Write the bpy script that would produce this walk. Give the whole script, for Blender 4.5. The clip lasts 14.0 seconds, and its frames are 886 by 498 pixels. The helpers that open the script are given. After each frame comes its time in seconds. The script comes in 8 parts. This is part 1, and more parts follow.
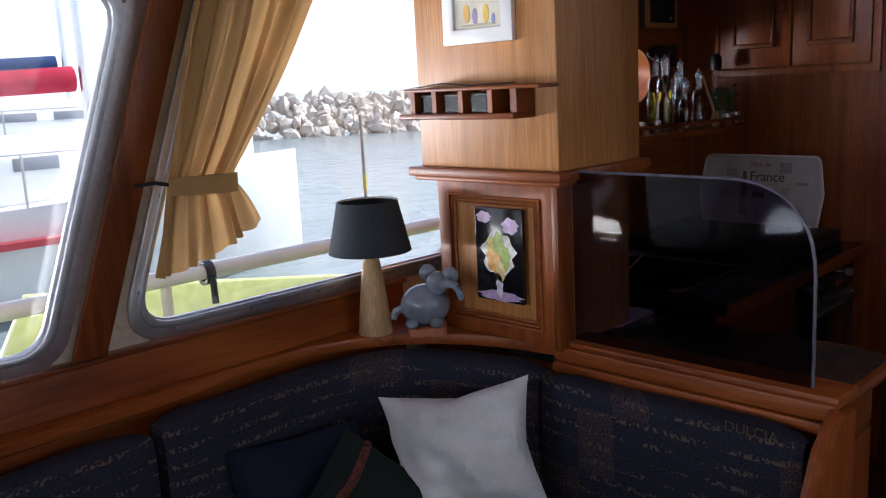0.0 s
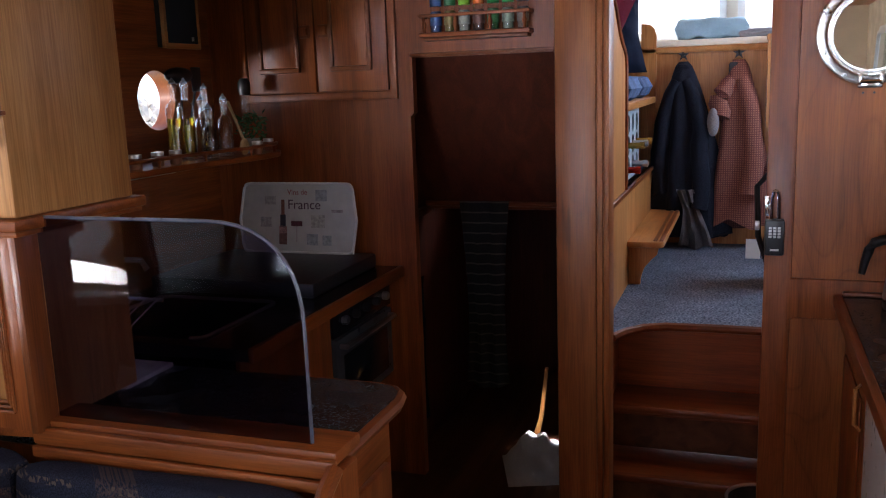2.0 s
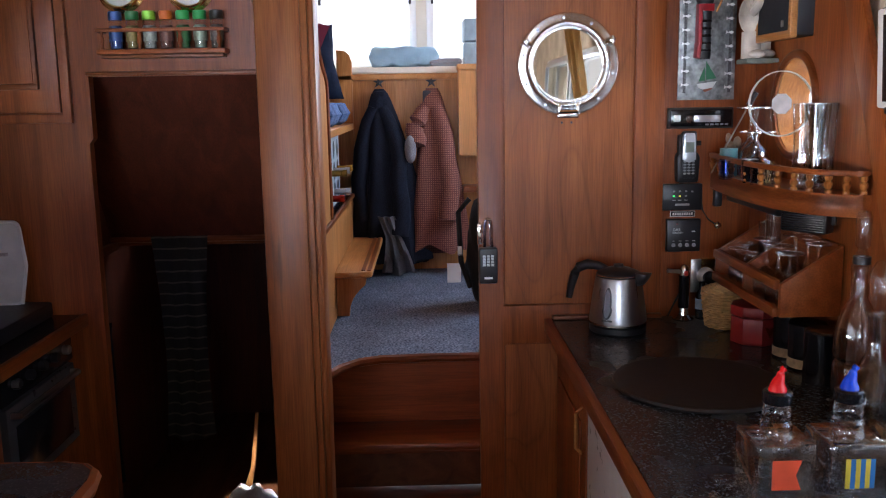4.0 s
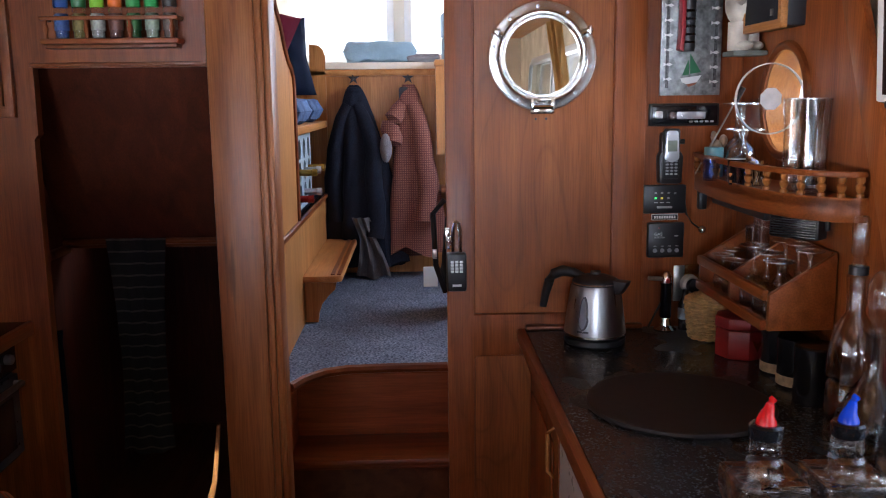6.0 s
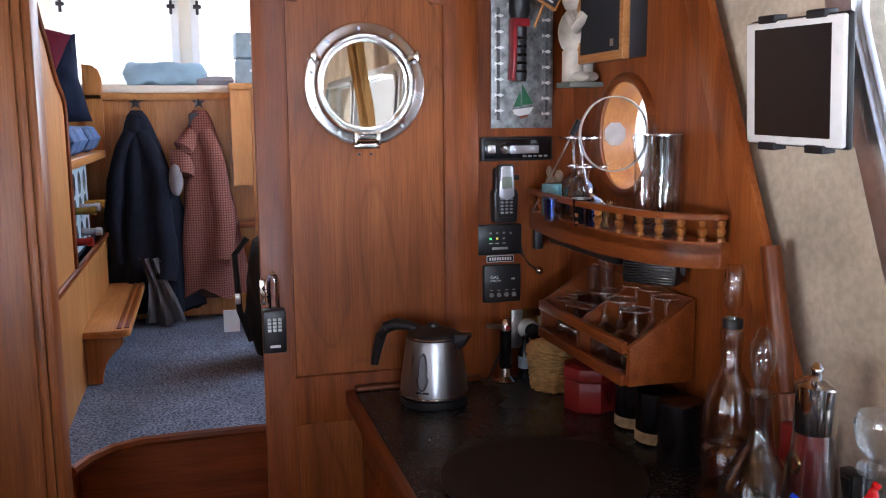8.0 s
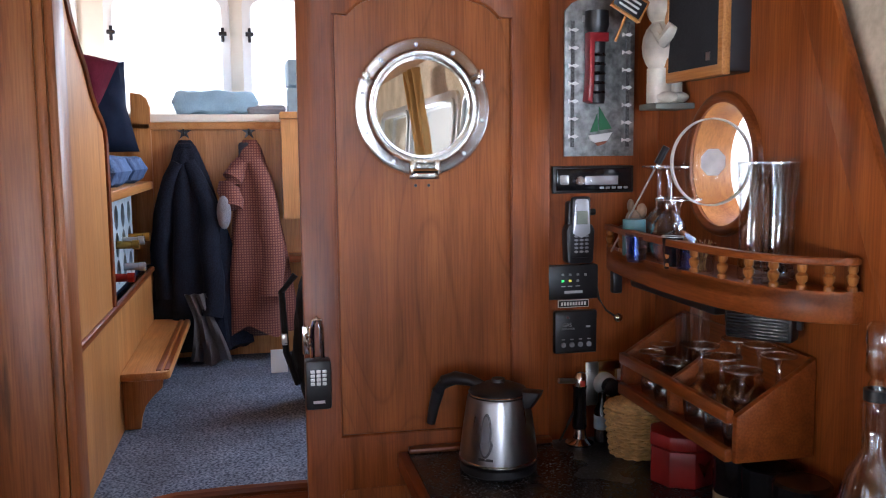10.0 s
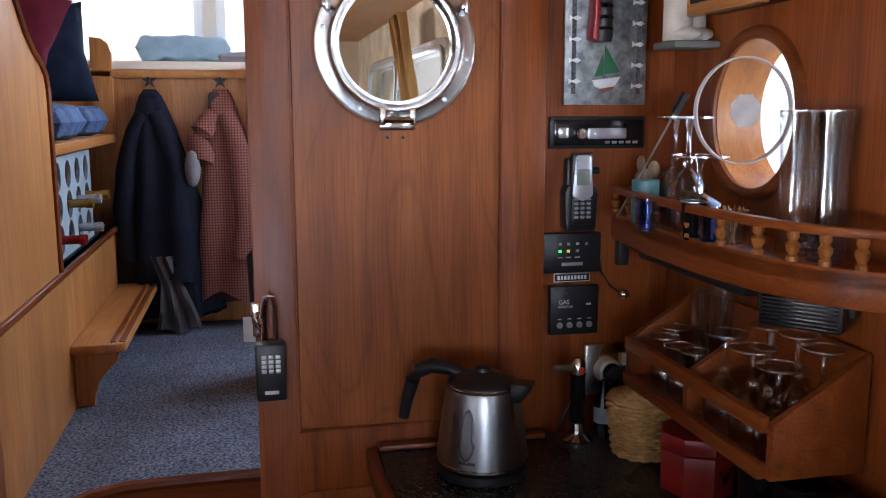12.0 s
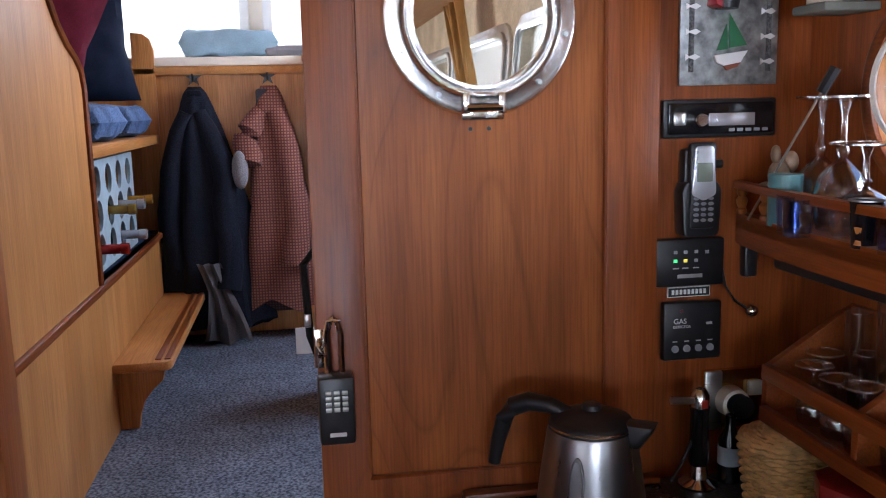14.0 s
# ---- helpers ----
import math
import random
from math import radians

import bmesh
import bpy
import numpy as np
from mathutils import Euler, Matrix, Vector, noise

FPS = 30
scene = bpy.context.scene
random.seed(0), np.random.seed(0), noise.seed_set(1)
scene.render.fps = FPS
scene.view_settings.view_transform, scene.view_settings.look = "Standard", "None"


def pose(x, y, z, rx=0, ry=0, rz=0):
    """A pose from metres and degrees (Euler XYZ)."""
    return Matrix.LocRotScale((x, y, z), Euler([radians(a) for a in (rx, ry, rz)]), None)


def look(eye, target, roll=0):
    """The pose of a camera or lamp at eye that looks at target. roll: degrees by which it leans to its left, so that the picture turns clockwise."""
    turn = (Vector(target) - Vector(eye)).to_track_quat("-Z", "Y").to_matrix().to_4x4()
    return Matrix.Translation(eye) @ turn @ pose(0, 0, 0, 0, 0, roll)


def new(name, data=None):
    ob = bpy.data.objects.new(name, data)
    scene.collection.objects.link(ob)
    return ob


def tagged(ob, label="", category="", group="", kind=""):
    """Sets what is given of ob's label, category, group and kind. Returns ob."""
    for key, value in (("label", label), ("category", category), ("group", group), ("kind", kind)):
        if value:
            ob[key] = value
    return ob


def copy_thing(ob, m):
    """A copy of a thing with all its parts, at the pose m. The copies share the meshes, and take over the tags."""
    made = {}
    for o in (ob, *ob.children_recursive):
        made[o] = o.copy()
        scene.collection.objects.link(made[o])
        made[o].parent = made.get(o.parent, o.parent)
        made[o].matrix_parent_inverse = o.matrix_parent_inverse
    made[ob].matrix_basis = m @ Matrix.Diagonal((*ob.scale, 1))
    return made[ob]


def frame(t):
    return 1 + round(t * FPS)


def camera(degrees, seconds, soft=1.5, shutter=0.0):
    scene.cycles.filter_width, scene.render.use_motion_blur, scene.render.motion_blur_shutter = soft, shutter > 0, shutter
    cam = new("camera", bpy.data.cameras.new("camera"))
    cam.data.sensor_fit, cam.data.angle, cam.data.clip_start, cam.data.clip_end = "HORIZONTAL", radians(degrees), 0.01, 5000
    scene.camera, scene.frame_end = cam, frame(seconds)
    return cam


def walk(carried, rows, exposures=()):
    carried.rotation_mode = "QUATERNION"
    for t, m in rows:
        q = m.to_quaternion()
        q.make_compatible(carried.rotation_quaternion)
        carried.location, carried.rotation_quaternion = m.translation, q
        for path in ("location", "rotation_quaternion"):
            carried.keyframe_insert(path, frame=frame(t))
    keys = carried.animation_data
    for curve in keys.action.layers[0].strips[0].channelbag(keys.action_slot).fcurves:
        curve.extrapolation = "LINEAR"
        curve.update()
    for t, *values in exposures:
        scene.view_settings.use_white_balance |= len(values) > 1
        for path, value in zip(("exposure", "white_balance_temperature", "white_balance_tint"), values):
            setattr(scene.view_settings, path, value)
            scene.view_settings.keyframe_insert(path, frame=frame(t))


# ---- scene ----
cam = camera(53.8, 14.0, 1.1)
METRES, EYE, TILT, LEAN, TURN = 1.95, 1.58, 0.0, 0.0, -44.5
ROWS = [
    (0.0, 0.0, 0.0, 0.0, -0.57, -10.86, 2.98),
    (0.5, 0.02, 0.021, 0.0018, -5.95, -10.91, 2.76),
    (1.0, 0.0607, 0.0543, 0.0009, -12.73, -11.39, 2.19),
    (1.5, 0.1153, 0.0854, 0.0062, -19.7, -11.24, 1.98),
    (2.0, 0.1588, 0.0994, 0.0032, -26.44, -10.75, 2.01),
    (2.5, 0.1758, 0.1118, 0.0081, -33.7, -10.39, 1.8),
    (3.0, 0.1716, 0.1418, 0.0058, -38.97, -8.82, 1.6),
    (3.5, 0.1686, 0.1789, 0.0052, -45.98, -9.61, 1.21),
    (6.0, 0.2769, 0.2336, -0.0044, -47.3, -9.66, 0.69),
    (6.5, 0.2828, 0.2317, -0.0023, -46.73, -8.92, 0.55),
    (7.0, 0.299, 0.2462, -0.0044, -48.45, -8.78, 0.3),
    (7.5, 0.3416, 0.3061, 0.001, -56.31, -9.57, -0.01),
    (8.0, 0.363, 0.3525, 0.0098, -61.09, -8.42, 0.5),
    (8.5, 0.3716, 0.3798, 0.0126, -61.53, -7.26, 0.77),
    (9.0, 0.3987, 0.4042, 0.0123, -58.91, -4.99, 1.09),
    (11.5, 0.5676, 0.4536, -0.0088, -56.21, -8.48, 0.16),
    (12.0, 0.5959, 0.4873, -0.006, -57.82, -9.05, 0.14),
    (12.5, 0.6213, 0.5245, -0.0062, -59.31, -9.5, -0.12),
    (13.0, 0.6397, 0.5492, -0.0103, -60.91, -9.4, -0.13),
    (13.5, 0.6521, 0.5592, -0.0117, -60.84, -9.51, 0.25),
    (14.0, 0.6845, 0.5889, -0.0143, -55.05, -9.19, 1.36),
]
walk(cam, [(t, pose(0, 0, EYE, TILT, LEAN, TURN) @ pose(METRES * x, METRES * y, METRES * z, 90 + pitch, roll, yaw)) for t, x, y, z, yaw, pitch, roll in ROWS],
     exposures=[(0, 0.62, 5750, 15), (0.5, 0.6, 5750, 15), (1, 0.8, 5750, 15), (1.5, 1.08, 5750, 15), (2, 1.25, 5750, 15), (3, 1.4, 5750, 15), (3.5, 1.4, 5750, 15), (6, 1.4, 5750, 15), (7, 1.43, 5750, 15), (8, 1.55, 5750, 15), (9, 1.68, 5750, 15), (11.5, 1.2, 5750, 15), (12.5, 1.33, 5750, 15), (14, 1.42, 5750, 15)])

# ---- light ----
world = bpy.data.worlds.new("sky")
scene.world = world
world.use_nodes = True
_wn = world.node_tree.nodes
_sky = _wn.new("ShaderNodeTexSky")
_sky.sky_type = "NISHITA"
_sky.sun_disc = False
_sky.sun_elevation = radians(50)
_sky.sun_rotation = radians(110)
_wn["Background"].inputs["Strength"].default_value = 0.15
world.node_tree.links.new(_sky.outputs[0], _wn["Background"].inputs["Color"])

_sun = bpy.data.lights.new("sun", "SUN")
_sun.energy, _sun.angle, _sun.color = 5.0, radians(0.5), (1.0, 0.95, 0.88)
_sun_ob = new("sun", _sun)
_sun_ob.matrix_world = look((0.604 * 20, -0.22 * 20, 0.766 * 20), (0, 0, 0))


def window_light(eye, target, w, h, watts, color=(0.86, 0.94, 1.0), spread=180):
    """An area lamp that stands in for daylight through one opening."""
    d = bpy.data.lights.new("window_light", "AREA")
    d.shape, d.size, d.size_y, d.energy, d.color = "RECTANGLE", w, h, watts, color
    d.spread = radians(spread)
    ob = new("window_light", d)
    ob.matrix_world = look(eye, target)
    return ob


# added lamp out of view: stands in for water glitter through the port windows
window_light((-0.6, 6.0, 0.80), (2.2, -0.93, 1.70), 4.4, 0.5, 230, (1.0, 0.93, 0.84))
for _x in (1.3, 0.1, -1.1):
    window_light((_x, -1.65, 1.80), (_x, 1.3, 0.75), 1.0, 0.7, 0.8, spread=85)
# aft lamps are aimed up with a narrow spread to favour the upper bulkheads
window_light((-2.36, 0.2, 1.45), (3.1, -0.35, 2.45), 1.0, 0.7, 2.6, spread=38)
window_light((-2.36, 1.3, 1.45), (3.4, 1.2, 2.40), 0.8, 0.7, 2.7, spread=44)
window_light((6.3, 0.35, 2.5), (4.6, 0.2, 1.2), 0.6, 0.5, 6.0)
window_light((6.3, -0.35, 2.5), (4.6, -0.2, 1.2), 0.6, 0.5, 6.0)
window_light((4.7, 1.8, 2.4), (4.7, 0.3, 1.2), 1.2, 0.5, 6.5)
window_light((4.6, -1.06, 1.95), (3.8, 0.42, 1.3), 1.0, 0.6, 9.0)
window_light((2.60, -1.35, 1.60), (2.785, -0.9, 1.56), 0.3, 0.3, 1.0, spread=110)
window_light((3.13, 2.35, 1.62), (3.13, 0, 1.4), 0.25, 0.25, 0.5)
# added spot inside the lower cabin: stands in for sun on cloth and batten
_spot = bpy.data.lights.new("sun_patch_spot", "SPOT")
_spot.energy, _spot.spot_size, _spot.spot_blend, _spot.shadow_soft_size, _spot.color = 55, radians(18), 0.1, 0.01, (1, 0.93, 0.82)
_spot_ob = new("sun_patch_spot", _spot)
_spot_ob.matrix_world = look((3.56, 0.60, 1.0), (3.80, 0.69, 0.17))


# ---- materials ----
def nodes_of(name):
    m = bpy.data.materials.new(name)
    m.use_nodes = True
    return m, m.node_tree.nodes, m.node_tree.links, m.node_tree.nodes["Principled BSDF"]


def ramp(n, stops):
    r = n.new("ShaderNodeValToRGB")
    e = r.color_ramp.elements
    while len(e) < len(stops):
        e.new(0.5)
    for el, (p, c) in zip(e, stops):
        el.position, el.color = p, (*c, 1)
    return r


def coords(n, l, scale, rot=(0, 0, 0), kind="Object"):
    tc = n.new("ShaderNodeTexCoord")
    mp = n.new("ShaderNodeMapping")
    mp.inputs["Scale"].default_value = scale
    mp.inputs["Rotation"].default_value = rot
    l.new(tc.outputs[kind], mp.inputs["Vector"])
    return mp


def wood(name, dark, mid, light, axis="z", rough=0.34, fig=1.0, wear=0.0, flame=0.0):
    """Varnished timber: fine pores, broad flame figure, slow colour drift and dull patches."""
    m, n, l, p = nodes_of(name)
    st = {"x": (1, 14, 14), "y": (14, 1, 14), "z": (14, 14, 1)}[axis]
    mp = coords(n, l, tuple(v * fig for v in st))
    big = n.new("ShaderNodeTexNoise")
    big.inputs["Scale"].default_value, big.inputs["Detail"].default_value = 0.9, 5
    big.inputs["Distortion"].default_value = 1.1
    l.new(mp.outputs[0], big.inputs["Vector"])
    r = ramp(n, [(0.28, dark), (0.5, mid), (0.72, light)])
    l.new(big.outputs["Fac"], r.inputs["Fac"])
    st2 = {"x": (6, 170, 170), "y": (170, 6, 170), "z": (170, 170, 6)}[axis]
    mp2 = coords(n, l, st2)
    fine = n.new("ShaderNodeTexNoise")
    fine.inputs["Scale"].default_value, fine.inputs["Detail"].default_value = 1.5, 3
    l.new(mp2.outputs[0], fine.inputs["Vector"])
    rf = ramp(n, [(0.35, (0.55, 0.5, 0.45)), (0.6, (1, 1, 1))])
    l.new(fine.outputs["Fac"], rf.inputs["Fac"])
    mx = n.new("ShaderNodeMix")
    mx.data_type, mx.blend_type = "RGBA", "MULTIPLY"
    mx.inputs[0].default_value = 0.55
    l.new(r.outputs[0], mx.inputs[6])
    l.new(rf.outputs[0], mx.inputs[7])
    patch = n.new("ShaderNodeTexNoise")
    patch.inputs["Scale"].default_value, patch.inputs["Detail"].default_value = 3.0, 4
    mp3 = coords(n, l, (1, 1, 1))
    l.new(mp3.outputs[0], patch.inputs["Vector"])
    rp = ramp(n, [(0.3, (0.82, 0.78, 0.74)), (0.7, (1.1, 1.08, 1.04))])
    l.new(patch.outputs["Fac"], rp.inputs["Fac"])
    mx2 = n.new("ShaderNodeMix")
    mx2.data_type, mx2.blend_type = "RGBA", "MULTIPLY"
    mx2.inputs[0].default_value = 1.0
    l.new(mx.outputs[2], mx2.inputs[6])
    l.new(rp.outputs[0], mx2.inputs[7])
    out = mx2.outputs[2]
    if flame:
        mpf = coords(n, l, (5.0, 5.0, 1.3))
        wf = n.new("ShaderNodeTexNoise")
        wf.inputs["Scale"].default_value, wf.inputs["Detail"].default_value, wf.inputs["Distortion"].default_value = 0.8, 1.5, 0.6
        l.new(mpf.outputs[0], wf.inputs["Vector"])
        mf = n.new("ShaderNodeMath")
        mf.operation = "MULTIPLY"
        mf.inputs[1].default_value = 11.0
        l.new(wf.outputs["Fac"], mf.inputs[0])
        fr = n.new("ShaderNodeMath")
        fr.operation = "FRACT"
        l.new(mf.outputs[0], fr.inputs[0])
        rfl = ramp(n, [(0.0, (0.60, 0.52, 0.46)), (0.10, (0.96, 0.95, 0.94)), (0.5, (1.08, 1.06, 1.04)), (0.92, (0.90, 0.87, 0.84)), (1.0, (0.66, 0.58, 0.52))])
        l.new(fr.outputs[0], rfl.inputs["Fac"])
        mfx = n.new("ShaderNodeMix")
        mfx.data_type, mfx.blend_type = "RGBA", "MULTIPLY"
        mfx.inputs[0].default_value = flame
        l.new(out, mfx.inputs[6])
        l.new(rfl.outputs[0], mfx.inputs[7])
        out = mfx.outputs[2]
    if wear:
        mpw = coords(n, l, {"x": (2, 22, 22), "y": (22, 2, 22), "z": (22, 22, 2)}[axis])
        wn = n.new("ShaderNodeTexNoise")
        wn.inputs["Scale"].default_value, wn.inputs["Detail"].default_value = 1.6, 6
        l.new(mpw.outputs[0], wn.inputs["Vector"])
        rw = ramp(n, [(0.61, (0, 0, 0)), (0.72, (1, 1, 1))])
        l.new(wn.outputs["Fac"], rw.inputs["Fac"])
        mw = n.new("ShaderNodeMath")
        mw.operation = "MULTIPLY"
        mw.inputs[1].default_value = wear
        l.new(rw.outputs[0], mw.inputs[0])
        mx3 = n.new("ShaderNodeMix")
        mx3.data_type = "RGBA"
        l.new(mw.outputs[0], mx3.inputs[0])
        l.new(out, mx3.inputs[6])
        mx3.inputs[7].default_value = (0.03, 0.014, 0.008, 1)
        out = mx3.outputs[2]
    l.new(out, p.inputs["Base Color"])
    rr = n.new("ShaderNodeMapRange")
    rr.inputs["To Min"].default_value, rr.inputs["To Max"].default_value = rough - 0.08, rough + 0.16
    l.new(patch.outputs["Fac"], rr.inputs["Value"])
    l.new(rr.outputs[0], p.inputs["Roughness"])
    bp = n.new("ShaderNodeBump")
    bp.inputs["Strength"].default_value, bp.inputs["Distance"].default_value = 0.12, 0.002
    l.new(fine.outputs["Fac"], bp.inputs["Height"])
    l.new(bp.outputs[0], p.inputs["Normal"])
    p.inputs["Specular IOR Level"].default_value = 0.32
    return m


def rgh(name, color, rough=0.5, metal=0.0, noise_amt=0.15, noise_scale=30, bump=0.1, coat=0.0, stretch=(1, 1, 1), spec=0.5):
    """A plain material with mottled colour, uneven gloss and fine relief."""
    m, n, l, p = nodes_of(name)
    mp = coords(n, l, stretch)
    t = n.new("ShaderNodeTexNoise")
    t.inputs["Scale"].default_value, t.inputs["Detail"].default_value = noise_scale, 5
    l.new(mp.outputs[0], t.inputs["Vector"])
    a, b = 1 - noise_amt, 1 + noise_amt
    r = ramp(n, [(0.3, tuple(c * a for c in color)), (0.7, tuple(min(1, c * b) for c in color))])
    l.new(t.outputs["Fac"], r.inputs["Fac"])
    l.new(r.outputs[0], p.inputs["Base Color"])
    rr = n.new("ShaderNodeMapRange")
    rr.inputs["To Min"].default_value, rr.inputs["To Max"].default_value = max(0.02, rough - 0.08), min(1, rough + 0.08)
    l.new(t.outputs["Fac"], rr.inputs["Value"])
    l.new(rr.outputs[0], p.inputs["Roughness"])
    p.inputs["Metallic"].default_value = metal
    p.inputs["Coat Weight"].default_value = coat
    p.inputs["Specular IOR Level"].default_value = spec
    if bump:
        bp = n.new("ShaderNodeBump")
        bp.inputs["Strength"].default_value, bp.inputs["Distance"].default_value = bump, 0.003
        l.new(t.outputs["Fac"], bp.inputs["Height"])
        l.new(bp.outputs[0], p.inputs["Normal"])
    return m


def glass(name, color=(1, 1, 1), rough=0.0, ior=1.45):
    m, n, l, p = nodes_of(name)
    p.inputs["Base Color"].default_value = (*color, 1)
    p.inputs["Transmission Weight"].default_value = 1.0
    p.inputs["Roughness"].default_value = rough
    p.inputs["IOR"].default_value = ior
    return m


def thin_glass(name, color=(0.96, 0.97, 0.97), gain=0.95, rough=0.03, base=0.06):
    """Clear blown glass: see-through wall with a gloss that grows towards the rim."""
    m, n, l, p = nodes_of(name)
    out = next(q for q in n if q.type == "OUTPUT_MATERIAL")
    n.remove(p)
    lw = n.new("ShaderNodeLayerWeight")
    lw.inputs["Blend"].default_value = 0.5
    pw = n.new("ShaderNodeMath")
    pw.operation = "POWER"
    l.new(lw.outputs["Facing"], pw.inputs[0])
    pw.inputs[1].default_value = 3.2
    ma = n.new("ShaderNodeMath")
    ma.operation = "MULTIPLY_ADD"
    l.new(pw.outputs[0], ma.inputs[0])
    ma.inputs[1].default_value, ma.inputs[2].default_value = gain, base
    t, g, mx = n.new("ShaderNodeBsdfTransparent"), n.new("ShaderNodeBsdfGlossy"), n.new("ShaderNodeMixShader")
    t.inputs["Color"].default_value = (*color, 1)
    g.inputs["Roughness"].default_value = rough
    l.new(ma.outputs[0], mx.inputs[0])
    l.new(t.outputs[0], mx.inputs[1])
    l.new(g.outputs[0], mx.inputs[2])
    l.new(mx.outputs[0], out.inputs["Surface"])
    return m


def cloth(name, color, color2=None, scale=260, bump=0.4, rough=0.9, stretch=(1, 1, 1), big=0.25):
    """Woven fabric: two-tone thread, slow soiling."""
    m, n, l, p = nodes_of(name)
    color2 = color2 or tuple(c * 0.6 for c in color)
    mp = coords(n, l, stretch)
    t = n.new("ShaderNodeTexNoise")
    t.inputs["Scale"].default_value, t.inputs["Detail"].default_value = scale, 2
    l.new(mp.outputs[0], t.inputs["Vector"])
    r = ramp(n, [(0.35, color2), (0.65, color)])
    l.new(t.outputs["Fac"], r.inputs["Fac"])
    b = n.new("ShaderNodeTexNoise")
    b.inputs["Scale"].default_value, b.inputs["Detail"].default_value = 6, 4
    l.new(mp.outputs[0], b.inputs["Vector"])
    rb = ramp(n, [(0.3, (1 - big,) * 3), (0.7, (1 + big * 0.5,) * 3)])
    l.new(b.outputs["Fac"], rb.inputs["Fac"])
    mx = n.new("ShaderNodeMix")
    mx.data_type, mx.blend_type = "RGBA", "MULTIPLY"
    mx.inputs[0].default_value = 1
    l.new(r.outputs[0], mx.inputs[6])
    l.new(rb.outputs[0], mx.inputs[7])
    l.new(mx.outputs[2], p.inputs["Base Color"])
    p.inputs["Roughness"].default_value = rough
    p.inputs["Specular IOR Level"].default_value = 0.2
    bp = n.new("ShaderNodeBump")
    bp.inputs["Strength"].default_value, bp.inputs["Distance"].default_value = bump, 0.002
    l.new(t.outputs["Fac"], bp.inputs["Height"])
    l.new(bp.outputs[0], p.inputs["Normal"])
    return m


TEAK_D, TEAK_M, TEAK_L = (0.17, 0.039, 0.008), (0.30, 0.079, 0.015), (0.40, 0.12, 0.027)
teak_z = wood("teak upright", TEAK_D, TEAK_M, TEAK_L, "z", flame=0.3)
teak_y = wood("teak across", TEAK_D, TEAK_M, TEAK_L, "y")
teak_x = wood("teak along", TEAK_D, TEAK_M, TEAK_L, "x")
teak_worn = wood("worn teak post", TEAK_D, (0.32, 0.10, 0.025), (0.43, 0.16, 0.05), "z", wear=0.6)
door_wood = wood("door veneer", (0.25, 0.064, 0.010), (0.355, 0.104, 0.019), (0.43, 0.142, 0.030), "z", fig=0.55, flame=0.6)
honey_z = wood("honey veneer", (0.42, 0.175, 0.046), (0.53, 0.245, 0.075), (0.60, 0.30, 0.105), "z", rough=0.4)
honey_x = wood("honey plank", (0.42, 0.175, 0.046), (0.53, 0.245, 0.075), (0.60, 0.30, 0.105), "x", rough=0.32)
trim_y = wood("dark trim across", (0.11, 0.027, 0.007), (0.20, 0.055, 0.013), (0.28, 0.085, 0.022), "y", rough=0.3)
trim_x = wood("dark trim along", (0.11, 0.027, 0.007), (0.20, 0.055, 0.013), (0.28, 0.085, 0.022), "x", rough=0.3)
trim_z = wood("dark trim upright", (0.11, 0.027, 0.007), (0.20, 0.055, 0.013), (0.28, 0.085, 0.022), "z", rough=0.3)
# much darker, redder brown than the teak, for lower cabin and hull linings
dark_wood = wood("dark panel wood", (0.07, 0.014, 0.006), (0.10, 0.022, 0.009), (0.14, 0.032, 0.012), "z", rough=0.5)
beech = wood("turned beech", (0.50, 0.32, 0.14), (0.60, 0.41, 0.20), (0.68, 0.48, 0.26), "z", rough=0.4)
amber_wood = wood("turned amber wood", (0.26, 0.085, 0.018), (0.38, 0.145, 0.035), (0.48, 0.20, 0.055), "z", rough=0.3)
tan_fabric = cloth("tan wall covering", (0.64, 0.55, 0.43), (0.54, 0.46, 0.35), 70, 0.5)
cream_paint = rgh("cream paint", (0.80, 0.74, 0.62), 0.45, noise_amt=0.04, noise_scale=8, bump=0.03)
white_paint = rgh("white paint", (0.80, 0.80, 0.78), 0.35, noise_amt=0.04, noise_scale=12, bump=0.02)
carpet = cloth("blue grey carpet", (0.23, 0.275, 0.355), (0.05, 0.064, 0.10), 120, 1.0, 0.95)
blue_carpet = cloth("blue carpet lining", (0.03, 0.06, 0.12), None, 200, 1.0)
floor_wood = wood("sole boards", (0.07, 0.025, 0.01), (0.12, 0.045, 0.018), (0.17, 0.07, 0.03), "x", rough=0.4)
alu = rgh("brushed aluminium", (0.74, 0.76, 0.79), 0.38, 1.0, 0.08, 60, 0.05)
steel = rgh("brushed steel", (0.50, 0.49, 0.47), 0.30, 1.0, 0.05, 6, 0.0, stretch=(1, 1, 30))
satin_chrome = rgh("satin chrome", (0.84, 0.83, 0.81), 0.24, 1.0, 0.06, 25, 0.03)
chrome = rgh("polished chrome", (0.80, 0.79, 0.77), 0.10, 1.0, 0.05, 25, 0.03)
brass = rgh("polished brass", (0.80, 0.58, 0.22), 0.18, 1.0, 0.08, 20, 0.03)
black_plastic = rgh("black plastic", (0.012, 0.012, 0.014), 0.4, 0, 0.2, 80, 0.05)
black_gloss = rgh("gloss black plastic", (0.008, 0.008, 0.010), 0.15, 0, 0.2, 20, 0.0)
grey_plastic = rgh("grey plastic", (0.30, 0.31, 0.33), 0.4, 0, 0.1, 60, 0.03)
white_plastic = rgh("white plastic", (0.78, 0.78, 0.77), 0.3, 0, 0.04, 30, 0.0)
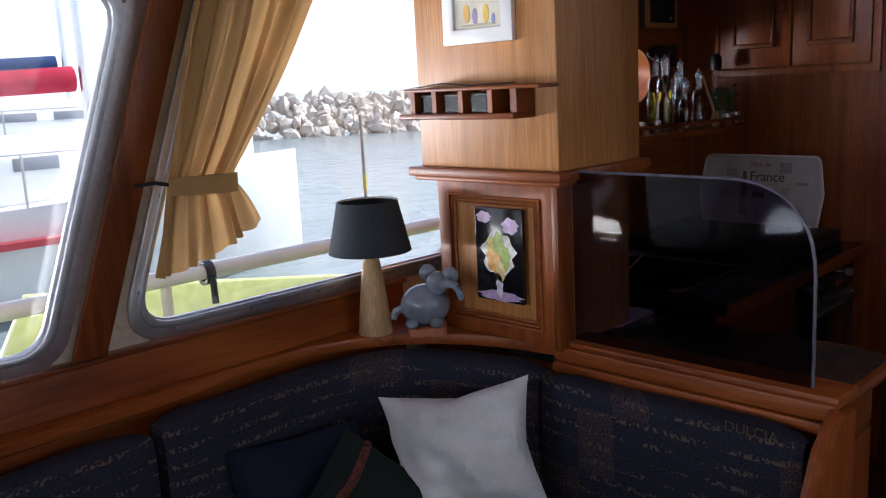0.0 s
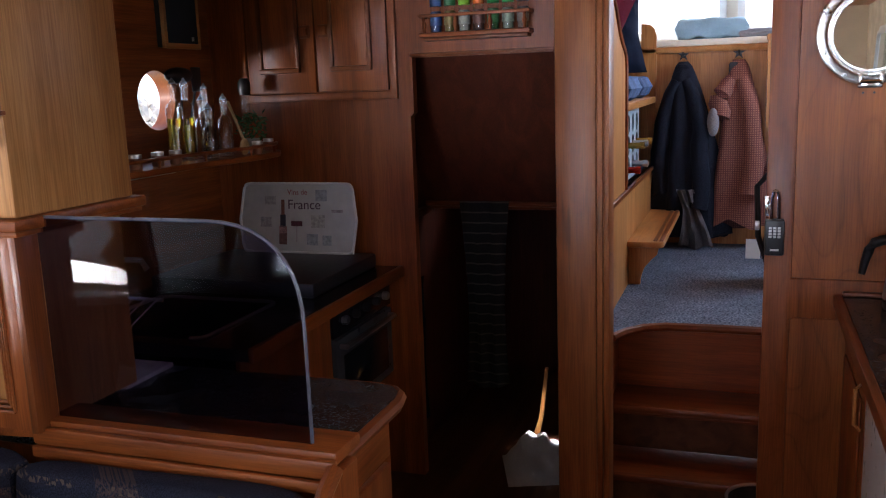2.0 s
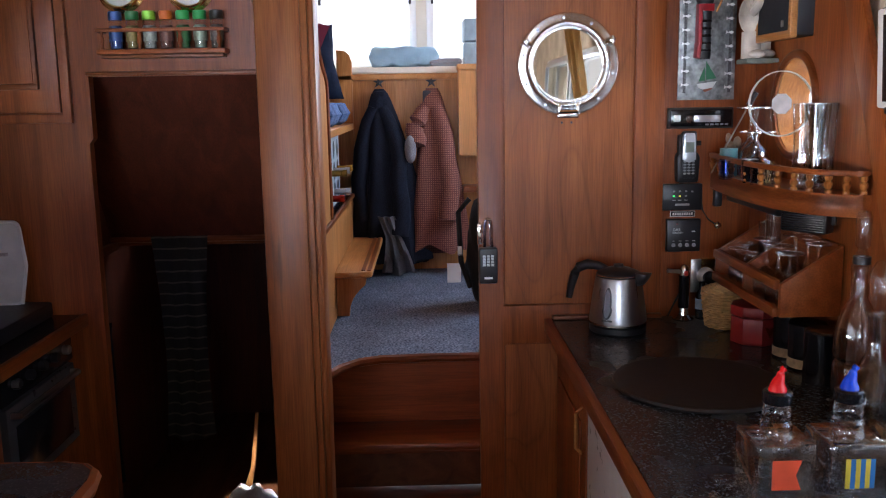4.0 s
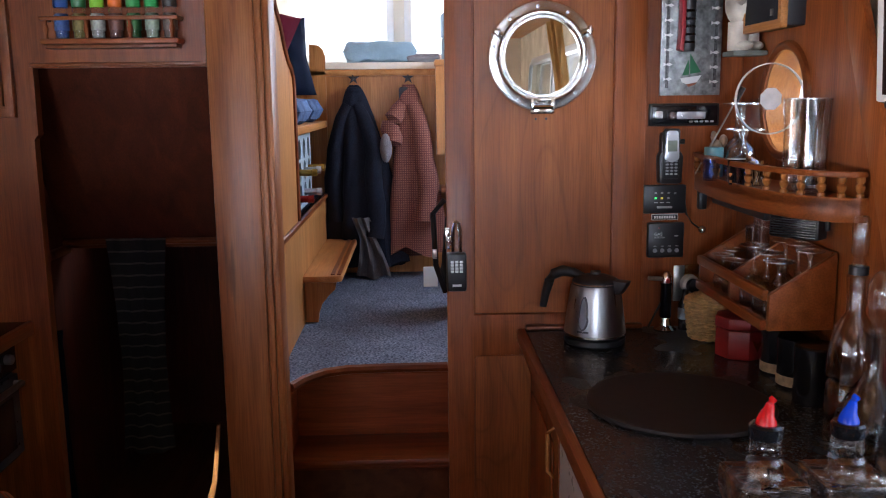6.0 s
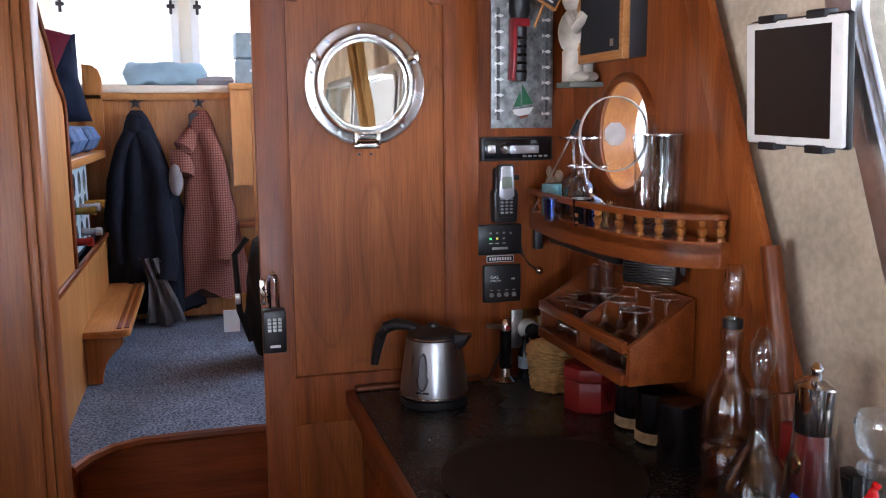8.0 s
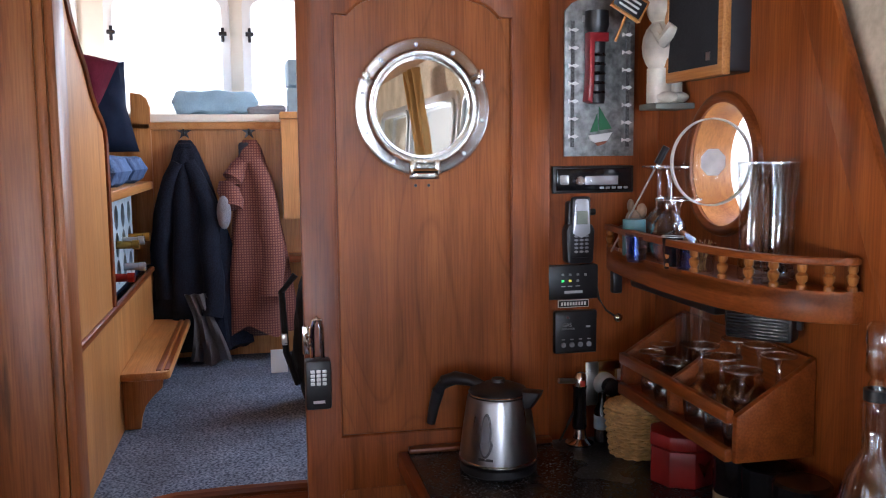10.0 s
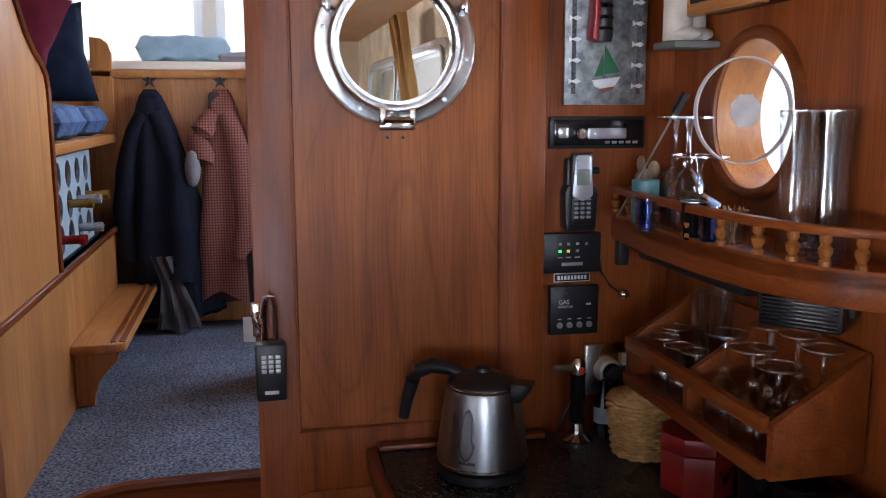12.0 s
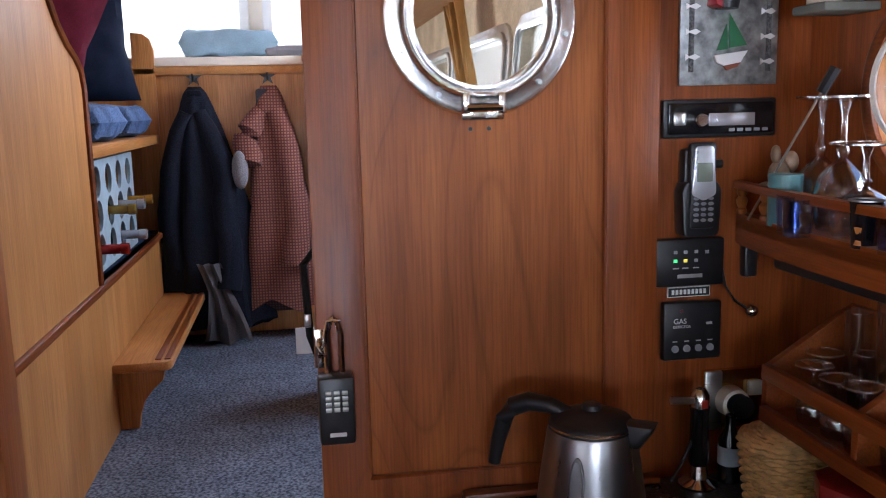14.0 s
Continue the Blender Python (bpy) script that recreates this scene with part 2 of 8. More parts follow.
mirror, _mn, _ml, _mp0 = nodes_of("silvered mirror")
_mp0.inputs["Base Color"].default_value, _mp0.inputs["Metallic"].default_value, _mp0.inputs["Roughness"].default_value = (0.80, 0.76, 0.68, 1), 1.0, 0.012
clear = thin_glass("clear glass")
crystal = thin_glass("cut crystal", (0.95, 0.965, 0.975), 1.0, 0.015, 0.10)
smoked = thin_glass("smoked acrylic", (0.44, 0.40, 0.52), 0.5, 0.01, 0.008)
red = rgh("red lacquer", (0.30, 0.018, 0.015), 0.35, 0, 0.2, 15, 0.05)


def granite_mat():
    m, n, l, p = nodes_of("speckled granite laminate")
    mp = coords(n, l, (1, 1, 1))
    v = n.new("ShaderNodeTexVoronoi")
    v.inputs["Scale"].default_value = 260
    l.new(mp.outputs[0], v.inputs["Vector"])
    sep = n.new("ShaderNodeSeparateColor")
    l.new(v.outputs["Color"], sep.inputs[0])
    r = ramp(n, [(0.0, (0.012, 0.013, 0.015)), (0.55, (0.022, 0.024, 0.027)), (0.80, (0.035, 0.04, 0.045)), (0.97, (0.10, 0.11, 0.12))])
    l.new(sep.outputs[0], r.inputs["Fac"])
    l.new(r.outputs[0], p.inputs["Base Color"])
    t = n.new("ShaderNodeTexNoise")
    t.inputs["Scale"].default_value = 6
    l.new(mp.outputs[0], t.inputs["Vector"])
    rr = n.new("ShaderNodeMapRange")
    rr.inputs["To Min"].default_value, rr.inputs["To Max"].default_value = 0.16, 0.36
    l.new(t.outputs["Fac"], rr.inputs["Value"])
    l.new(rr.outputs[0], p.inputs["Roughness"])
    return m


granite = granite_mat()


# ---- mesh helpers ----
def box(bm, x0, x1, y0, y1, z0, z1, bevel=0.0, seg=2):
    b = bmesh.new()
    bmesh.ops.create_cube(b, size=1)
    for v in b.verts:
        v.co = Vector(((x0 + x1) / 2 + v.co.x * (x1 - x0), (y0 + y1) / 2 + v.co.y * (y1 - y0), (z0 + z1) / 2 + v.co.z * (z1 - z0)))
    if bevel:
        bmesh.ops.bevel(b, geom=b.edges[:], offset=bevel, segments=seg, affect="EDGES", profile=0.5)
    return join(bm, b)


def join(bm, b, m=None):
    """Adds mesh b to bm, moved by m."""
    if m is not None:
        b.transform(m)
    tmp = bpy.data.meshes.new("tmp")
    b.to_mesh(tmp)
    b.free()
    bm.from_mesh(tmp)
    bpy.data.meshes.remove(tmp)
    return bm


def boxm(*a, **k):
    return box(bmesh.new(), *a, **k)


def lathe(profile, seg=24, m=None, bm=None):
    """Turns (radius, height) pairs about z."""
    b = bmesh.new()
    rings = []
    for r, z in profile:
        if r < 1e-5:
            rings.append([b.verts.new((0, 0, z))])
        else:
            rings.append([b.verts.new((r * math.cos(2 * math.pi * i / seg), r * math.sin(2 * math.pi * i / seg), z)) for i in range(seg)])
    for a, c in zip(rings, rings[1:]):
        for i in range(seg):
            j = (i + 1) % seg
            if len(a) == 1 and len(c) == 1:
                continue
            if len(a) == 1:
                b.faces.new((a[0], c[j], c[i]))
            elif len(c) == 1:
                b.faces.new((a[i], a[j], c[0]))
            else:
                b.faces.new((a[i], a[j], c[j], c[i]))
    bmesh.ops.recalc_face_normals(b, faces=b.faces[:])
    return join(bm if bm is not None else bmesh.new(), b, m)


def tube(points, r, seg=8, bm=None, taper=None):
    """A round bar along a line of points."""
    b = bmesh.new()
    pts = [Vector(p) for p in points]
    rings = []
    for i, p in enumerate(pts):
        d = (pts[min(i + 1, len(pts) - 1)] - pts[max(i - 1, 0)]).normalized()
        up = Vector((0, 0, 1)) if abs(d.z) < 0.9 else Vector((1, 0, 0))
        s = d.cross(up).normalized()
        u = s.cross(d)
        rr = taper[i] if taper else r
        rings.append([b.verts.new(p + rr * (math.cos(2 * math.pi * k / seg) * s + math.sin(2 * math.pi * k / seg) * u)) for k in range(seg)])
    for a, c in zip(rings, rings[1:]):
        for k in range(seg):
            b.faces.new((a[k], a[(k + 1) % seg], c[(k + 1) % seg], c[k]))
    b.faces.new(rings[0][::-1])
    b.faces.new(rings[-1])
    bmesh.ops.recalc_face_normals(b, faces=b.faces[:])
    return join(bm if bm is not None else bmesh.new(), b)


def rounded(pts, r, seg=5):
    """A polygon with its corners rounded; r is one radius or one per corner."""
    out = []
    n = len(pts)
    for i in range(n):
        p, a, c = Vector(pts[i]), Vector(pts[i - 1]), Vector(pts[(i + 1) % n])
        ri = r[i] if isinstance(r, (list, tuple)) else r
        if ri <= 0:
            out.append(tuple(p))
            continue
        d1, d2 = (a - p).normalized(), (c - p).normalized()
        ang = d1.angle(d2)
        t = min(ri / math.tan(ang / 2), (a - p).length * 0.49, (c - p).length * 0.49)
        p1, p2 = p + d1 * t, p + d2 * t
        for k in range(seg + 1):
            f = k / seg
            q = p1 * (1 - f) ** 2 + p * 2 * f * (1 - f) + p2 * f ** 2
            out.append(tuple(q))
    return out


def prism(outer, to3d, depth, holes=(), bevel=0.0):
    """A slab with the outline outer and holes through it; to3d(u, v, w) places it, w from 0 to depth."""
    b = bmesh.new()
    loops = []
    for loop in (outer, *holes):
        vs = [b.verts.new((u, v, 0)) for u, v in loop]
        loops.append([b.edges.new((vs[i], vs[(i + 1) % len(vs)])) for i in range(len(vs))])
    if holes:
        bmesh.ops.triangle_fill(b, use_beauty=True, edges=b.edges[:])
    else:
        b.faces.new(b.verts[:])
    ret = bmesh.ops.extrude_face_region(b, geom=b.faces[:])
    for v in [g for g in ret["geom"] if isinstance(g, bmesh.types.BMVert)]:
        v.co.z = depth
    if bevel:
        edges = [e for e in b.edges if len(e.link_faces) == 2 and e.calc_face_angle(0) > 0.6 and abs(e.verts[0].co.z - e.verts[1].co.z) < 1e-6]
        bmesh.ops.bevel(b, geom=edges, offset=bevel, segments=2, affect="EDGES", profile=0.5)
    for v in b.verts:
        v.co = Vector(to3d(*v.co))
    bmesh.ops.recalc_face_normals(b, faces=b.faces[:])
    return b


def circle(cu, cv, r, seg=32, rv=None):
    rv = rv or r
    return [(cu + r * math.cos(2 * math.pi * i / seg), cv + rv * math.sin(2 * math.pi * i / seg)) for i in range(seg)]


def mesh_ob(name, bm, mat, smooth=True):
    me = bpy.data.meshes.new(name)
    if smooth:
        for f in bm.faces:
            f.smooth = True
        for e in bm.edges:
            if len(e.link_faces) != 2 or e.calc_face_angle(0) > radians(38):
                e.smooth = False
    bm.to_mesh(me)
    bm.free()
    me.materials.append(mat)
    return new(name, me)


def thing(name, label, category, loc=(0, 0, 0), rz=0.0, group="", kind=""):
    ob = new(name)
    ob.empty_display_size = 0.05
    ob.matrix_basis = pose(*loc, 0, 0, rz)
    return tagged(ob, label, category, group, kind)


def part(name, bm, mat, parent, label=""):
    ob = mesh_ob(name, bm, mat)
    ob.parent = parent
    return tagged(ob, label)


def solid(name, bm, mat, label, category, loc=(0, 0, 0), rz=0.0, group="", kind=""):
    """A thing that is one mesh."""
    ob = mesh_ob(name, bm, mat)
    ob.matrix_basis = pose(*loc, 0, 0, rz)
    return tagged(ob, label, category, group, kind)


def struct(name, bm, mat, label, category="wall"):
    return tagged(mesh_ob(name, bm, mat), label, category, "", "structure")


def XZ(y0, s=1, k=0.0):
    """Places a slab on a wall across y that leans by k; it grows towards s."""
    return lambda u, v, w: (u, y0 + s * w + k * (v - 1.0), v)


def YZ(x0, s=1):
    return lambda u, v, w: (x0 + s * w, u, v)


def XY(z0, s=1):
    return lambda u, v, w: (u, v, z0 + s * w)


# ---- large structure ----
LEAN_L, LEAN_R, RAKE = -0.08, 0.0, 0.32
CEIL = 2.08


def raked(x0, x1, z0, z1, r=0.09, rake=RAKE):
    return rounded([(x0, z0), (x1, z0), (x1 + rake * (z1 - z0), z1), (x0 + rake * (z1 - z0), z1)], r, 6)


struct("floor", boxm(-2.3, 5.0, -1.3, 2.3, -0.06, 0.0), floor_wood, "dark varnished timber cabin sole", "floor")
struct("ceiling", boxm(-2.3, 3.56, -1.3, 2.3, CEIL, CEIL + 0.05), honey_x, "varnished timber saloon ceiling", "ceiling")
WL = [(-1.75, -0.62), (-0.5, 0.70), (0.90, 2.05)]
WR = [(-1.75, -0.62), (-0.5, 0.62), (0.78, 1.83)]
struct("wall_port", prism([(-2.3, 0.0), (2.35, 0.0), (2.35, CEIL), (-2.3, CEIL)], XZ(2.04, 1, LEAN_L), 0.05,
       [raked(a, b, 1.01, 1.84) for a, b in WL]), tan_fabric, "tan textured saloon side wall with raked window openings")
struct("wall_starboard", prism([(-2.3, 0.0), (3.1, 0.0), (3.1, CEIL), (-2.3, CEIL)], XZ(-0.955, -1, LEAN_R), 0.05,
       [raked(a, b, 1.06, 1.84, rake=0.4) for a, b in WR] + [circle(2.778, 1.56, 0.15)]), tan_fabric, "tan textured saloon side wall with raked window openings")
struct("wall_aft", prism([(-1.3, 0.0), (2.3, 0.0), (2.3, CEIL), (-1.3, CEIL)], YZ(-2.2, -1), 0.05,
       [rounded([(-0.3, 1.05), (0.75, 1.05), (0.75, 1.85), (-0.3, 1.85)], 0.08), rounded([(0.95, 1.05), (1.8, 1.05), (1.8, 1.85), (0.95, 1.85)], 0.08)]),
       cream_paint, "cream painted end wall of the saloon with windows")
struct("wall_forward_starboard", prism([(-1.0, 0.0), (-0.145, 0.0), (-0.145, 1.99), (0.40, 1.99), (0.40, CEIL), (-1.0, CEIL)], YZ(3.06), 0.04),
       teak_z, "varnished teak bulkhead behind the sliding door")
struct("wall_forward_port", prism([(0.44, 0.0), (0.53, 0.0), (0.53, 1.685), (1.128, 1.685), (1.128, 1.48), (1.142, 1.465), (1.142, 0.0), (2.2, 0.0), (2.2, CEIL), (0.44, CEIL)], YZ(3.5), 0.04),
       teak_z, "varnished teak galley bulkhead with a doorway cut through")
struct("trim", boxm(3.488, 3.5, 0.50, 1.135, 1.688, 1.70, 0.003), trim_y, "thin dark moulding over the cabin doorway", "trim")
struct("wall_galley_side", prism([(2.10, 0.82), (3.5, 0.82), (3.5, CEIL), (2.10, CEIL)], XZ(2.03, -1), 0.02, [circle(3.13, 1.56, 0.11)]),
       teak_x, "varnished teak galley side lining with a porthole")
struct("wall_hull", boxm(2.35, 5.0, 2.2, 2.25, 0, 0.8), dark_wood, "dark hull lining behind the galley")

# window side board and ledge
struct("trim_board_port", boxm(-2.2, 1.80, 2.02, 2.04, 0.4, 0.965, 0.004), teak_x, "varnished teak board under the side windows", "trim")
struct("trim_cap_port", boxm(-2.2, 1.80, 2.0, 2.045, 0.965, 0.978, 0.004), trim_x, "dark cap strip on the board under the windows", "trim")
EDGE = [(-2.2, 1.945), (0.0, 1.95), (0.538, 1.955), (0.961, 1.980), (1.221, 1.996), (1.40, 1.985), (1.52, 1.94), (1.62, 1.87), (1.70, 1.78), (1.76, 1.67), (1.80, 1.54), (1.815, 1.41)]
struct("trim_ledge", prism(EDGE + [(1.90, 1.41), (1.90, 2.02), (-2.2, 2.02)], XY(0.825), 0.035, bevel=0.008), teak_x, "curved varnished teak ledge behind the settee", "trim")
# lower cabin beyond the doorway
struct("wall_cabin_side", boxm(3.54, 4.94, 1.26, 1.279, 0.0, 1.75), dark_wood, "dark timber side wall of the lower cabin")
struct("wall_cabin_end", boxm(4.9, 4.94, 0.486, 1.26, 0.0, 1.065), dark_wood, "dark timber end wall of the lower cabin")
struct("wall_cabin_panel", prism([(3.575, 1.74), (3.96, 1.06), (3.99, 1.06), (3.61, 1.74)], lambda u, v, w: (u, 0.45 + w, v), 0.81), dark_wood, "dark overhead panel above the berth doorway")
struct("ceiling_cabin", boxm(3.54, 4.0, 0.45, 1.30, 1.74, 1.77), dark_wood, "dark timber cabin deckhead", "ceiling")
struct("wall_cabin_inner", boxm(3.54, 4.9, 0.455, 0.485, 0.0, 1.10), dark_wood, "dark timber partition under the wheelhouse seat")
# post and partition
_post = thing("post", "worn varnished teak post beside the companionway steps", "post", kind="structure")
part("shaft", boxm(3.05, 3.15, 0.362, 0.49, 0.0, CEIL, 0.006), teak_worn, _post)
part("moulding", box(boxm(3.035, 3.13, 0.319, 0.340, 0.0, CEIL, 0.008), 3.042, 3.13, 0.340, 0.362, 0.0, CEIL, 0.007), teak_worn, _post, "rounded worn corner moulding")
SIDE = [(3.13, 0.0), (5.35, 0.0), (5.35, 1.10), (4.17, 1.10), (4.17, 1.62), (4.15, 1.67), (4.10, 1.70), (4.03, 1.725), (3.95, 1.77), (3.87, 1.84), (3.78, 1.89), (3.70, 1.95), (3.62, 2.04), (3.5, 2.40), (3.13, 2.40)]
struct("wall_companionway", prism(SIDE, XZ(0.42, 1), 0.03), honey_z, "honey coloured timber side panel with a scrolled top edge")
struct("trim_panel_edge", tube([(x, 0.418, z) for x, z in SIDE[3:13]], 0.010, 6), trim_x, "dark rounded lipping on the scrolled panel edge", "trim")
struct("trim_wainscot", boxm(3.13, 5.34, 0.405, 0.42, 1.085, 1.105, 0.004), trim_x, "dark moulding along the companionway side panel", "trim")
# stairs
_st = thing("stairs", "dark varnished companionway steps with rounded nosings", "stairs", kind="structure")
part("tread", boxm(3.30, 3.56, -0.9, 0.40, 0.165, 0.195, 0.01), trim_y, _st)
part("tread", boxm(3.47, 3.74, -0.9, 0.40, 0.361, 0.39, 0.01), trim_y, _st)
part("scotia", boxm(3.49, 3.72, -0.9, 0.40, 0.346, 0.360, 0.005), trim_y, _st)
part("riser", boxm(3.36, 3.40, -0.9, 0.40, 0.0, 0.164), floor_wood, _st, "dark riser board")
part("riser", boxm(3.55, 3.60, -0.9, 0.40, 0.196, 0.345), floor_wood, _st, "dark riser board")
struct("stairs_top_riser", boxm(3.70, 3.74, -0.9, 0.40, 0.39, 0.645), teak_y, "varnished teak upper riser of the companionway", "stairs")
NOSE = [(3.48, 0.40), (3.48, 0.375), (3.56, 0.34), (3.63, 0.28), (3.665, 0.2), (3.675, 0.05), (3.675, -0.95)]
struct("floor_wheelhouse", prism(NOSE + [(5.35, -0.95), (5.35, 0.43), (3.48, 0.43)], XY(0.63), 0.03, bevel=0.004), carpet, "blue grey carpeted wheelhouse floor", "floor")
struct("trim_nosing", tube([(x - 0.004, y, 0.645) for x, y in NOSE[1:]], 0.017, 8), trim_y, "rounded dark timber nosing at the carpet edge", "trim")
struct("stairs_wing", prism([(3.50, 0.39), (3.72, 0.39), (3.72, 0.63), (3.50, 0.63)], XZ(0.385, 1), 0.012), teak_x, "varnished teak cheek beside the upper riser", "stairs")
# wheelhouse
WX = 5.78
struct("wall_wheelhouse_front", prism([(-1.0, 1.5), (1.4, 1.5), (1.4, 2.6), (-1.0, 2.6)], YZ(WX), 0.06,
       [rounded([(0.09, 1.82), (0.62, 1.82), (0.62, 2.36), (0.09, 2.36)], 0.07), rounded([(-0.56, 1.82), (-0.03, 1.82), (-0.03, 2.36), (-0.56, 2.36)], 0.07), rounded([(0.80, 1.82), (1.25, 1.82), (1.25, 2.36), (0.80, 2.36)], 0.07)]), cream_paint, "cream painted wheelhouse front with window openings")
struct("wall_wheelhouse_port", prism([(3.54, 1.1), (5.8, 1.1), (5.8, 2.6), (3.54, 2.6)], XZ(1.28), 0.05, [rounded([(3.9, 1.8), (5.5, 1.8), (5.5, 2.36), (3.9, 2.36)], 0.07)]), cream_paint, "cream painted wheelhouse side with a window")
struct("wall_wheelhouse_starboard", prism([(3.1, 0.0), (5.8, 0.0), (5.8, 2.6), (3.1, 2.6)], XZ(-0.95, -1), 0.05, [rounded([(4.0, 1.6), (5.4, 1.6), (5.4, 2.3), (4.0, 2.3)], 0.07)]), honey_z, "honey timber wheelhouse side with a window")
struct("wall_wheelhouse_aft", prism([(-1.0, CEIL), (1.4, CEIL), (1.4, 2.6), (-1.0, 2.6)], YZ(3.10), 0.04), cream_paint, "cream painted wheelhouse end above the companionway")
struct("wall_wheelhouse_aft_port", boxm(3.545, 3.565, 0.44, 1.3, 1.78, 2.6), honey_z, "honey timber end of the wheelhouse seat")
struct("ceiling_wheelhouse", boxm(3.1, 5.85, -1.0, 1.35, 2.44, 2.48), honey_x, "varnished timber wheelhouse ceiling", "ceiling")
struct("wall_wheelhouse_dash", boxm(5.35, 5.38, -1.0, 1.3, 0.4, 1.70), honey_z, "honey timber panel below the wheelhouse front shelf")
struct("wall_niche_side", prism([(0.408, 0.66), (0.408, 1.80), (0.42, 1.84), (0.445, 1.86), (0.49, 1.865), (0.49, 0.66)], YZ(5.33), 0.028, bevel=0.005), honey_z, "honey timber upright at the end of the seat")
struct("wall_niche_back", boxm(4.2, 5.35, 0.86, 0.88, 1.07, 1.47), blue_carpet, "dark lining at the back of the bottle locker")
struct("trim_front_lip", boxm(5.338, WX, -0.16, 1.28, 1.736, 1.770, 0.004), cream_paint, "cream painted ledge on the wheelhouse front shelf", "trim")
struct("trim_front_shelf", boxm(5.33, WX, -0.25, 1.28, 1.70, 1.735, 0.008), honey_x, "varnished timber shelf under the wheelhouse windows", "trim")
struct("floor_locker", boxm(4.172, 5.34, 0.425, 0.88, 1.07, 1.10), blue_carpet, "blue carpeted bottle locker floor", "floor")
struct("trim_locker_shelf", boxm(4.172, 5.328, 0.408, 1.28, 1.44, 1.475, 0.005), honey_x, "honey timber seat board above the bottle locker", "trim")

# starboard lining with porthole
_pl = struct("wall_lining_starboard", prism([(2.075, 0.95), (3.06, 0.95), (3.06, CEIL), (2.60, CEIL)], XZ(-0.93, -1), 0.015, [circle(2.778, 1.56, 0.130)]), teak_z, "varnished teak lining board with a raked edge and porthole")
struct("trim_raked", prism([(2.035, 0.95), (2.115, 0.95), (2.64, CEIL), (2.56, CEIL)], XZ(-0.93, 1), 0.018, bevel=0.004), teak_z, "raked teak cover strip at the edge of the lining", "trim")
_tube = lathe([(0.122, 0.0), (0.122, 0.085), (0.135, 0.085), (0.135, 0.0), (0.122, 0.0)], 40, pose(2.778, -1.018, 1.56, -90))
struct("porthole_trim", lathe([(0.119, 0.0), (0.119, 0.006), (0.124, 0.011), (0.131, 0.012), (0.138, 0.008), (0.141, 0.0), (0.119, 0.0)], 48, pose(2.778, -0.9295, 1.56, -90)), trim_x, "dark rounded timber ring round the porthole", "porthole")
struct("porthole_reveal", _tube, amber_wood, "bare timber tube lining the porthole", "porthole")
_tube = lathe([(0.11, 0.0), (0.11, 0.05), (0.125, 0.05), (0.125, 0.0), (0.11, 0.0)], 40, pose(3.13, 2.03, 1.56, -90))
struct("porthole_reveal_galley", _tube, teak_x, "timber tube lining the galley porthole", "porthole")


def side_window(idx, a, b, y0, s, k, rake, z0):
    """Aluminium framed window in a raked opening."""
    w = thing("window_%d" % idx, "raked saloon window in a rounded aluminium frame with clips", "window", kind="structure")
    outer, inner = raked(a - 0.035, b + 0.035, z0 - 0.035, 1.875, 0.11, rake), raked(a + 0.018, b - 0.018, z0 + 0.018, 1.822, 0.08, rake)
    part("window_frame", prism(outer, XZ(y0, -s, k), 0.014, [inner], 0.003), alu, w)
    lip_o, lip_i = raked(a - 0.005, b + 0.005, z0 - 0.005, 1.845, 0.09, rake), inner
    part("window_rebate", prism(lip_o, XZ(y0 - s * 0.014, -s, k), 0.012, [raked(a + 0.012, b - 0.012, z0 + 0.012, 1.828, 0.085, rake)], 0.002), alu, w)
    pane = part("pane", prism(raked(a - 0.01, b + 0.01, z0 - 0.01, 1.85, 0.09, rake), XZ(y0 + s * 0.03, s, k), 0.006), clear, w)
    pane.visible_shadow = False
    for f in (0.12, 0.4, 0.7, 0.95):
        for q in (a + 0.0, b + 0.0):
            z = z0 + f * (1.84 - z0)
            x = q + rake * (z - z0)
            part("screw", lathe([(0, 0.004), (0.005, 0.003), (0.006, 0)], 8, pose(x, y0 - s * 0.014 + k * (z - 1.0), z, 90 * s)), grey_plastic, w)
    for f in (0.1, 0.3, 0.5, 0.7, 0.9):
        part("screw", lathe([(0, 0.004), (0.005, 0.003), (0.006, 0)], 8, pose(a + f * (b - a), y0 - s * 0.014 + k * (z0 - 1.0), z0 - 0.008, 90 * s)), grey_plastic, w)


for i, (a, b) in enumerate(WL):
    side_window(i + 1, a, b, 2.04, 1, LEAN_L, RAKE, 1.01)
for i, (a, b) in enumerate(WR):
    side_window(i + 4, a, b, -0.955, -1, LEAN_R, 0.4, 1.06)
# mullion posts between the side windows
for a in (0.745, -0.62):
    struct("trim_mullion", prism([(a, 0.978), (a + 0.085, 0.978), (a + 0.085 + RAKE * 1.1, CEIL), (a + RAKE * 1.1, CEIL)], XZ(2.024, -1, LEAN_L), 0.022, bevel=0.007), trim_z, "raked teak cover strip between the windows", "trim")

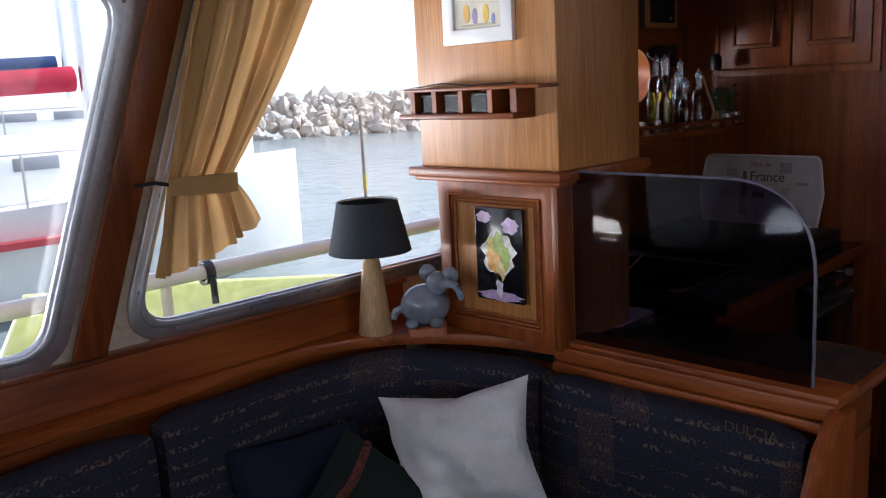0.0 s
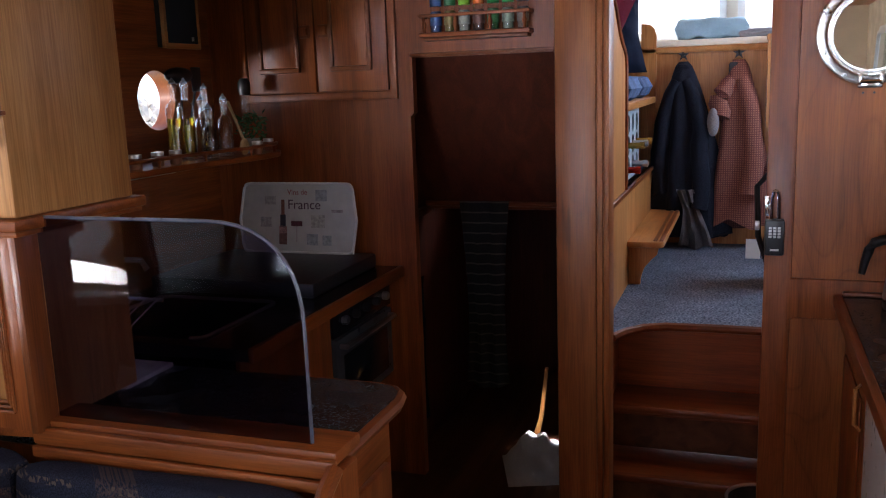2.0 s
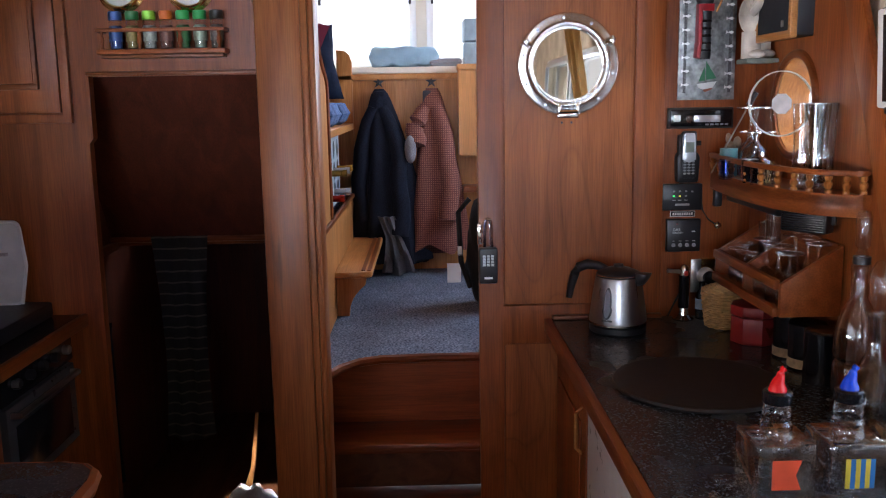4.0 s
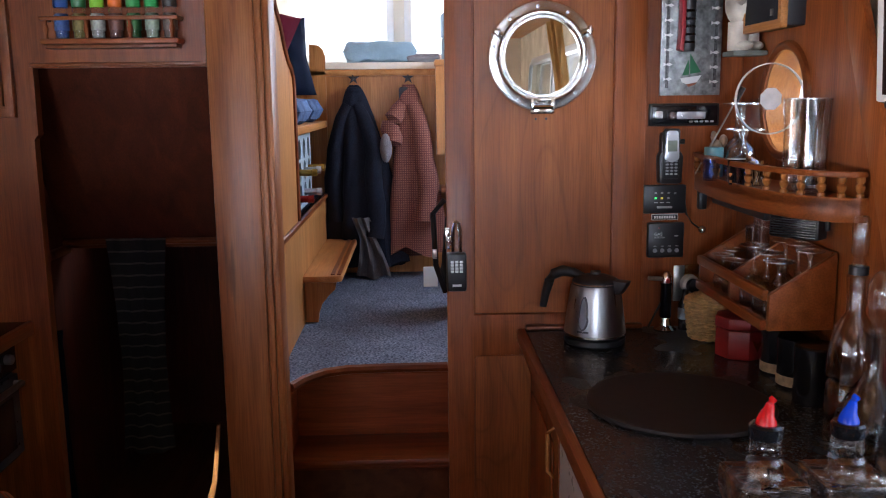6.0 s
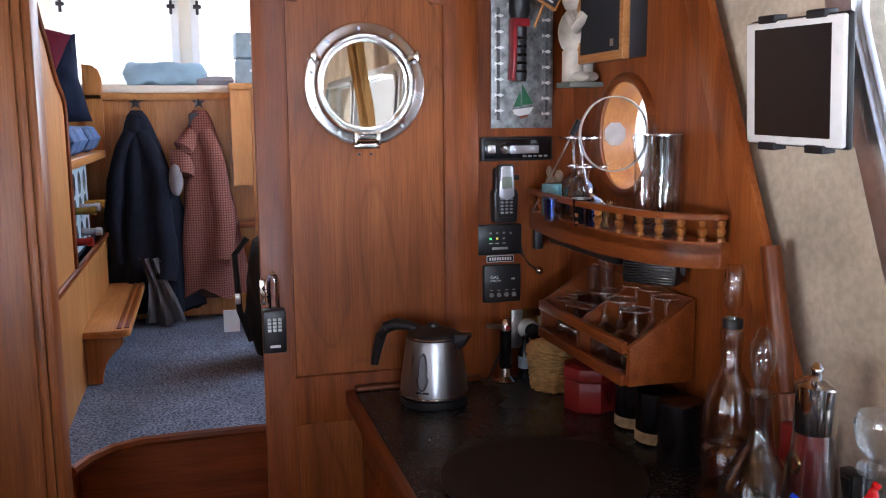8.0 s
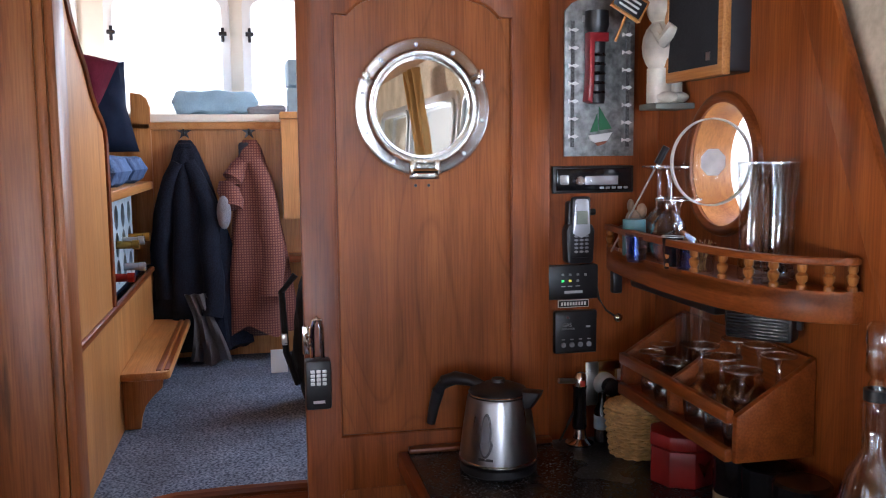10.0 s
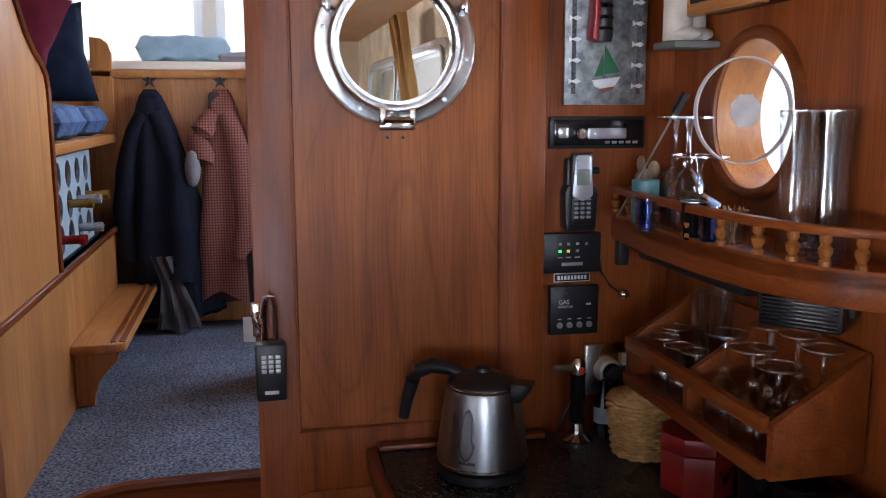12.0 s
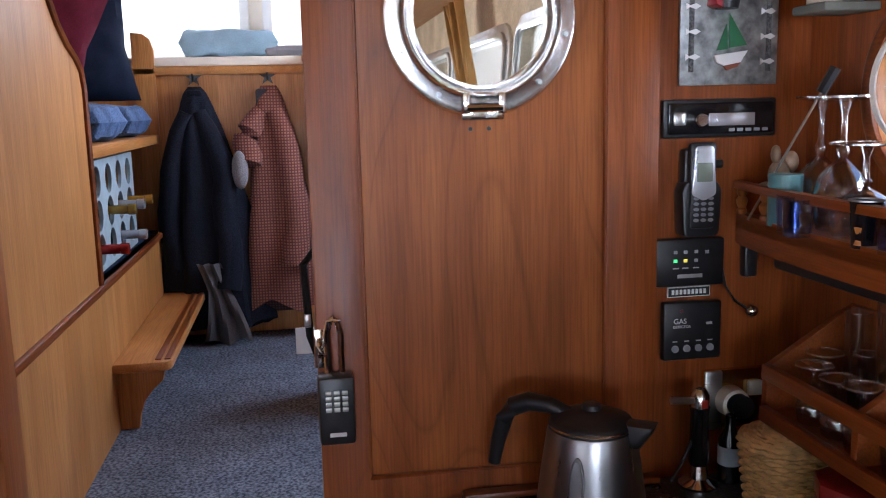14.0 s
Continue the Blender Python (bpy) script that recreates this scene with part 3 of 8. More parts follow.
# ---- wheelhouse front windows ----
for i, (a, b) in enumerate(((0.09, 0.62), (-0.56, -0.03), (0.80, 1.25))):
    w = thing("window_%d" % (i + 7), "wheelhouse front window in a white frame with hinges", "window", kind="structure")
    part("window_frame", prism(rounded([(a - 0.03, 1.79), (b + 0.03, 1.79), (b + 0.03, 2.39), (a - 0.03, 2.39)], 0.08), YZ(WX, -1), 0.02,
         [rounded([(a + 0.012, 1.832), (b - 0.012, 1.832), (b - 0.012, 2.348), (a + 0.012, 2.348)], 0.06)], 0.004), white_paint, w)
    pn = part("pane", prism(rounded([(a - 0.01, 1.81), (b + 0.01, 1.81), (b + 0.01, 2.37), (a - 0.01, 2.37)], 0.07), YZ(WX + 0.03), 0.006), clear, w)
    pn.visible_shadow = False
    for y in (a + 0.005, b - 0.005):
        part("catch", boxm(WX - 0.045, WX - 0.02, y - 0.02, y + 0.02, 2.17, 2.19, 0.004), black_plastic, w)
        part("catch_arm", boxm(WX - 0.04, WX - 0.025, y - 0.008, y + 0.008, 2.14, 2.21, 0.003), black_plastic, w)

# ---- sliding door ----
_door = thing("door_1", "varnished teak sliding door with arched panel, standing open", "door", kind="structure")
_dx = 3.028


def slab_yz(x0, pts, depth, holes=(), bevel=0.0, s=1):
    return prism(pts, YZ(x0, s), depth, holes, bevel)


_arch = [(-0.204, 0.990), (-0.204, 1.868), (-0.232, 1.868), (-0.245, 1.882), (-0.262, 1.895), (-0.30, 1.906), (-0.345, 1.914), (-0.3925, 1.917), (-0.44, 1.914), (-0.485, 1.906), (-0.523, 1.895), (-0.54, 1.882), (-0.553, 1.868), (-0.581, 1.868), (-0.581, 0.990)]
_low = [(-0.204, 0.10), (-0.204, 0.865), (-0.215, 0.876), (-0.57, 0.876), (-0.581, 0.865), (-0.581, 0.10)]
part("door_frame", prism([(-0.132, 0.02), (-0.132, 1.985), (-0.664, 1.985), (-0.664, 0.02)], YZ(_dx), 0.03, [_arch, _low], 0.002), teak_z, _door)
part("door_panel", prism([(-0.19, 0.97), (-0.19, 1.93), (-0.60, 1.93), (-0.60, 0.97)], YZ(_dx + 0.010), 0.010, [circle(-0.3865, 1.681, 0.10, 40)]), door_wood, _door)
part("lower_panel", boxm(_dx + 0.008, _dx + 0.02, -0.60, -0.19, 0.08, 0.89), door_wood, _door)
part("panel_bead", tube([(_dx + 0.006, y, z) for y, z in _arch + _arch[:1]], 0.0045, 6), teak_z, _door)
part("panel_bead", tube([(_dx + 0.006, y, z) for y, z in _low + _low[:1]], 0.0045, 6), teak_z, _door)
struct("trim_door_track", boxm(3.012, 3.06, -0.70, 0.42, 1.989, 2.03, 0.004), trim_y, "dark teak head rail over the sliding door", "trim")

# polished port set in the door
_port = thing("porthole", "polished chrome porthole with mirror glass set in the teak door", "porthole", (_dx, -0.3865, 1.681))
_R = pose(0, 0, 0, 0, -90, 0)
part("rim", lathe([(0.098, 0.0), (0.098, 0.014), (0.104, 0.020), (0.112, 0.016), (0.118, 0.012), (0.134, 0.012), (0.140, 0.010), (0.1435, 0.004), (0.1435, 0.0), (0.098, 0.0)], 64, _R), satin_chrome, _port)
part("inner_ring", lathe([(0.095, 0.004), (0.099, 0.004), (0.109, 0.022), (0.113, 0.026), (0.117, 0.022), (0.119, 0.012), (0.095, 0.004)], 64, _R), satin_chrome, _port)
part("mirror_glass", lathe([(0, 0.006), (0.1, 0.006), (0.1, 0.002), (0, 0.002)], 64, _R), mirror, _port)
for i in range(10):
    a = radians(36 * i + 12)
    part("screw", lathe([(0, 0.0155), (0.0035, 0.015), (0.0045, 0.0125), (0.0045, 0.011)], 10, Matrix.Translation((0, 0.128 * math.cos(a), 0.128 * math.sin(a))) @ _R), steel, _port)
for a in (28, 152):
    a = radians(a)
    c, s = math.cos(a), math.sin(a)
    part("dog_bolt", tube([(-0.018, -0.112 * c, 0.112 * s), (-0.022, -0.142 * c, 0.142 * s)], 0.0045, 8), chrome, _port)
    part("wing_nut", box(boxm(-0.034, -0.012, -0.135 * c - 0.009, -0.135 * c + 0.009, 0.135 * s - 0.008, 0.135 * s + 0.008, 0.004), -0.04, -0.03, -0.135 * c - 0.004, -0.135 * c + 0.004, 0.135 * s - 0.014, 0.135 * s + 0.014, 0.003), chrome, _port)
_hg = _port
part("hinge", tube([(-0.026, -0.026, -0.130), (-0.026, 0.026, -0.130)], 0.006, 8), chrome, _hg)
for y in (-0.028, 0.024):
    part("hinge_lug", boxm(-0.030, -0.004, y - 0.004, y + 0.008, -0.139, -0.108, 0.003), chrome, _hg)
part("hinge_plate", boxm(-0.016, -0.002, -0.032, 0.032, -0.148, -0.128, 0.003), chrome, _hg)
for y in (-0.014, 0.014):
    solid("screw_hole", lathe([(0, 0.002), (0.003, 0.0018), (0.0035, 0)], 8, _R), black_plastic, "small dark screw hole in the teak door", "screw", (_dx + 0.010, -0.3865 + y, 1.520))

# ---- starboard counter ----
_ct = thing("worktop", "dark speckled granite laminate worktop with teak edging", "worktop")
part("top", prism([(0.85, -0.345), (3.024, -0.345), (3.024, -0.93), (0.85, -0.945)], XY(0.91), 0.04), granite, _ct)
part("edging", boxm(0.85, 3.024, -0.345, -0.322, 0.914, 0.952, 0.006), teak_x, _ct, "rounded teak edging")
part("upstand", boxm(2.999, 3.024, -0.664, -0.345, 0.951, 0.963, 0.004), trim_y, _ct, "low teak upstand")
_cb = thing("cabinet", "varnished teak base cabinet under the dark worktop", "cabinet")
part("body", boxm(2.515, 3.02, -0.93, -0.375, 0.02, 0.905), teak_z, _cb)
for x0, x1 in ((2.535, 2.995),):
    d = part("door", boxm(x0, x1, -0.375, -0.357, 0.10, 0.86, 0.004), teak_z, _cb)
    part("raised_panel", boxm(x0 + 0.05, x1 - 0.05, -0.357, -0.350, 0.16, 0.80, 0.004), teak_z, d)
part("handle", tube([(2.575, -0.356, 0.72), (2.575, -0.340, 0.735), (2.575, -0.340, 0.825), (2.575, -0.356, 0.84)], 0.005, 8), honey_x, _cb)
_fr = thing("refrigerator", "white built-in refrigerator under the dark worktop", "refrigerator")
part("body", boxm(1.94, 2.50, -0.93, -0.385, 0.03, 0.90), white_plastic, _fr)
part("door", boxm(1.94, 2.50, -0.385, -0.355, 0.06, 0.895, 0.006), white_plastic, _fr)
part("latch", boxm(1.98, 2.00, -0.355, -0.342, 0.80, 0.84, 0.003), chrome, _fr)
_cb2 = thing("cabinet", "varnished teak base cabinet under the dark worktop", "cabinet")
part("body", boxm(0.87, 1.925, -0.93, -0.375, 0.02, 0.905), teak_z, _cb2)
part("door", boxm(0.90, 1.90, -0.375, -0.357, 0.10, 0.86, 0.004), teak_z, _cb2)

# ---- pillar between saloon and galley ----
_pil = thing("pillar", "honey veneered pillar cupboard over a panelled cabinet", "pillar", kind="structure")
part("upper_body", boxm(1.775, 2.15, 1.37, 1.875, 1.338, CEIL, 0.004), honey_z, _pil)
part("ledge_moulding", box(boxm(1.745, 2.17, 1.345, 1.905, 1.312, 1.338, 0.005), 1.757, 2.165, 1.357, 1.89, 1.300, 1.312, 0.003), teak_y, _pil)
part("lower_body", boxm(1.785, 2.12, 1.39, 1.815, 0.86, 1.300, 0.003), honey_z, _pil)
part("panel_frame", prism([(1.392, 0.862), (1.813, 0.862), (1.813, 1.30), (1.392, 1.30)], YZ(1.772), 0.013, [[(1.435, 0.905), (1.765, 0.905), (1.765, 1.262), (1.435, 1.262)]], 0.003), teak_z, _pil)
for o in (0.0, 0.010, 0.020):
    part("bead", tube([(1.772 - 0.003 + o * 0.3, y, z) for y, z in ((1.435 + o, 0.905 + o), (1.765 - o, 0.905 + o), (1.765 - o, 1.262 - o), (1.435 + o, 1.262 - o), (1.435 + o, 0.905 + o))], 0.0045, 6), teak_y, _pil)
part("corner_post", boxm(1.765, 1.83, 1.372, 1.392, 0.86, 1.300, 0.003), trim_z, _pil)

# ---- divider rail and smoked screen ----
_rl = thing("divider_rail", "moulded teak capping rail between settee and galley", "rail", kind="structure")
part("cap", boxm(1.80, 1.915, 0.668, 1.41, 0.852, 0.880, 0.006), teak_y, _rl)
part("front_moulding", boxm(1.782, 1.80, 0.665, 1.41, 0.828, 0.868, 0.006), teak_y, _rl)
part("lower_strip", boxm(1.775, 1.79, 0.668, 1.41, 0.800, 0.826, 0.005), teak_y, _rl)
part("bulkhead", boxm(1.795, 1.86, 0.68, 1.41, 0.0, 0.85), teak_z, _rl)
_SCR = rounded([(0.735, 0.882), (1.368, 0.882), (1.368, 1.333), (0.735, 1.333)], [0.0, 0.0, 0.0, 0.21], 10)
_gsn = thing("glass_screen", "smoked acrylic splash screen with a rounded top corner", "screen")
part("panel", prism(_SCR, YZ(1.825), 0.006, bevel=0.001), smoked, _gsn)
part("polished_edge", tube([(1.828, y, z) for y, z in [(1.368, 1.334), *_SCR[3:], (0.734, 0.884)]], 0.0042, 6), rgh("frosted edge", (0.11, 0.11, 0.14), 0.3), _gsn)

# ---- settee ----
fabric_m, _fn, _fl, _fp = nodes_of("navy script upholstery")
_mp = coords(_fn, _fl, (1, 1, 1))
_sep = _fn.new("ShaderNodeSeparateXYZ")
_fl.new(_mp.outputs[0], _sep.inputs[0])
_cmb = _fn.new("ShaderNodeCombineXYZ")
_add = _fn.new("ShaderNodeMath")
_add.operation = "SUBTRACT"
_fl.new(_sep.outputs[0], _add.inputs[0])
_fl.new(_sep.outputs[1], _add.inputs[1])
_fl.new(_add.outputs[0], _cmb.inputs[0])
_fl.new(_sep.outputs[2], _cmb.inputs[1])
_row = _fn.new("ShaderNodeMath")
_row.operation = "PINGPONG"
_row.inputs[1].default_value = 0.021
_fl.new(_sep.outputs[2], _row.inputs[0])
_band = _fn.new("ShaderNodeMath")
_band.operation = "LESS_THAN"
_band.inputs[1].default_value = 0.0065
_fl.new(_row.outputs[0], _band.inputs[0])
_mp2 = _fn.new("ShaderNodeMapping")
_mp2.inputs["Scale"].default_value = (110, 75, 1)
_fl.new(_cmb.outputs[0], _mp2.inputs[0])
_ink = _fn.new("ShaderNodeTexNoise")
_ink.inputs["Scale"].default_value, _ink.inputs["Detail"].default_value = 1.0, 1
_fl.new(_mp2.outputs[0], _ink.inputs["Vector"])
_r1 = ramp(_fn, [(0.50, (0, 0, 0)), (0.55, (1, 1, 1))])
_fl.new(_ink.outputs["Fac"], _r1.inputs["Fac"])
_mp3 = _fn.new("ShaderNodeMapping")
_mp3.inputs["Scale"].default_value = (9, 24, 1)
_fl.new(_cmb.outputs[0], _mp3.inputs[0])
_gap = _fn.new("ShaderNodeTexNoise")
_gap.inputs["Scale"].default_value = 1.0
_fl.new(_mp3.outputs[0], _gap.inputs["Vector"])
_r2 = ramp(_fn, [(0.45, (0, 0, 0)), (0.50, (1, 1, 1))])
_fl.new(_gap.outputs["Fac"], _r2.inputs["Fac"])
_mA = _fn.new("ShaderNodeMath")
_mA.operation = "MULTIPLY"
_fl.new(_band.outputs[0], _mA.inputs[0])
_fl.new(_r1.outputs[0], _mA.inputs[1])
_mB = _fn.new("ShaderNodeMath")
_mB.operation = "MULTIPLY"
_fl.new(_mA.outputs[0], _mB.inputs[0])
_fl.new(_r2.outputs[0], _mB.inputs[1])
_mC = _fn.new("ShaderNodeMath")
_mC.operation = "MULTIPLY"
_mC.inputs[1].default_value = 0.6
_fl.new(_mB.outputs[0], _mC.inputs[0])
_wv = _fn.new("ShaderNodeTexNoise")
_wv.inputs["Scale"].default_value = 320
_fl.new(_mp.outputs[0], _wv.inputs["Vector"])
_rb = ramp(_fn, [(0.35, (0.010, 0.011, 0.020)), (0.65, (0.030, 0.033, 0.055))])
_fl.new(_wv.outputs["Fac"], _rb.inputs["Fac"])
_mx = _fn.new("ShaderNodeMix")
_mx.data_type = "RGBA"
_fl.new(_mC.outputs[0], _mx.inputs[0])
_fl.new(_rb.outputs[0], _mx.inputs[6])
_mx.inputs[7].default_value = (0.17, 0.125, 0.085, 1)
_snap = _fn.new("ShaderNodeVectorMath")
_snap.operation = "SNAP"
_snap.inputs[1].default_value = (0.105, 0.085, 1.0)
_fl.new(_cmb.outputs[0], _snap.inputs[0])
_cell = _fn.new("ShaderNodeTexWhiteNoise")
_cell.noise_dimensions = "2D"
_fl.new(_snap.outputs[0], _cell.inputs["Vector"])
_pick = _fn.new("ShaderNodeMath")
_pick.operation = "GREATER_THAN"
_pick.inputs[1].default_value = 0.86
_fl.new(_cell.outputs["Value"], _pick.inputs[0])
_mp4 = _fn.new("ShaderNodeMapping")
_mp4.inputs["Scale"].default_value = (190, 190, 1)
_fl.new(_cmb.outputs[0], _mp4.inputs[0])
_orn = _fn.new("ShaderNodeTexNoise")
_orn.inputs["Scale"].default_value, _orn.inputs["Detail"].default_value = 1.0, 1
_fl.new(_mp4.outputs[0], _orn.inputs["Vector"])
_r5 = ramp(_fn, [(0.46, (0, 0, 0)), (0.54, (0.5, 0.5, 0.5))])
_fl.new(_orn.outputs["Fac"], _r5.inputs["Fac"])
_pm = _fn.new("ShaderNodeMath")
_pm.operation = "MULTIPLY"
_fl.new(_pick.outputs[0], _pm.inputs[0])
_fl.new(_r5.outputs[0], _pm.inputs[1])
_mx5 = _fn.new("ShaderNodeMix")
_mx5.data_type = "RGBA"
_fl.new(_pm.outputs[0], _mx5.inputs[0])
_fl.new(_mx.outputs[2], _mx5.inputs[6])
_mx5.inputs[7].default_value = (0.12, 0.075, 0.06, 1)
_fl.new(_mx5.outputs[2], _fp.inputs["Base Color"])
_fp.inputs["Roughness"].default_value = 0.85
_fp.inputs["Specular IOR Level"].default_value = 0.2
_bp = _fn.new("ShaderNodeBump")
_bp.inputs["Strength"].default_value, _bp.inputs["Distance"].default_value = 0.4, 0.002
_fl.new(_wv.outputs["Fac"], _bp.inputs["Height"])
_fl.new(_bp.outputs[0], _fp.inputs["Normal"])


def back_cushion(path, z0, z1, thick, side=1):
    """A padded backrest swept along a line in plan; it bulges away from the wall."""
    b = bmesh.new()
    pts = [Vector((x, y, 0)) for x, y in path]
    prof = []
    n = 22
    for i in range(n):
        a = 2 * math.pi * i / n
        ca, sa = math.cos(a), math.sin(a)
        u = thick / 2 * math.copysign(abs(ca) ** 0.45, ca)
        v = (z1 - z0) / 2 * math.copysign(abs(sa) ** 0.30, sa)
        prof.append((u, (z0 + z1) / 2 + v))
    rings = []
    for i, p in enumerate(pts):
        d = (pts[min(i + 1, len(pts) - 1)] - pts[max(i - 1, 0)]).normalized()
        s = Vector((d.y, -d.x, 0)) * side
        e = min(i, len(pts) - 1 - i)
        f = (0.55, 0.85, 0.96, 1.0)[min(e, 3)]
        zc = (z0 + z1) / 2
        rings.append([b.verts.new(p + s * (thick / 2 + u * f) + Vector((0, 0, zc + (z - zc) * (0.84 + 0.16 * f) + (0.012 * noise.noise((p.x * 4, p.y * 4, z * 5)))))) for u, z in prof])
    for a, c in zip(rings, rings[1:]):
        for k in range(n):
            b.faces.new((a[k], a[(k + 1) % n], c[(k + 1) % n], c[k]))
    b.faces.new(rings[0])
    b.faces.new(rings[-1])
    bmesh.ops.recalc_face_normals(b, faces=b.faces[:])
    return b


def dense(pts, step=0.035):
    out = []
    for (x0, y0), (x1, y1) in zip(pts, pts[1:]):
        n = max(1, int(math.hypot(x1 - x0, y1 - y0) / step))
        out += [(x0 + (x1 - x0) * i / n, y0 + (y1 - y0) * i / n) for i in range(n)]
    return out + [pts[-1]]


_set = thing("settee", "corner settee upholstered in navy cloth woven with old script", "sofa")
part("back_cushion", back_cushion(dense([(-0.62, 1.93), (0.845, 1.938)]), 0.40, 0.815, 0.12), fabric_m, _set)
part("back_cushion", back_cushion(dense([(0.86, 1.945), (0.98, 1.962), (1.22, 1.975), (1.40, 1.965), (1.52, 1.92), (1.62, 1.85), (1.70, 1.76), (1.755, 1.65), (1.785, 1.53), (1.79, 1.405)]), 0.40, 0.826, 0.12), fabric_m, _set)
part("back_cushion", back_cushion(dense([(1.785, 1.39), (1.785, 0.70)]), 0.40, 0.815, 0.11), fabric_m, _set)
part("seat_cushion", prism([(-0.6, 1.85), (1.3, 1.85), (1.55, 1.75), (1.68, 1.55), (1.68, 0.72), (1.15, 0.72), (1.12, 1.2), (1.0, 1.32), (-0.6, 1.35)], XY(0.28), 0.14, bevel=0.03), fabric_m, _set)
part("base", prism([(-0.6, 1.99), (1.75, 1.99), (1.78, 0.74), (1.19, 0.74), (1.16, 1.24), (1.04, 1.36), (-0.6, 1.39)], XY(0.0), 0.28), teak_x, _set)
part("end_panel", prism([(1.10, 0.0), (1.87, 0.0), (1.87, 0.845), (1.78, 0.845), (1.70, 0.80), (1.60, 0.62), (1.10, 0.55)], XZ(0.655, 1), 0.03, bevel=0.006), teak_z, _set)
part("end_trim", tube([(1.79, 0.668, 0.85), (1.745, 0.668, 0.825), (1.70, 0.668, 0.77), (1.62, 0.668, 0.63), (1.55, 0.668, 0.60), (1.1, 0.668, 0.56)], 0.018, 8), teak_x, _set)

# ---- galley counters ----
_pw = thing("worktop", "dark speckled peninsula worktop with a rounded corner", "worktop")
part("top", prism(rounded([(1.86, 0.735), (2.36, 0.735), (2.36, 2.02), (1.86, 2.02)], [0.0, 0.09, 0, 0]), XY(0.785), 0.035), granite, _pw)
part("edging", tube([(1.90, 0.733, 0.802), (2.26, 0.733, 0.802), (2.315, 0.745, 0.802), (2.348, 0.775, 0.802), (2.362, 0.83, 0.802), (2.362, 1.18, 0.802)], 0.019, 8), teak_x, _pw, "rounded teak edging")
_pc = thing("cabinet", "dark teak galley cabinet under the peninsula worktop", "cabinet")
part("body", boxm(1.865, 2.32, 0.78, 2.0, 0.0, 0.78), teak_z, _pc)
part("drawer", boxm(1.92, 2.28, 0.762, 0.78, 0.66, 0.75, 0.003), teak_x, _pc)
part("door", boxm(1.92, 2.28, 0.762, 0.78, 0.08, 0.64, 0.003), teak_z, _pc)
_gw = thing("worktop", "dark galley worktop with a sink cut-out", "worktop")
part("top", prism([(2.365, 1.215), (3.495, 1.215), (3.495, 2.005), (2.365, 2.005)], XY(0.845), 0.035,
     [rounded([(2.42, 1.40), (2.86, 1.40), (2.86, 1.86), (2.42, 1.86)], 0.04)]), black_gloss, _gw)
part("edging", boxm(2.365, 3.495, 1.195, 1.215, 0.840, 0.884, 0.005), teak_x, _gw, "teak fiddle edging")
_gc = thing("cabinet", "teak galley cabinet beside the oven", "cabinet")
part("body", boxm(2.37, 2.93, 1.26, 2.0, 0.0, 0.62), teak_z, _gc)
part("front", boxm(2.37, 2.93, 1.245, 1.26, 0.0, 0.845, 0.002), teak_z, _gc)
_sk = thing("sink", "dark enamel galley sink with a bright rim", "sink")
part("bowl", prism(rounded([(2.425, 1.405), (2.855, 1.405), (2.855, 1.855), (2.425, 1.855)], 0.04), XY(0.72), 0.155, [rounded([(2.432, 1.412), (2.848, 1.412), (2.848, 1.848), (2.432, 1.848)], 0.035)]), black_gloss, _sk)
part("bottom", boxm(2.43, 2.85, 1.41, 1.85, 0.715, 0.725), black_gloss, _sk)
part("rim", tube([(x, y, 0.884) for x, y in rounded([(2.42, 1.40), (2.86, 1.40), (2.86, 1.86), (2.42, 1.86)], 0.04)], 0.006, 6), steel, _sk)
part("faucet", tube([(2.64, 1.90, 0.88), (2.64, 1.90, 1.02), (2.64, 1.86, 1.06), (2.64, 1.76, 1.06), (2.64, 1.74, 1.03)], 0.010, 8), steel, _sk)
_ov = thing("oven", "black built-in gas oven with a steel handle", "oven")
part("body", boxm(2.95, 3.46, 1.262, 1.95, 0.44, 0.84), black_plastic, _ov)
part("control_panel", boxm(2.95, 3.46, 1.245, 1.262, 0.735, 0.835, 0.003), black_gloss, _ov)
for x in (3.03, 3.12, 3.21, 3.30, 3.39):
    part("knob", lathe([(0, 0.022), (0.014, 0.022), (0.016, 0.018), (0.016, 0.0)], 14, pose(x, 1.245, 0.785, 90)), black_plastic if x not in (3.03, 3.39) else steel, _ov)
_od = part("door", boxm(2.96, 3.45, 1.240, 1.262, 0.46, 0.725, 0.004), rgh("charcoal enamel", (0.05, 0.05, 0.055), 0.3), _ov)
part("window", boxm(3.01, 3.40, 1.2375, 1.242, 0.49, 0.66, 0.002), black_gloss, _od)
part("handle", tube([(2.99, 1.242, 0.70), (2.99, 1.215, 0.70), (3.42, 1.215, 0.70), (3.42, 1.242, 0.70)], 0.010, 8), steel, _od)
solid("cooker_lid", boxm(2.93, 3.47, 1.30, 1.96, 0.881, 0.935, 0.01), black_plastic, "closed black cooker lid on the galley worktop", "cooker")

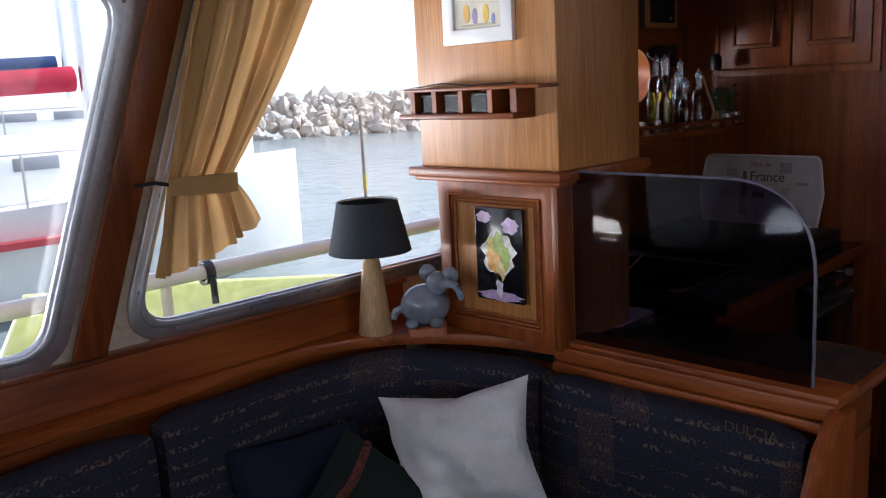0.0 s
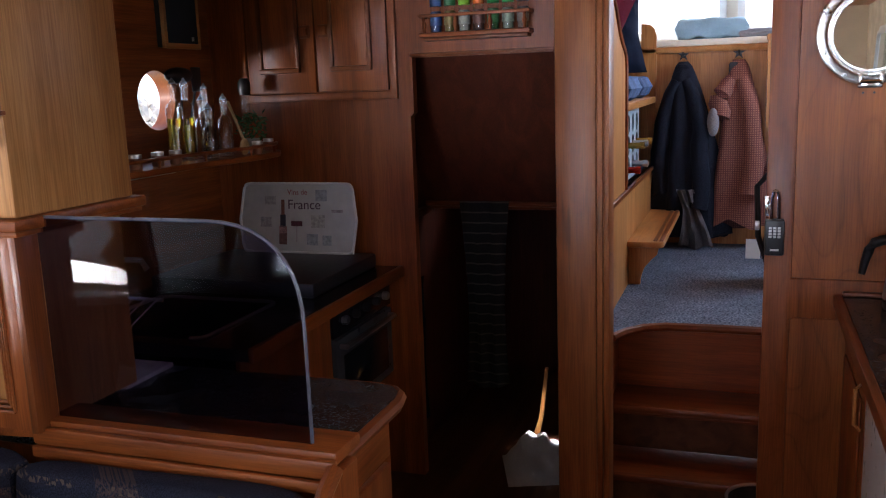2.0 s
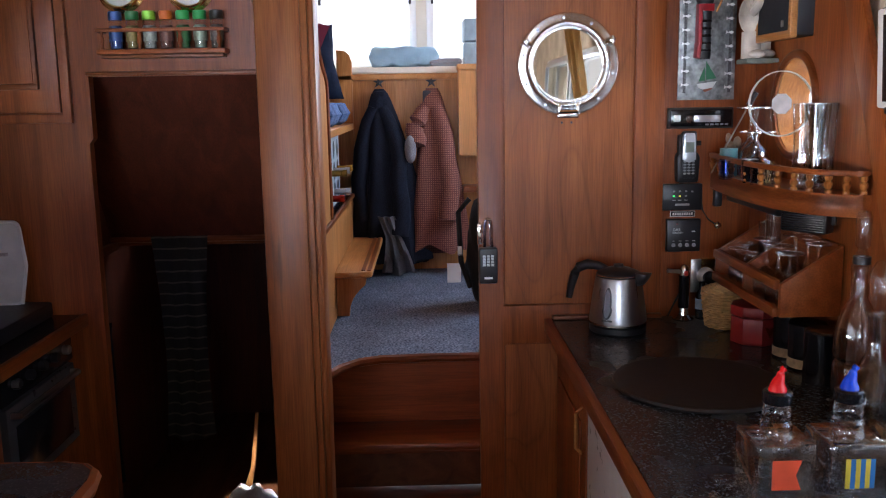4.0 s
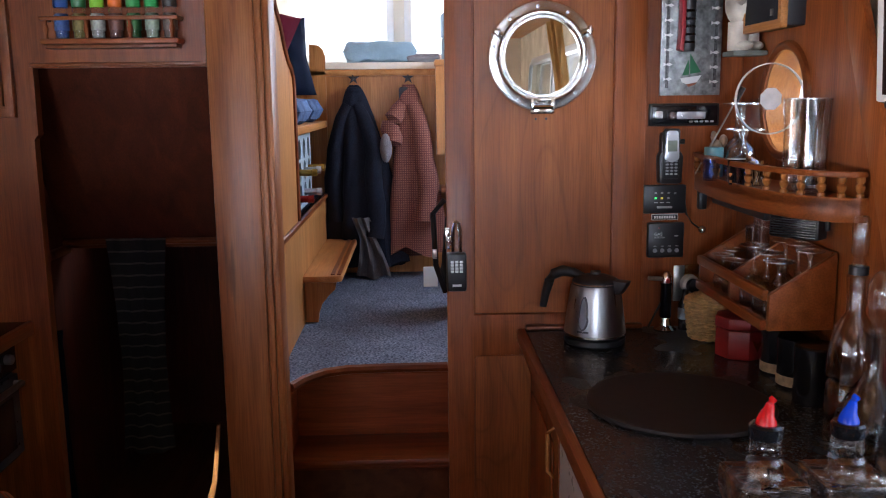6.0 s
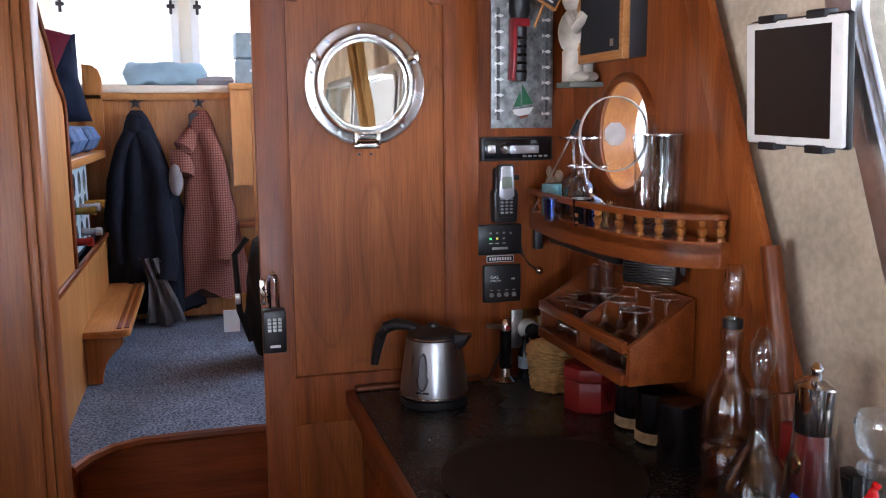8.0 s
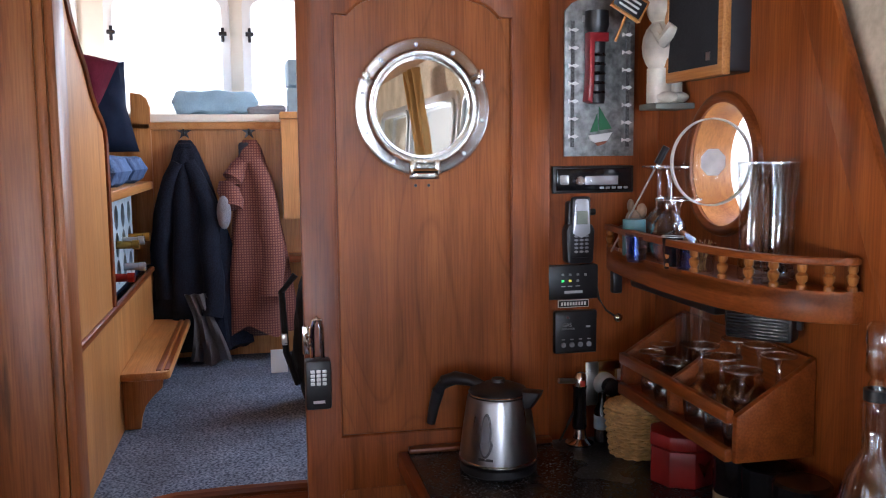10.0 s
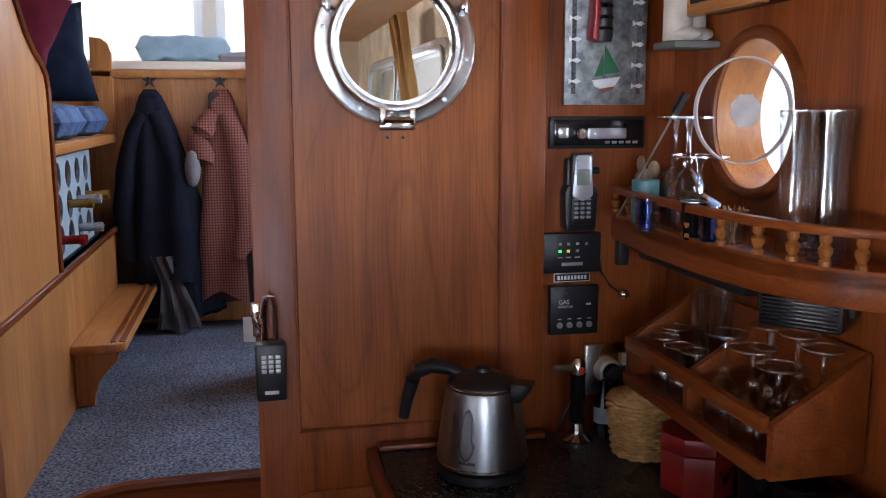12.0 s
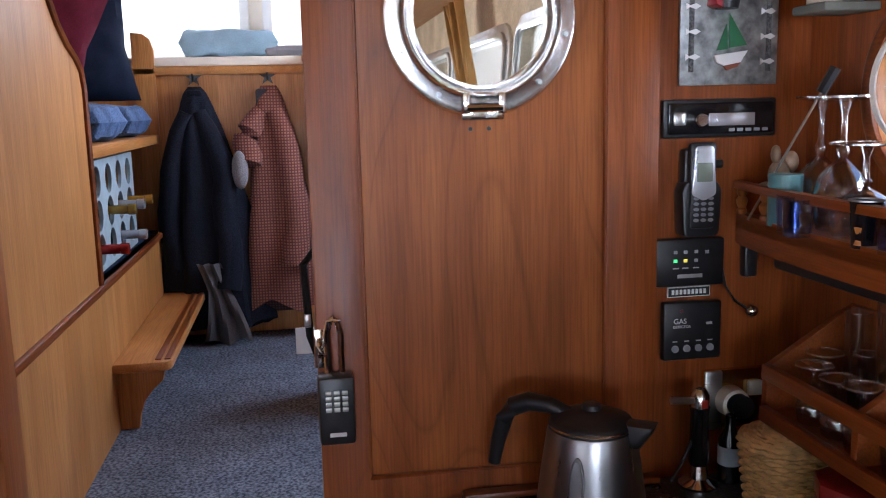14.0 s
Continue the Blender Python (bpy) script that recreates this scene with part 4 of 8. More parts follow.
# ---- wall cupboards in the galley ----
_cu = thing("wall_cupboard", "teak wall cupboard with two raised panel doors", "cupboard")
part("frame", prism([(1.185, 1.535), (1.845, 1.535), (1.845, CEIL), (1.185, CEIL)], YZ(3.478), 0.021, [[(1.215, 1.565), (1.83, 1.565), (1.83, CEIL - 0.02), (1.215, CEIL - 0.02)]], 0.003), teak_z, _cu)
for y0, y1, ky in ((1.220, 1.515, 1.478), (1.525, 1.825, 1.562)):
    d = part("door", prism([(y0, 1.57), (y1, 1.57), (y1, 2.055), (y0, 2.055)], YZ(3.480), 0.017, bevel=0.003), teak_z, _cu)
    part("raised_panel", prism([(y0 + 0.075, 1.655), (y1 - 0.075, 1.655), (y1 - 0.075, 1.975), (y0 + 0.075, 1.975)], YZ(3.466), 0.014, bevel=0.011), teak_z, d)
    for zz in (1.655, 1.975):
        part("panel_moulding", boxm(3.461, 3.480, y0 + 0.06, y1 - 0.06, zz - 0.010, zz + 0.010, 0.005), trim_y, d)
    for yy in (y0 + 0.068, y1 - 0.068):
        part("panel_moulding", boxm(3.463, 3.480, yy - 0.008, yy + 0.008, 1.66, 1.97, 0.005), trim_z, d)
    part("knob_plate", boxm(3.474, 3.480, ky - 0.024, ky + 0.024, 1.776, 1.824, 0.003), trim_z, d)
    part("knob", lathe([(0.022, 0.0), (0.020, 0.006), (0.012, 0.012), (0.022, 0.022), (0, 0.026)], 4, pose(3.480, ky, 1.80, 0, -90, 0) @ pose(0, 0, 0, 0, 0, 45)), teak_z, d)


# ---- cloth shapes ----
def pillow_bm(w, h, t, n=14, seed=0.0, ear=0.06, slack=0.0):
    """A soft cushion standing in the xz plane, with pulled-out corners and slack creases."""
    b = bmesh.new()
    grid = {}
    for s in (-1, 1):
        for i in range(n + 1):
            for j in range(n + 1):
                u, v = 2 * i / n - 1, 2 * j / n - 1
                pin = 1 - ear * (1 - abs(u * v)) * (abs(u) ** 4 + abs(v) ** 4)
                d = max(0.0, (1 - u ** 4) * (1 - v ** 4)) ** 0.5
                crease = 0.10 * noise.noise((u * 2.2 + seed, v * 2.2, s * 3.0)) * d + slack * (0.04 * math.sin(5 * u + 3 * v + 2 * math.sin(2 * v + seed)) + 0.08 * noise.noise((u * 3.5, v * 3.5 + seed, s))) * d
                if d < 1e-6 and (s == 1):
                    grid[s, i, j] = grid[-1, i, j]
                    continue
                grid[s, i, j] = b.verts.new((u * w / 2 * pin, s * t / 2 * d * (1 + crease * 3) + 0.012 * noise.noise((u * 1.5, v * 1.5, seed)), v * h / 2 * pin))
    for s in (-1, 1):
        for i in range(n):
            for j in range(n):
                q = [grid[s, i, j], grid[s, i + 1, j], grid[s, i + 1, j + 1], grid[s, i, j + 1]]
                if len(set(q)) == 4:
                    b.faces.new(q if s < 0 else q[::-1])
    bmesh.ops.recalc_face_normals(b, faces=b.faces[:])
    return b


def hang(ob, x, y, z, rx=0, ry=0, rz=0):
    ob.matrix_basis = pose(x, y, z, rx, ry, rz)
    return ob


white_cotton = cloth("white cotton", (0.72, 0.74, 0.76), (0.62, 0.64, 0.67), 300, 0.3)
navy_cloth = cloth("navy velvet", (0.012, 0.02, 0.045), None, 300, 0.3)
wine_cloth = cloth("burgundy velvet", (0.13, 0.012, 0.03), None, 300, 0.3)
green_cloth = cloth("dark green weave", (0.018, 0.03, 0.028), None, 280, 0.4)
red_braid = cloth("red braid", (0.20, 0.06, 0.04), (0.05, 0.03, 0.03), 140, 0.6)
denim = cloth("faded denim", (0.115, 0.19, 0.36), (0.04, 0.075, 0.17), 240, 0.8, stretch=(1, 1, 0.5), big=0.5)
pale_blue = cloth("pale blue cotton", (0.36, 0.52, 0.62), (0.28, 0.42, 0.53), 300, 0.4)
grey_cloth = cloth("grey cotton", (0.30, 0.29, 0.31), None, 300, 0.4)
curtain_m = cloth("ochre curtain cloth", (0.68, 0.47, 0.21), (0.58, 0.38, 0.16), 420, 0.3)
_cp = curtain_m.node_tree
_tr = _cp.nodes.new("ShaderNodeBsdfTranslucent")
_tr.inputs[0].default_value = (0.75, 0.56, 0.30, 1)
_ms = _cp.nodes.new("ShaderNodeMixShader")
_ms.inputs[0].default_value = 0.35
_cp.links.new(_cp.nodes["Principled BSDF"].outputs[0], _ms.inputs[1])
_cp.links.new(_tr.outputs[0], _ms.inputs[2])
_cp.links.new(_ms.outputs[0], _cp.nodes["Material Output"].inputs[0])

_p = solid("cushion", pillow_bm(0.41, 0.335, 0.13, 26, seed=1.3, ear=0.21, slack=1.6), white_cotton, "white cotton scatter cushion with pulled corners on the settee", "cushion")
hang(_p, 1.475, 1.47, 0.655, -12, -11, -60)
_p = solid("cushion", pillow_bm(0.36, 0.34, 0.12, seed=4.1), navy_cloth, "dark navy scatter cushion on the settee", "cushion")
hang(_p, 1.18, 1.74, 0.55, -22, 0, -14)
_gp = thing("cushion", "dark green woven cushion with red braided bands", "cushion")
part("cover", pillow_bm(0.40, 0.40, 0.13, seed=7.7), green_cloth, _gp)
for u in (-0.13, 0.13):
    part("braid", tube([(u + 0.004 * math.sin(k), -0.062 + 0.03 * (k / 6 - 1) ** 4 * 1.0, -0.17 + 0.34 * k / 12) for k in range(13)], 0.013, 6), red_braid, _gp)
hang(_gp, 1.24, 1.55, 0.50, -52, 40, -46)


# ---- curtain ----
def curtain_bm(x0, z_top, z_tie, z_bot, y, w_top, w_tie, w_bot, waves, dx_top):
    """Gathered cloth drawn in by a tie, in pleats."""
    b = bmesh.new()
    cols, rows = waves * 12, 48
    g = []
    for j in range(rows + 1):
        f = j / rows
        z = z_top + (z_bot - z_top) * f
        if z > z_tie:
            q = (z_top - z) / (z_top - z_tie)
            w = w_top + (w_tie - w_top) * (q ** 1.7)
            x = x0 + dx_top * (1 - q)
        else:
            q = (z_tie - z) / (z_tie - z_bot)
            w = w_tie + (w_bot - w_tie) * (q ** 0.8)
            x = x0 - 0.05 * q
        row = []
        for i in range(cols + 1):
            u = i / cols
            a = u * waves * 2 * math.pi
            amp = 0.024 * (0.62 + 0.45 * math.sin(u * 17 + 1)) * (0.7 + 0.6 * abs(z - z_tie))
            zz = z + (0.10 * (u ** 2) * max(0, q) if z <= z_tie else 0.0)
            row.append(b.verts.new((x + u * w + 0.006 * math.sin(a * 0.5 + z * 6), y + LEAN_L * (z - 1.0) - amp * math.sin(a + 1.2 * math.sin(z * 5 + u * 9)) - 0.01 * noise.noise((u * 6, z * 5, 0)), zz)))
        g.append(row)
    for j in range(rows):
        for i in range(cols):
            b.faces.new((g[j][i], g[j][i + 1], g[j + 1][i + 1], g[j + 1][i]))
    bmesh.ops.solidify(b, geom=b.faces[:], thickness=0.0025)
    bmesh.ops.recalc_face_normals(b, faces=b.faces[:])
    return b


def curtain_at(x0, z_top, mirror_side=False):
    c = thing("curtain", "ochre cotton curtain gathered with a tieback at the window", "curtain", group="saloon curtains")
    part("cloth", curtain_bm(0.0, z_top, 1.372, 1.155, 0.0, 0.36, 0.175, 0.31, 9, 0.15), curtain_m, c)
    part("tieback", prism([(-0.012, 1.352)] + [(0.17 * k / 8, 1.350 - 0.008 * k / 8) for k in range(1, 9)] + [(0.17 * k / 8, 1.394 - 0.006 * k / 8) for k in range(8, 0, -1)] + [(-0.012, 1.392)], lambda u, v, w: (u, -0.062 + LEAN_L * (v - 1) + w + 0.030 * abs(2 * max(0, min(1, u / 0.17)) - 1) ** 3, v), 0.004), curtain_m, c)
    part("tie_hook", tube([(-0.07, 0.0, 1.378), (-0.03, -0.02, 1.382), (0.0, -0.05, 1.375)], 0.005, 6), black_plastic, c)
    return c


_c1 = curtain_at(0.985, 2.0)
_c1.location = (0.985, 1.945, 0.0)
_c2 = copy_thing(_c1, pose(-0.42, 1.945, 0))
_c3 = copy_thing(_c1, pose(-0.9, 1.945, 0))
_c4 = copy_thing(_c1, pose(0.75, -0.90, 0, 0, 0, 180))
_c5 = copy_thing(_c1, pose(-2.165, 0.70, 0, 0, 0, 90))

# ---- lamp and ornament on the ledge ----
slate_cloth = cloth("slate linen", (0.055, 0.065, 0.075), (0.035, 0.042, 0.05), 300, 0.3)
_lp = thing("table_lamp", "turned beech table lamp with a slate grey shade", "lamp", (1.60, 1.93, 0.86))
part("base", lathe([(0, 0), (0.049, 0), (0.051, 0.006), (0.045, 0.06), (0.036, 0.14), (0.026, 0.215), (0.018, 0.235), (0, 0.235)], 32), beech, _lp)
part("stem", lathe([(0, 0.23), (0.008, 0.23), (0.008, 0.30), (0, 0.30)], 10), steel, _lp)
part("shade", lathe([(0.121, 0.247), (0.088, 0.395), (0.086, 0.395), (0.119, 0.247), (0.121, 0.247)], 40), slate_cloth, _lp)
part("shade_ring", lathe([(0.084, 0.390), (0.088, 0.390), (0.088, 0.394), (0.084, 0.394), (0.084, 0.390)], 32), white_plastic, _lp)

glaze = rgh("grey blue glaze", (0.22, 0.25, 0.31), 0.22, 0, 0.35, 9, 0.1, coat=0.3)


def blob(bm, c, r, sx=1, sy=1, sz=1, seg=16):
    b = bmesh.new()
    bmesh.ops.create_uvsphere(b, u_segments=seg, v_segments=10, radius=r)
    return join(bm, b, Matrix.Translation(c) @ Matrix.Diagonal((sx, sy, sz, 1)))


_e = bmesh.new()
blob(_e, (0, 0, 0.060), 0.066, 0.95, 1.12, 0.92)
blob(_e, (-0.022, -0.042, 0.128), 0.034, 1, 1, 1.0)
blob(_e, (0.006, -0.012, 0.150), 0.028, 0.42, 0.9, 1.0)
blob(_e, (-0.030, -0.080, 0.150), 0.026, 0.42, 0.9, 1.0)
tube([(-0.048, -0.060, 0.126), (-0.064, -0.078, 0.136), (-0.070, -0.098, 0.128), (-0.070, -0.108, 0.104), (-0.064, -0.112, 0.090)], 0.01, 10, _e, [0.016, 0.014, 0.012, 0.011, 0.009])
tube([(0.0, 0.064, 0.05), (0.005, 0.088, 0.040), (0.0, 0.098, 0.018)], 0.012, 8, _e)
for x, y in ((-0.045, -0.035), (-0.045, 0.035)):
    blob(_e, (x, y, 0.016), 0.022, 1.1, 0.9, 0.7)
solid("elephant_figurine", _e, glaze, "grey glazed ceramic elephant ornament on the ledge", "figurine", (1.685, 1.80, 0.8875), 40)
solid("ornament_stand", prism([((0.060 + 0.009 * math.cos(4 * a)) * math.cos(a), (0.060 + 0.009 * math.cos(4 * a)) * math.sin(a)) for a in [2 * math.pi * k / 48 for k in range(48)]], XY(0.0), 0.0265, bevel=0.006), rgh("terracotta", (0.42, 0.15, 0.07), 0.6), "terracotta base under the elephant ornament", "stand", (1.69, 1.80, 0.8605))

# ---- pictures and little shelf on the pillar ----
_pf = thing("picture", "watercolour of sailing people in a white frame", "picture", (1.775, 1.62, 1.765))
part("frame", prism([(-0.125, -0.09), (0.125, -0.09), (0.125, 0.15), (-0.125, 0.15)], YZ(-0.018), 0.018, [[(-0.085, -0.05), (0.085, -0.05), (0.085, 0.11), (-0.085, 0.11)]], 0.004), white_paint, _pf)
_pic = part("print", boxm(-0.008, -0.002, -0.09, 0.09, -0.055, 0.115), rgh("picture paper", (0.70, 0.66, 0.52), 0.6, 0, 0.15, 14), _pf)
for i, (y, z, w, h, c) in enumerate(((-0.03, -0.015, 0.02, 0.05, (0.75, 0.5, 0.05)), (0.01, -0.02, 0.018, 0.045, (0.25, 0.22, 0.35)), (0.04, -0.01, 0.022, 0.05, (0.70, 0.42, 0.08)), (-0.055, -0.03, 0.012, 0.03, (0.2, 0.25, 0.5)), (0.0, -0.042, 0.14, 0.008, (0.4, 0.38, 0.25)))):
    part("painted_shape", prism(circle(y, z, w / 2, 10, h / 2), YZ(-0.0095), 0.0014), rgh("paint dab", c, 0.6), _pf)
_ar = thing("picture", "black framed print of a vase of bright leaves", "picture", (1.772, 1.572, 0.972))
part("frame", boxm(-0.014, 0.0, -0.085, 0.085, 0.0, 0.262, 0.003), black_gloss, _ar)
for y, z, ry_, rz_, c in ((0.0, 0.016, 0.078, 0.014, (0.55, 0.38, 0.60)), (-0.045, 0.215, 0.028, 0.022, (0.55, 0.38, 0.60)), (0.05, 0.235, 0.026, 0.016, (0.55, 0.38, 0.60)),
                          (0.0, 0.135, 0.058, 0.062, (0.75, 0.76, 0.68)), (0.018, 0.12, 0.024, 0.040, (0.80, 0.42, 0.10)), (-0.022, 0.125, 0.020, 0.036, (0.35, 0.48, 0.10)),
                          (0.0, 0.165, 0.018, 0.032, (0.45, 0.58, 0.15)), (0.028, 0.16, 0.014, 0.022, (0.80, 0.72, 0.20)), (-0.005, 0.085, 0.016, 0.03, (0.78, 0.62, 0.25)), (0.0, 0.045, 0.012, 0.035, (0.7, 0.7, 0.75))):
    o = part("painted_shape", prism([(y + (1 + 0.12 * math.sin(7 * a) + 0.07 * math.sin(11 * a)) * ry_ * math.cos(a), z + (1 + 0.12 * math.sin(6 * a)) * rz_ * math.sin(a)) for a in [2 * math.pi * k / 40 for k in range(40)]], YZ(-0.0145 - 0.0003 * (ry_ < 0.03) - 0.0002 * (ry_ < 0.02)), 0.0004), rgh("print ink", c, 0.35, 0, 0.25, 60, 0), _ar)
_sh = thing("wall_shelf", "small teak rack with open compartments on the pillar", "shelf")
part("top_board", boxm(1.69, 1.775, 1.36, 1.845, 1.553, 1.563, 0.003), teak_y, _sh)
part("bottom_board", boxm(1.685, 1.775, 1.44, 1.865, 1.478, 1.494, 0.004), teak_y, _sh)
for y in (1.53, 1.635, 1.735, 1.82):
    part("divider", boxm(1.70, 1.765, y - 0.008, y + 0.008, 1.494, 1.553), teak_z, _sh)
part("end_rail", boxm(1.70, 1.765, 1.44, 1.46, 1.494, 1.553), teak_z, _sh)
for y in (1.585, 1.685, 1.777):
    b_ = thing("small_box", "dark glossy little box in the pillar rack", "box", (1.74, y, 1.4945), group="little boxes")
    part("case", boxm(-0.02, 0.02, -0.032, 0.032, 0.0, 0.05, 0.004), grey_plastic, b_)
    part("front", boxm(-0.0225, -0.02, -0.027, 0.027, 0.005, 0.045), black_gloss, b_)
solid("cable", tube([(1.70, 1.80, 1.566), (1.70, 1.70, 1.575), (1.70, 1.60, 1.566), (1.71, 1.45, 1.569)], 0.002, 6), black_plastic, "thin black cable lying on the pillar rack", "cable")

# ---- galley small things ----
tray_m = rgh("printed melamine", (0.62, 0.62, 0.60), 0.35, 0, 0.08, 20, 0)
_ty = thing("serving_tray", "white melamine tray printed with wine labels, leaning on the bulkhead", "tray", (3.485, 1.625, 0.937), 0)
part("panel", prism(rounded([(-0.245, 0.0), (0.245, 0.0), (0.262, 0.13), (0.24, 0.275), (-0.24, 0.275), (-0.262, 0.13)], 0.03), lambda u, v, w: (-0.05 + 0.12 * v - w, u, v), 0.006, bevel=0.002), tray_m, _ty)
part("rim", tube([(-0.062 + 0.12 * v, u, v) for u, v in rounded([(-0.245, 0.0), (0.245, 0.0), (0.262, 0.13), (0.24, 0.275), (-0.24, 0.275), (-0.262, 0.13)], 0.03) + [(-0.245, 0.0)]], 0.006, 6), white_plastic, _ty)


def tray_mark(u0, u1, v0, v1, c, name="printed_label"):
    part(name, prism([(u0, v0), (u1, v0), (u1, v1), (u0, v1)], lambda u, v, w: (-0.0575 + 0.12 * v - w, u, v), 0.0008), rgh("print", c, 0.4, 0, 0.3, 90, 0), _ty)


for a in ((0.05, 0.085, 0.03, 0.10, (0.20, 0.10, 0.09)), (0.055, 0.08, 0.10, 0.15, (0.03, 0.03, 0.05)), (0.06, 0.075, 0.15, 0.21, (0.22, 0.09, 0.06)), (0.05, 0.085, 0.075, 0.105, (0.50, 0.30, 0.28)),
          (-0.02, 0.03, 0.105, 0.125, (0.12, 0.03, 0.05)), (0.003, 0.007, 0.04, 0.105, (0.45, 0.40, 0.40)), (0.12, 0.17, 0.10, 0.14, (0.42, 0.42, 0.44)), (0.10, 0.15, 0.19, 0.225, (0.45, 0.44, 0.43)),
          (-0.13, -0.08, 0.205, 0.25, (0.40, 0.42, 0.46)), (-0.12, -0.06, 0.10, 0.15, (0.48, 0.48, 0.44)), (-0.09, -0.04, 0.03, 0.075, (0.38, 0.42, 0.45)), (-0.15, -0.11, 0.03, 0.07, (0.38, 0.42, 0.45)), (-0.20, -0.15, 0.16, 0.172, (0.40, 0.36, 0.36))):
    tray_mark(*a)


def text_on(parent, body, size, m, mat, name="lettering"):
    cu = bpy.data.curves.new(name, "FONT")
    cu.body, cu.size, cu.extrude, cu.align_x, cu.align_y = body, size, 0.0004, "CENTER", "CENTER"
    tmp = bpy.data.objects.new(name, cu)
    scene.collection.objects.link(tmp)
    bpy.context.view_layer.update()
    me = bpy.data.meshes.new_from_object(tmp.evaluated_get(bpy.context.evaluated_depsgraph_get()))
    bpy.data.objects.remove(tmp)
    me.materials.append(mat)
    ob = new(name, me)
    ob.parent = parent
    ob.matrix_basis = m
    return ob


FACE_AFT = pose(0, 0, 0, 90, 0, -90)
text_on(_set, "DULCIA", 0.034, Matrix.Translation((1.672, 0.80, 0.815)) @ FACE_AFT, cloth("gold thread", (0.12, 0.088, 0.052), None, 300, 0.3))
text_on(_ty, "France", 0.055, Matrix.Translation((-0.0385, -0.03, 0.190)) @ pose(0, 0, 0, 0, 6.84, 0) @ FACE_AFT, rgh("ink", (0.10, 0.05, 0.08), 0.5))
text_on(_ty, "Vins de", 0.030, Matrix.Translation((-0.0325, 0.0, 0.240)) @ pose(0, 0, 0, 0, 6.84, 0) @ FACE_AFT, rgh("red ink", (0.32, 0.06, 0.06), 0.5))

# bottle shelf
_bs = thing("bottle_shelf", "teak galley shelf with a low fiddle rail", "shelf")
part("board", prism([(2.16, 2.008), (2.16, 1.75), (2.9, 1.72), (3.22, 1.66), (3.40, 1.66), (3.478, 1.70), (3.478, 2.008)], XY(1.325), 0.022, bevel=0.005), teak_x, _bs)
part("fiddle", tube([(2.16, 1.76, 1.375), (2.9, 1.73, 1.375), (3.21, 1.672, 1.375), (3.38, 1.672, 1.375), (3.474, 1.715, 1.375)], 0.007, 6), teak_x, _bs)
for x, y in ((2.25, 1.757), (2.5, 1.747), (2.75, 1.737), (2.98, 1.716), (3.21, 1.673), (3.38, 1.673)):
    part("spindle", lathe([(0.006, 0), (0.004, 0.01), (0.007, 0.02), (0.004, 0.028)], 8, pose(x, y, 1.347)), teak_z, _bs)
solid("strip_light", box(boxm(2.55, 3.02, 1.87, 1.90, 1.302, 1.325, 0.006), 2.53, 2.56, 1.865, 1.905, 1.298, 1.325, 0.004), white_plastic, "slim white strip light under the galley shelf", "lamp")


def bottle_bm(r, h, neck_r, neck_h, seg=18):
    return lathe([(0, 0.0), (r * 0.9, 0.0), (r, 0.006), (r, h - neck_h - r * 0.9), (r * 0.75, h - neck_h - r * 0.3), (neck_r, h - neck_h), (neck_r, h - 0.012), (neck_r * 1.25, h - 0.012), (neck_r * 1.25, h), (neck_r * 0.7, h), (neck_r * 0.7, h - neck_h), (r * 0.68, h - neck_h - r * 0.35), (r - 0.003, h - neck_h - r * 0.95), (r - 0.003, 0.01), (0, 0.008)], seg)


oil = glass("olive oil", (0.80, 0.58, 0.04), 0.0, 1.47)
for x, y, h, r, kind in ((2.94, 1.80, 0.27, 0.030, "oil"), (3.02, 1.81, 0.27, 0.030, "oil"), (3.10, 1.80, 0.21, 0.028, ""), (3.06, 1.745, 0.18, 0.026, ""), (3.16, 1.745, 0.21, 0.027, ""), (3.17, 1.83, 0.25, 0.026, "")):
    bt = thing("oil_bottle" if kind else "glass_bottle", "clear bottle half full of golden oil with a steel pourer" if kind else "clear glass dressing bottle on the galley shelf", "bottle", (x, y, 1.3475), group="galley bottles")
    part("bottle", bottle_bm(r, h, 0.011, 0.06), clear, bt)
    if kind:
        part("oil", lathe([(0, 0.012), (r - 0.004, 0.012), (r - 0.004, 0.15), (0, 0.15)], 18), oil, bt)
    part("pourer", lathe([(0.012, h), (0.012, h + 0.006), (0.006, h + 0.010), (0.003, h + 0.020), (0, h + 0.020)], 10), grey_plastic, bt)
_ut = thing("ladle", "black cooking ladle standing in a jar", "utensil", (3.11, 1.90, 1.3475))
part("jar", lathe([(0.035, 0), (0.04, 0.005), (0.04, 0.12), (0.036, 0.12), (0.036, 0.008), (0, 0.008)], 18), steel, _ut)
part("handle", tube([(0, 0, 0.02), (0.01, -0.01, 0.28)], 0.005, 6), black_plastic, _ut)
part("spoon", blob(bmesh.new(), (0.0, -0.01, 0.30), 0.06, 1.3, 0.5, 0.5), black_plastic, _ut)
part("spatula", boxm(0.05, 0.11, -0.03, -0.024, 0.24, 0.33, 0.004), black_plastic, _ut)
part("spatula_handle", tube([(0.02, 0, 0.02), (0.07, -0.027, 0.25)], 0.005, 6), black_plastic, _ut)
_ws = thing("wooden_spoon", "pale wooden spoon leaning on the galley shelf", "utensil", (3.235, 1.715, 1.3475))
part("bowl", blob(bmesh.new(), (0, 0, 0.03), 0.030, 1.0, 0.35, 1.05), beech, _ws)
part("handle", tube([(0, 0, 0.05), (-0.045, 0.03, 0.20)], 0.006, 6), beech, _ws)
_gr = thing("pepper_mill", "tall clear pepper mill with a black top", "mill", (3.40, 1.80, 1.3475))
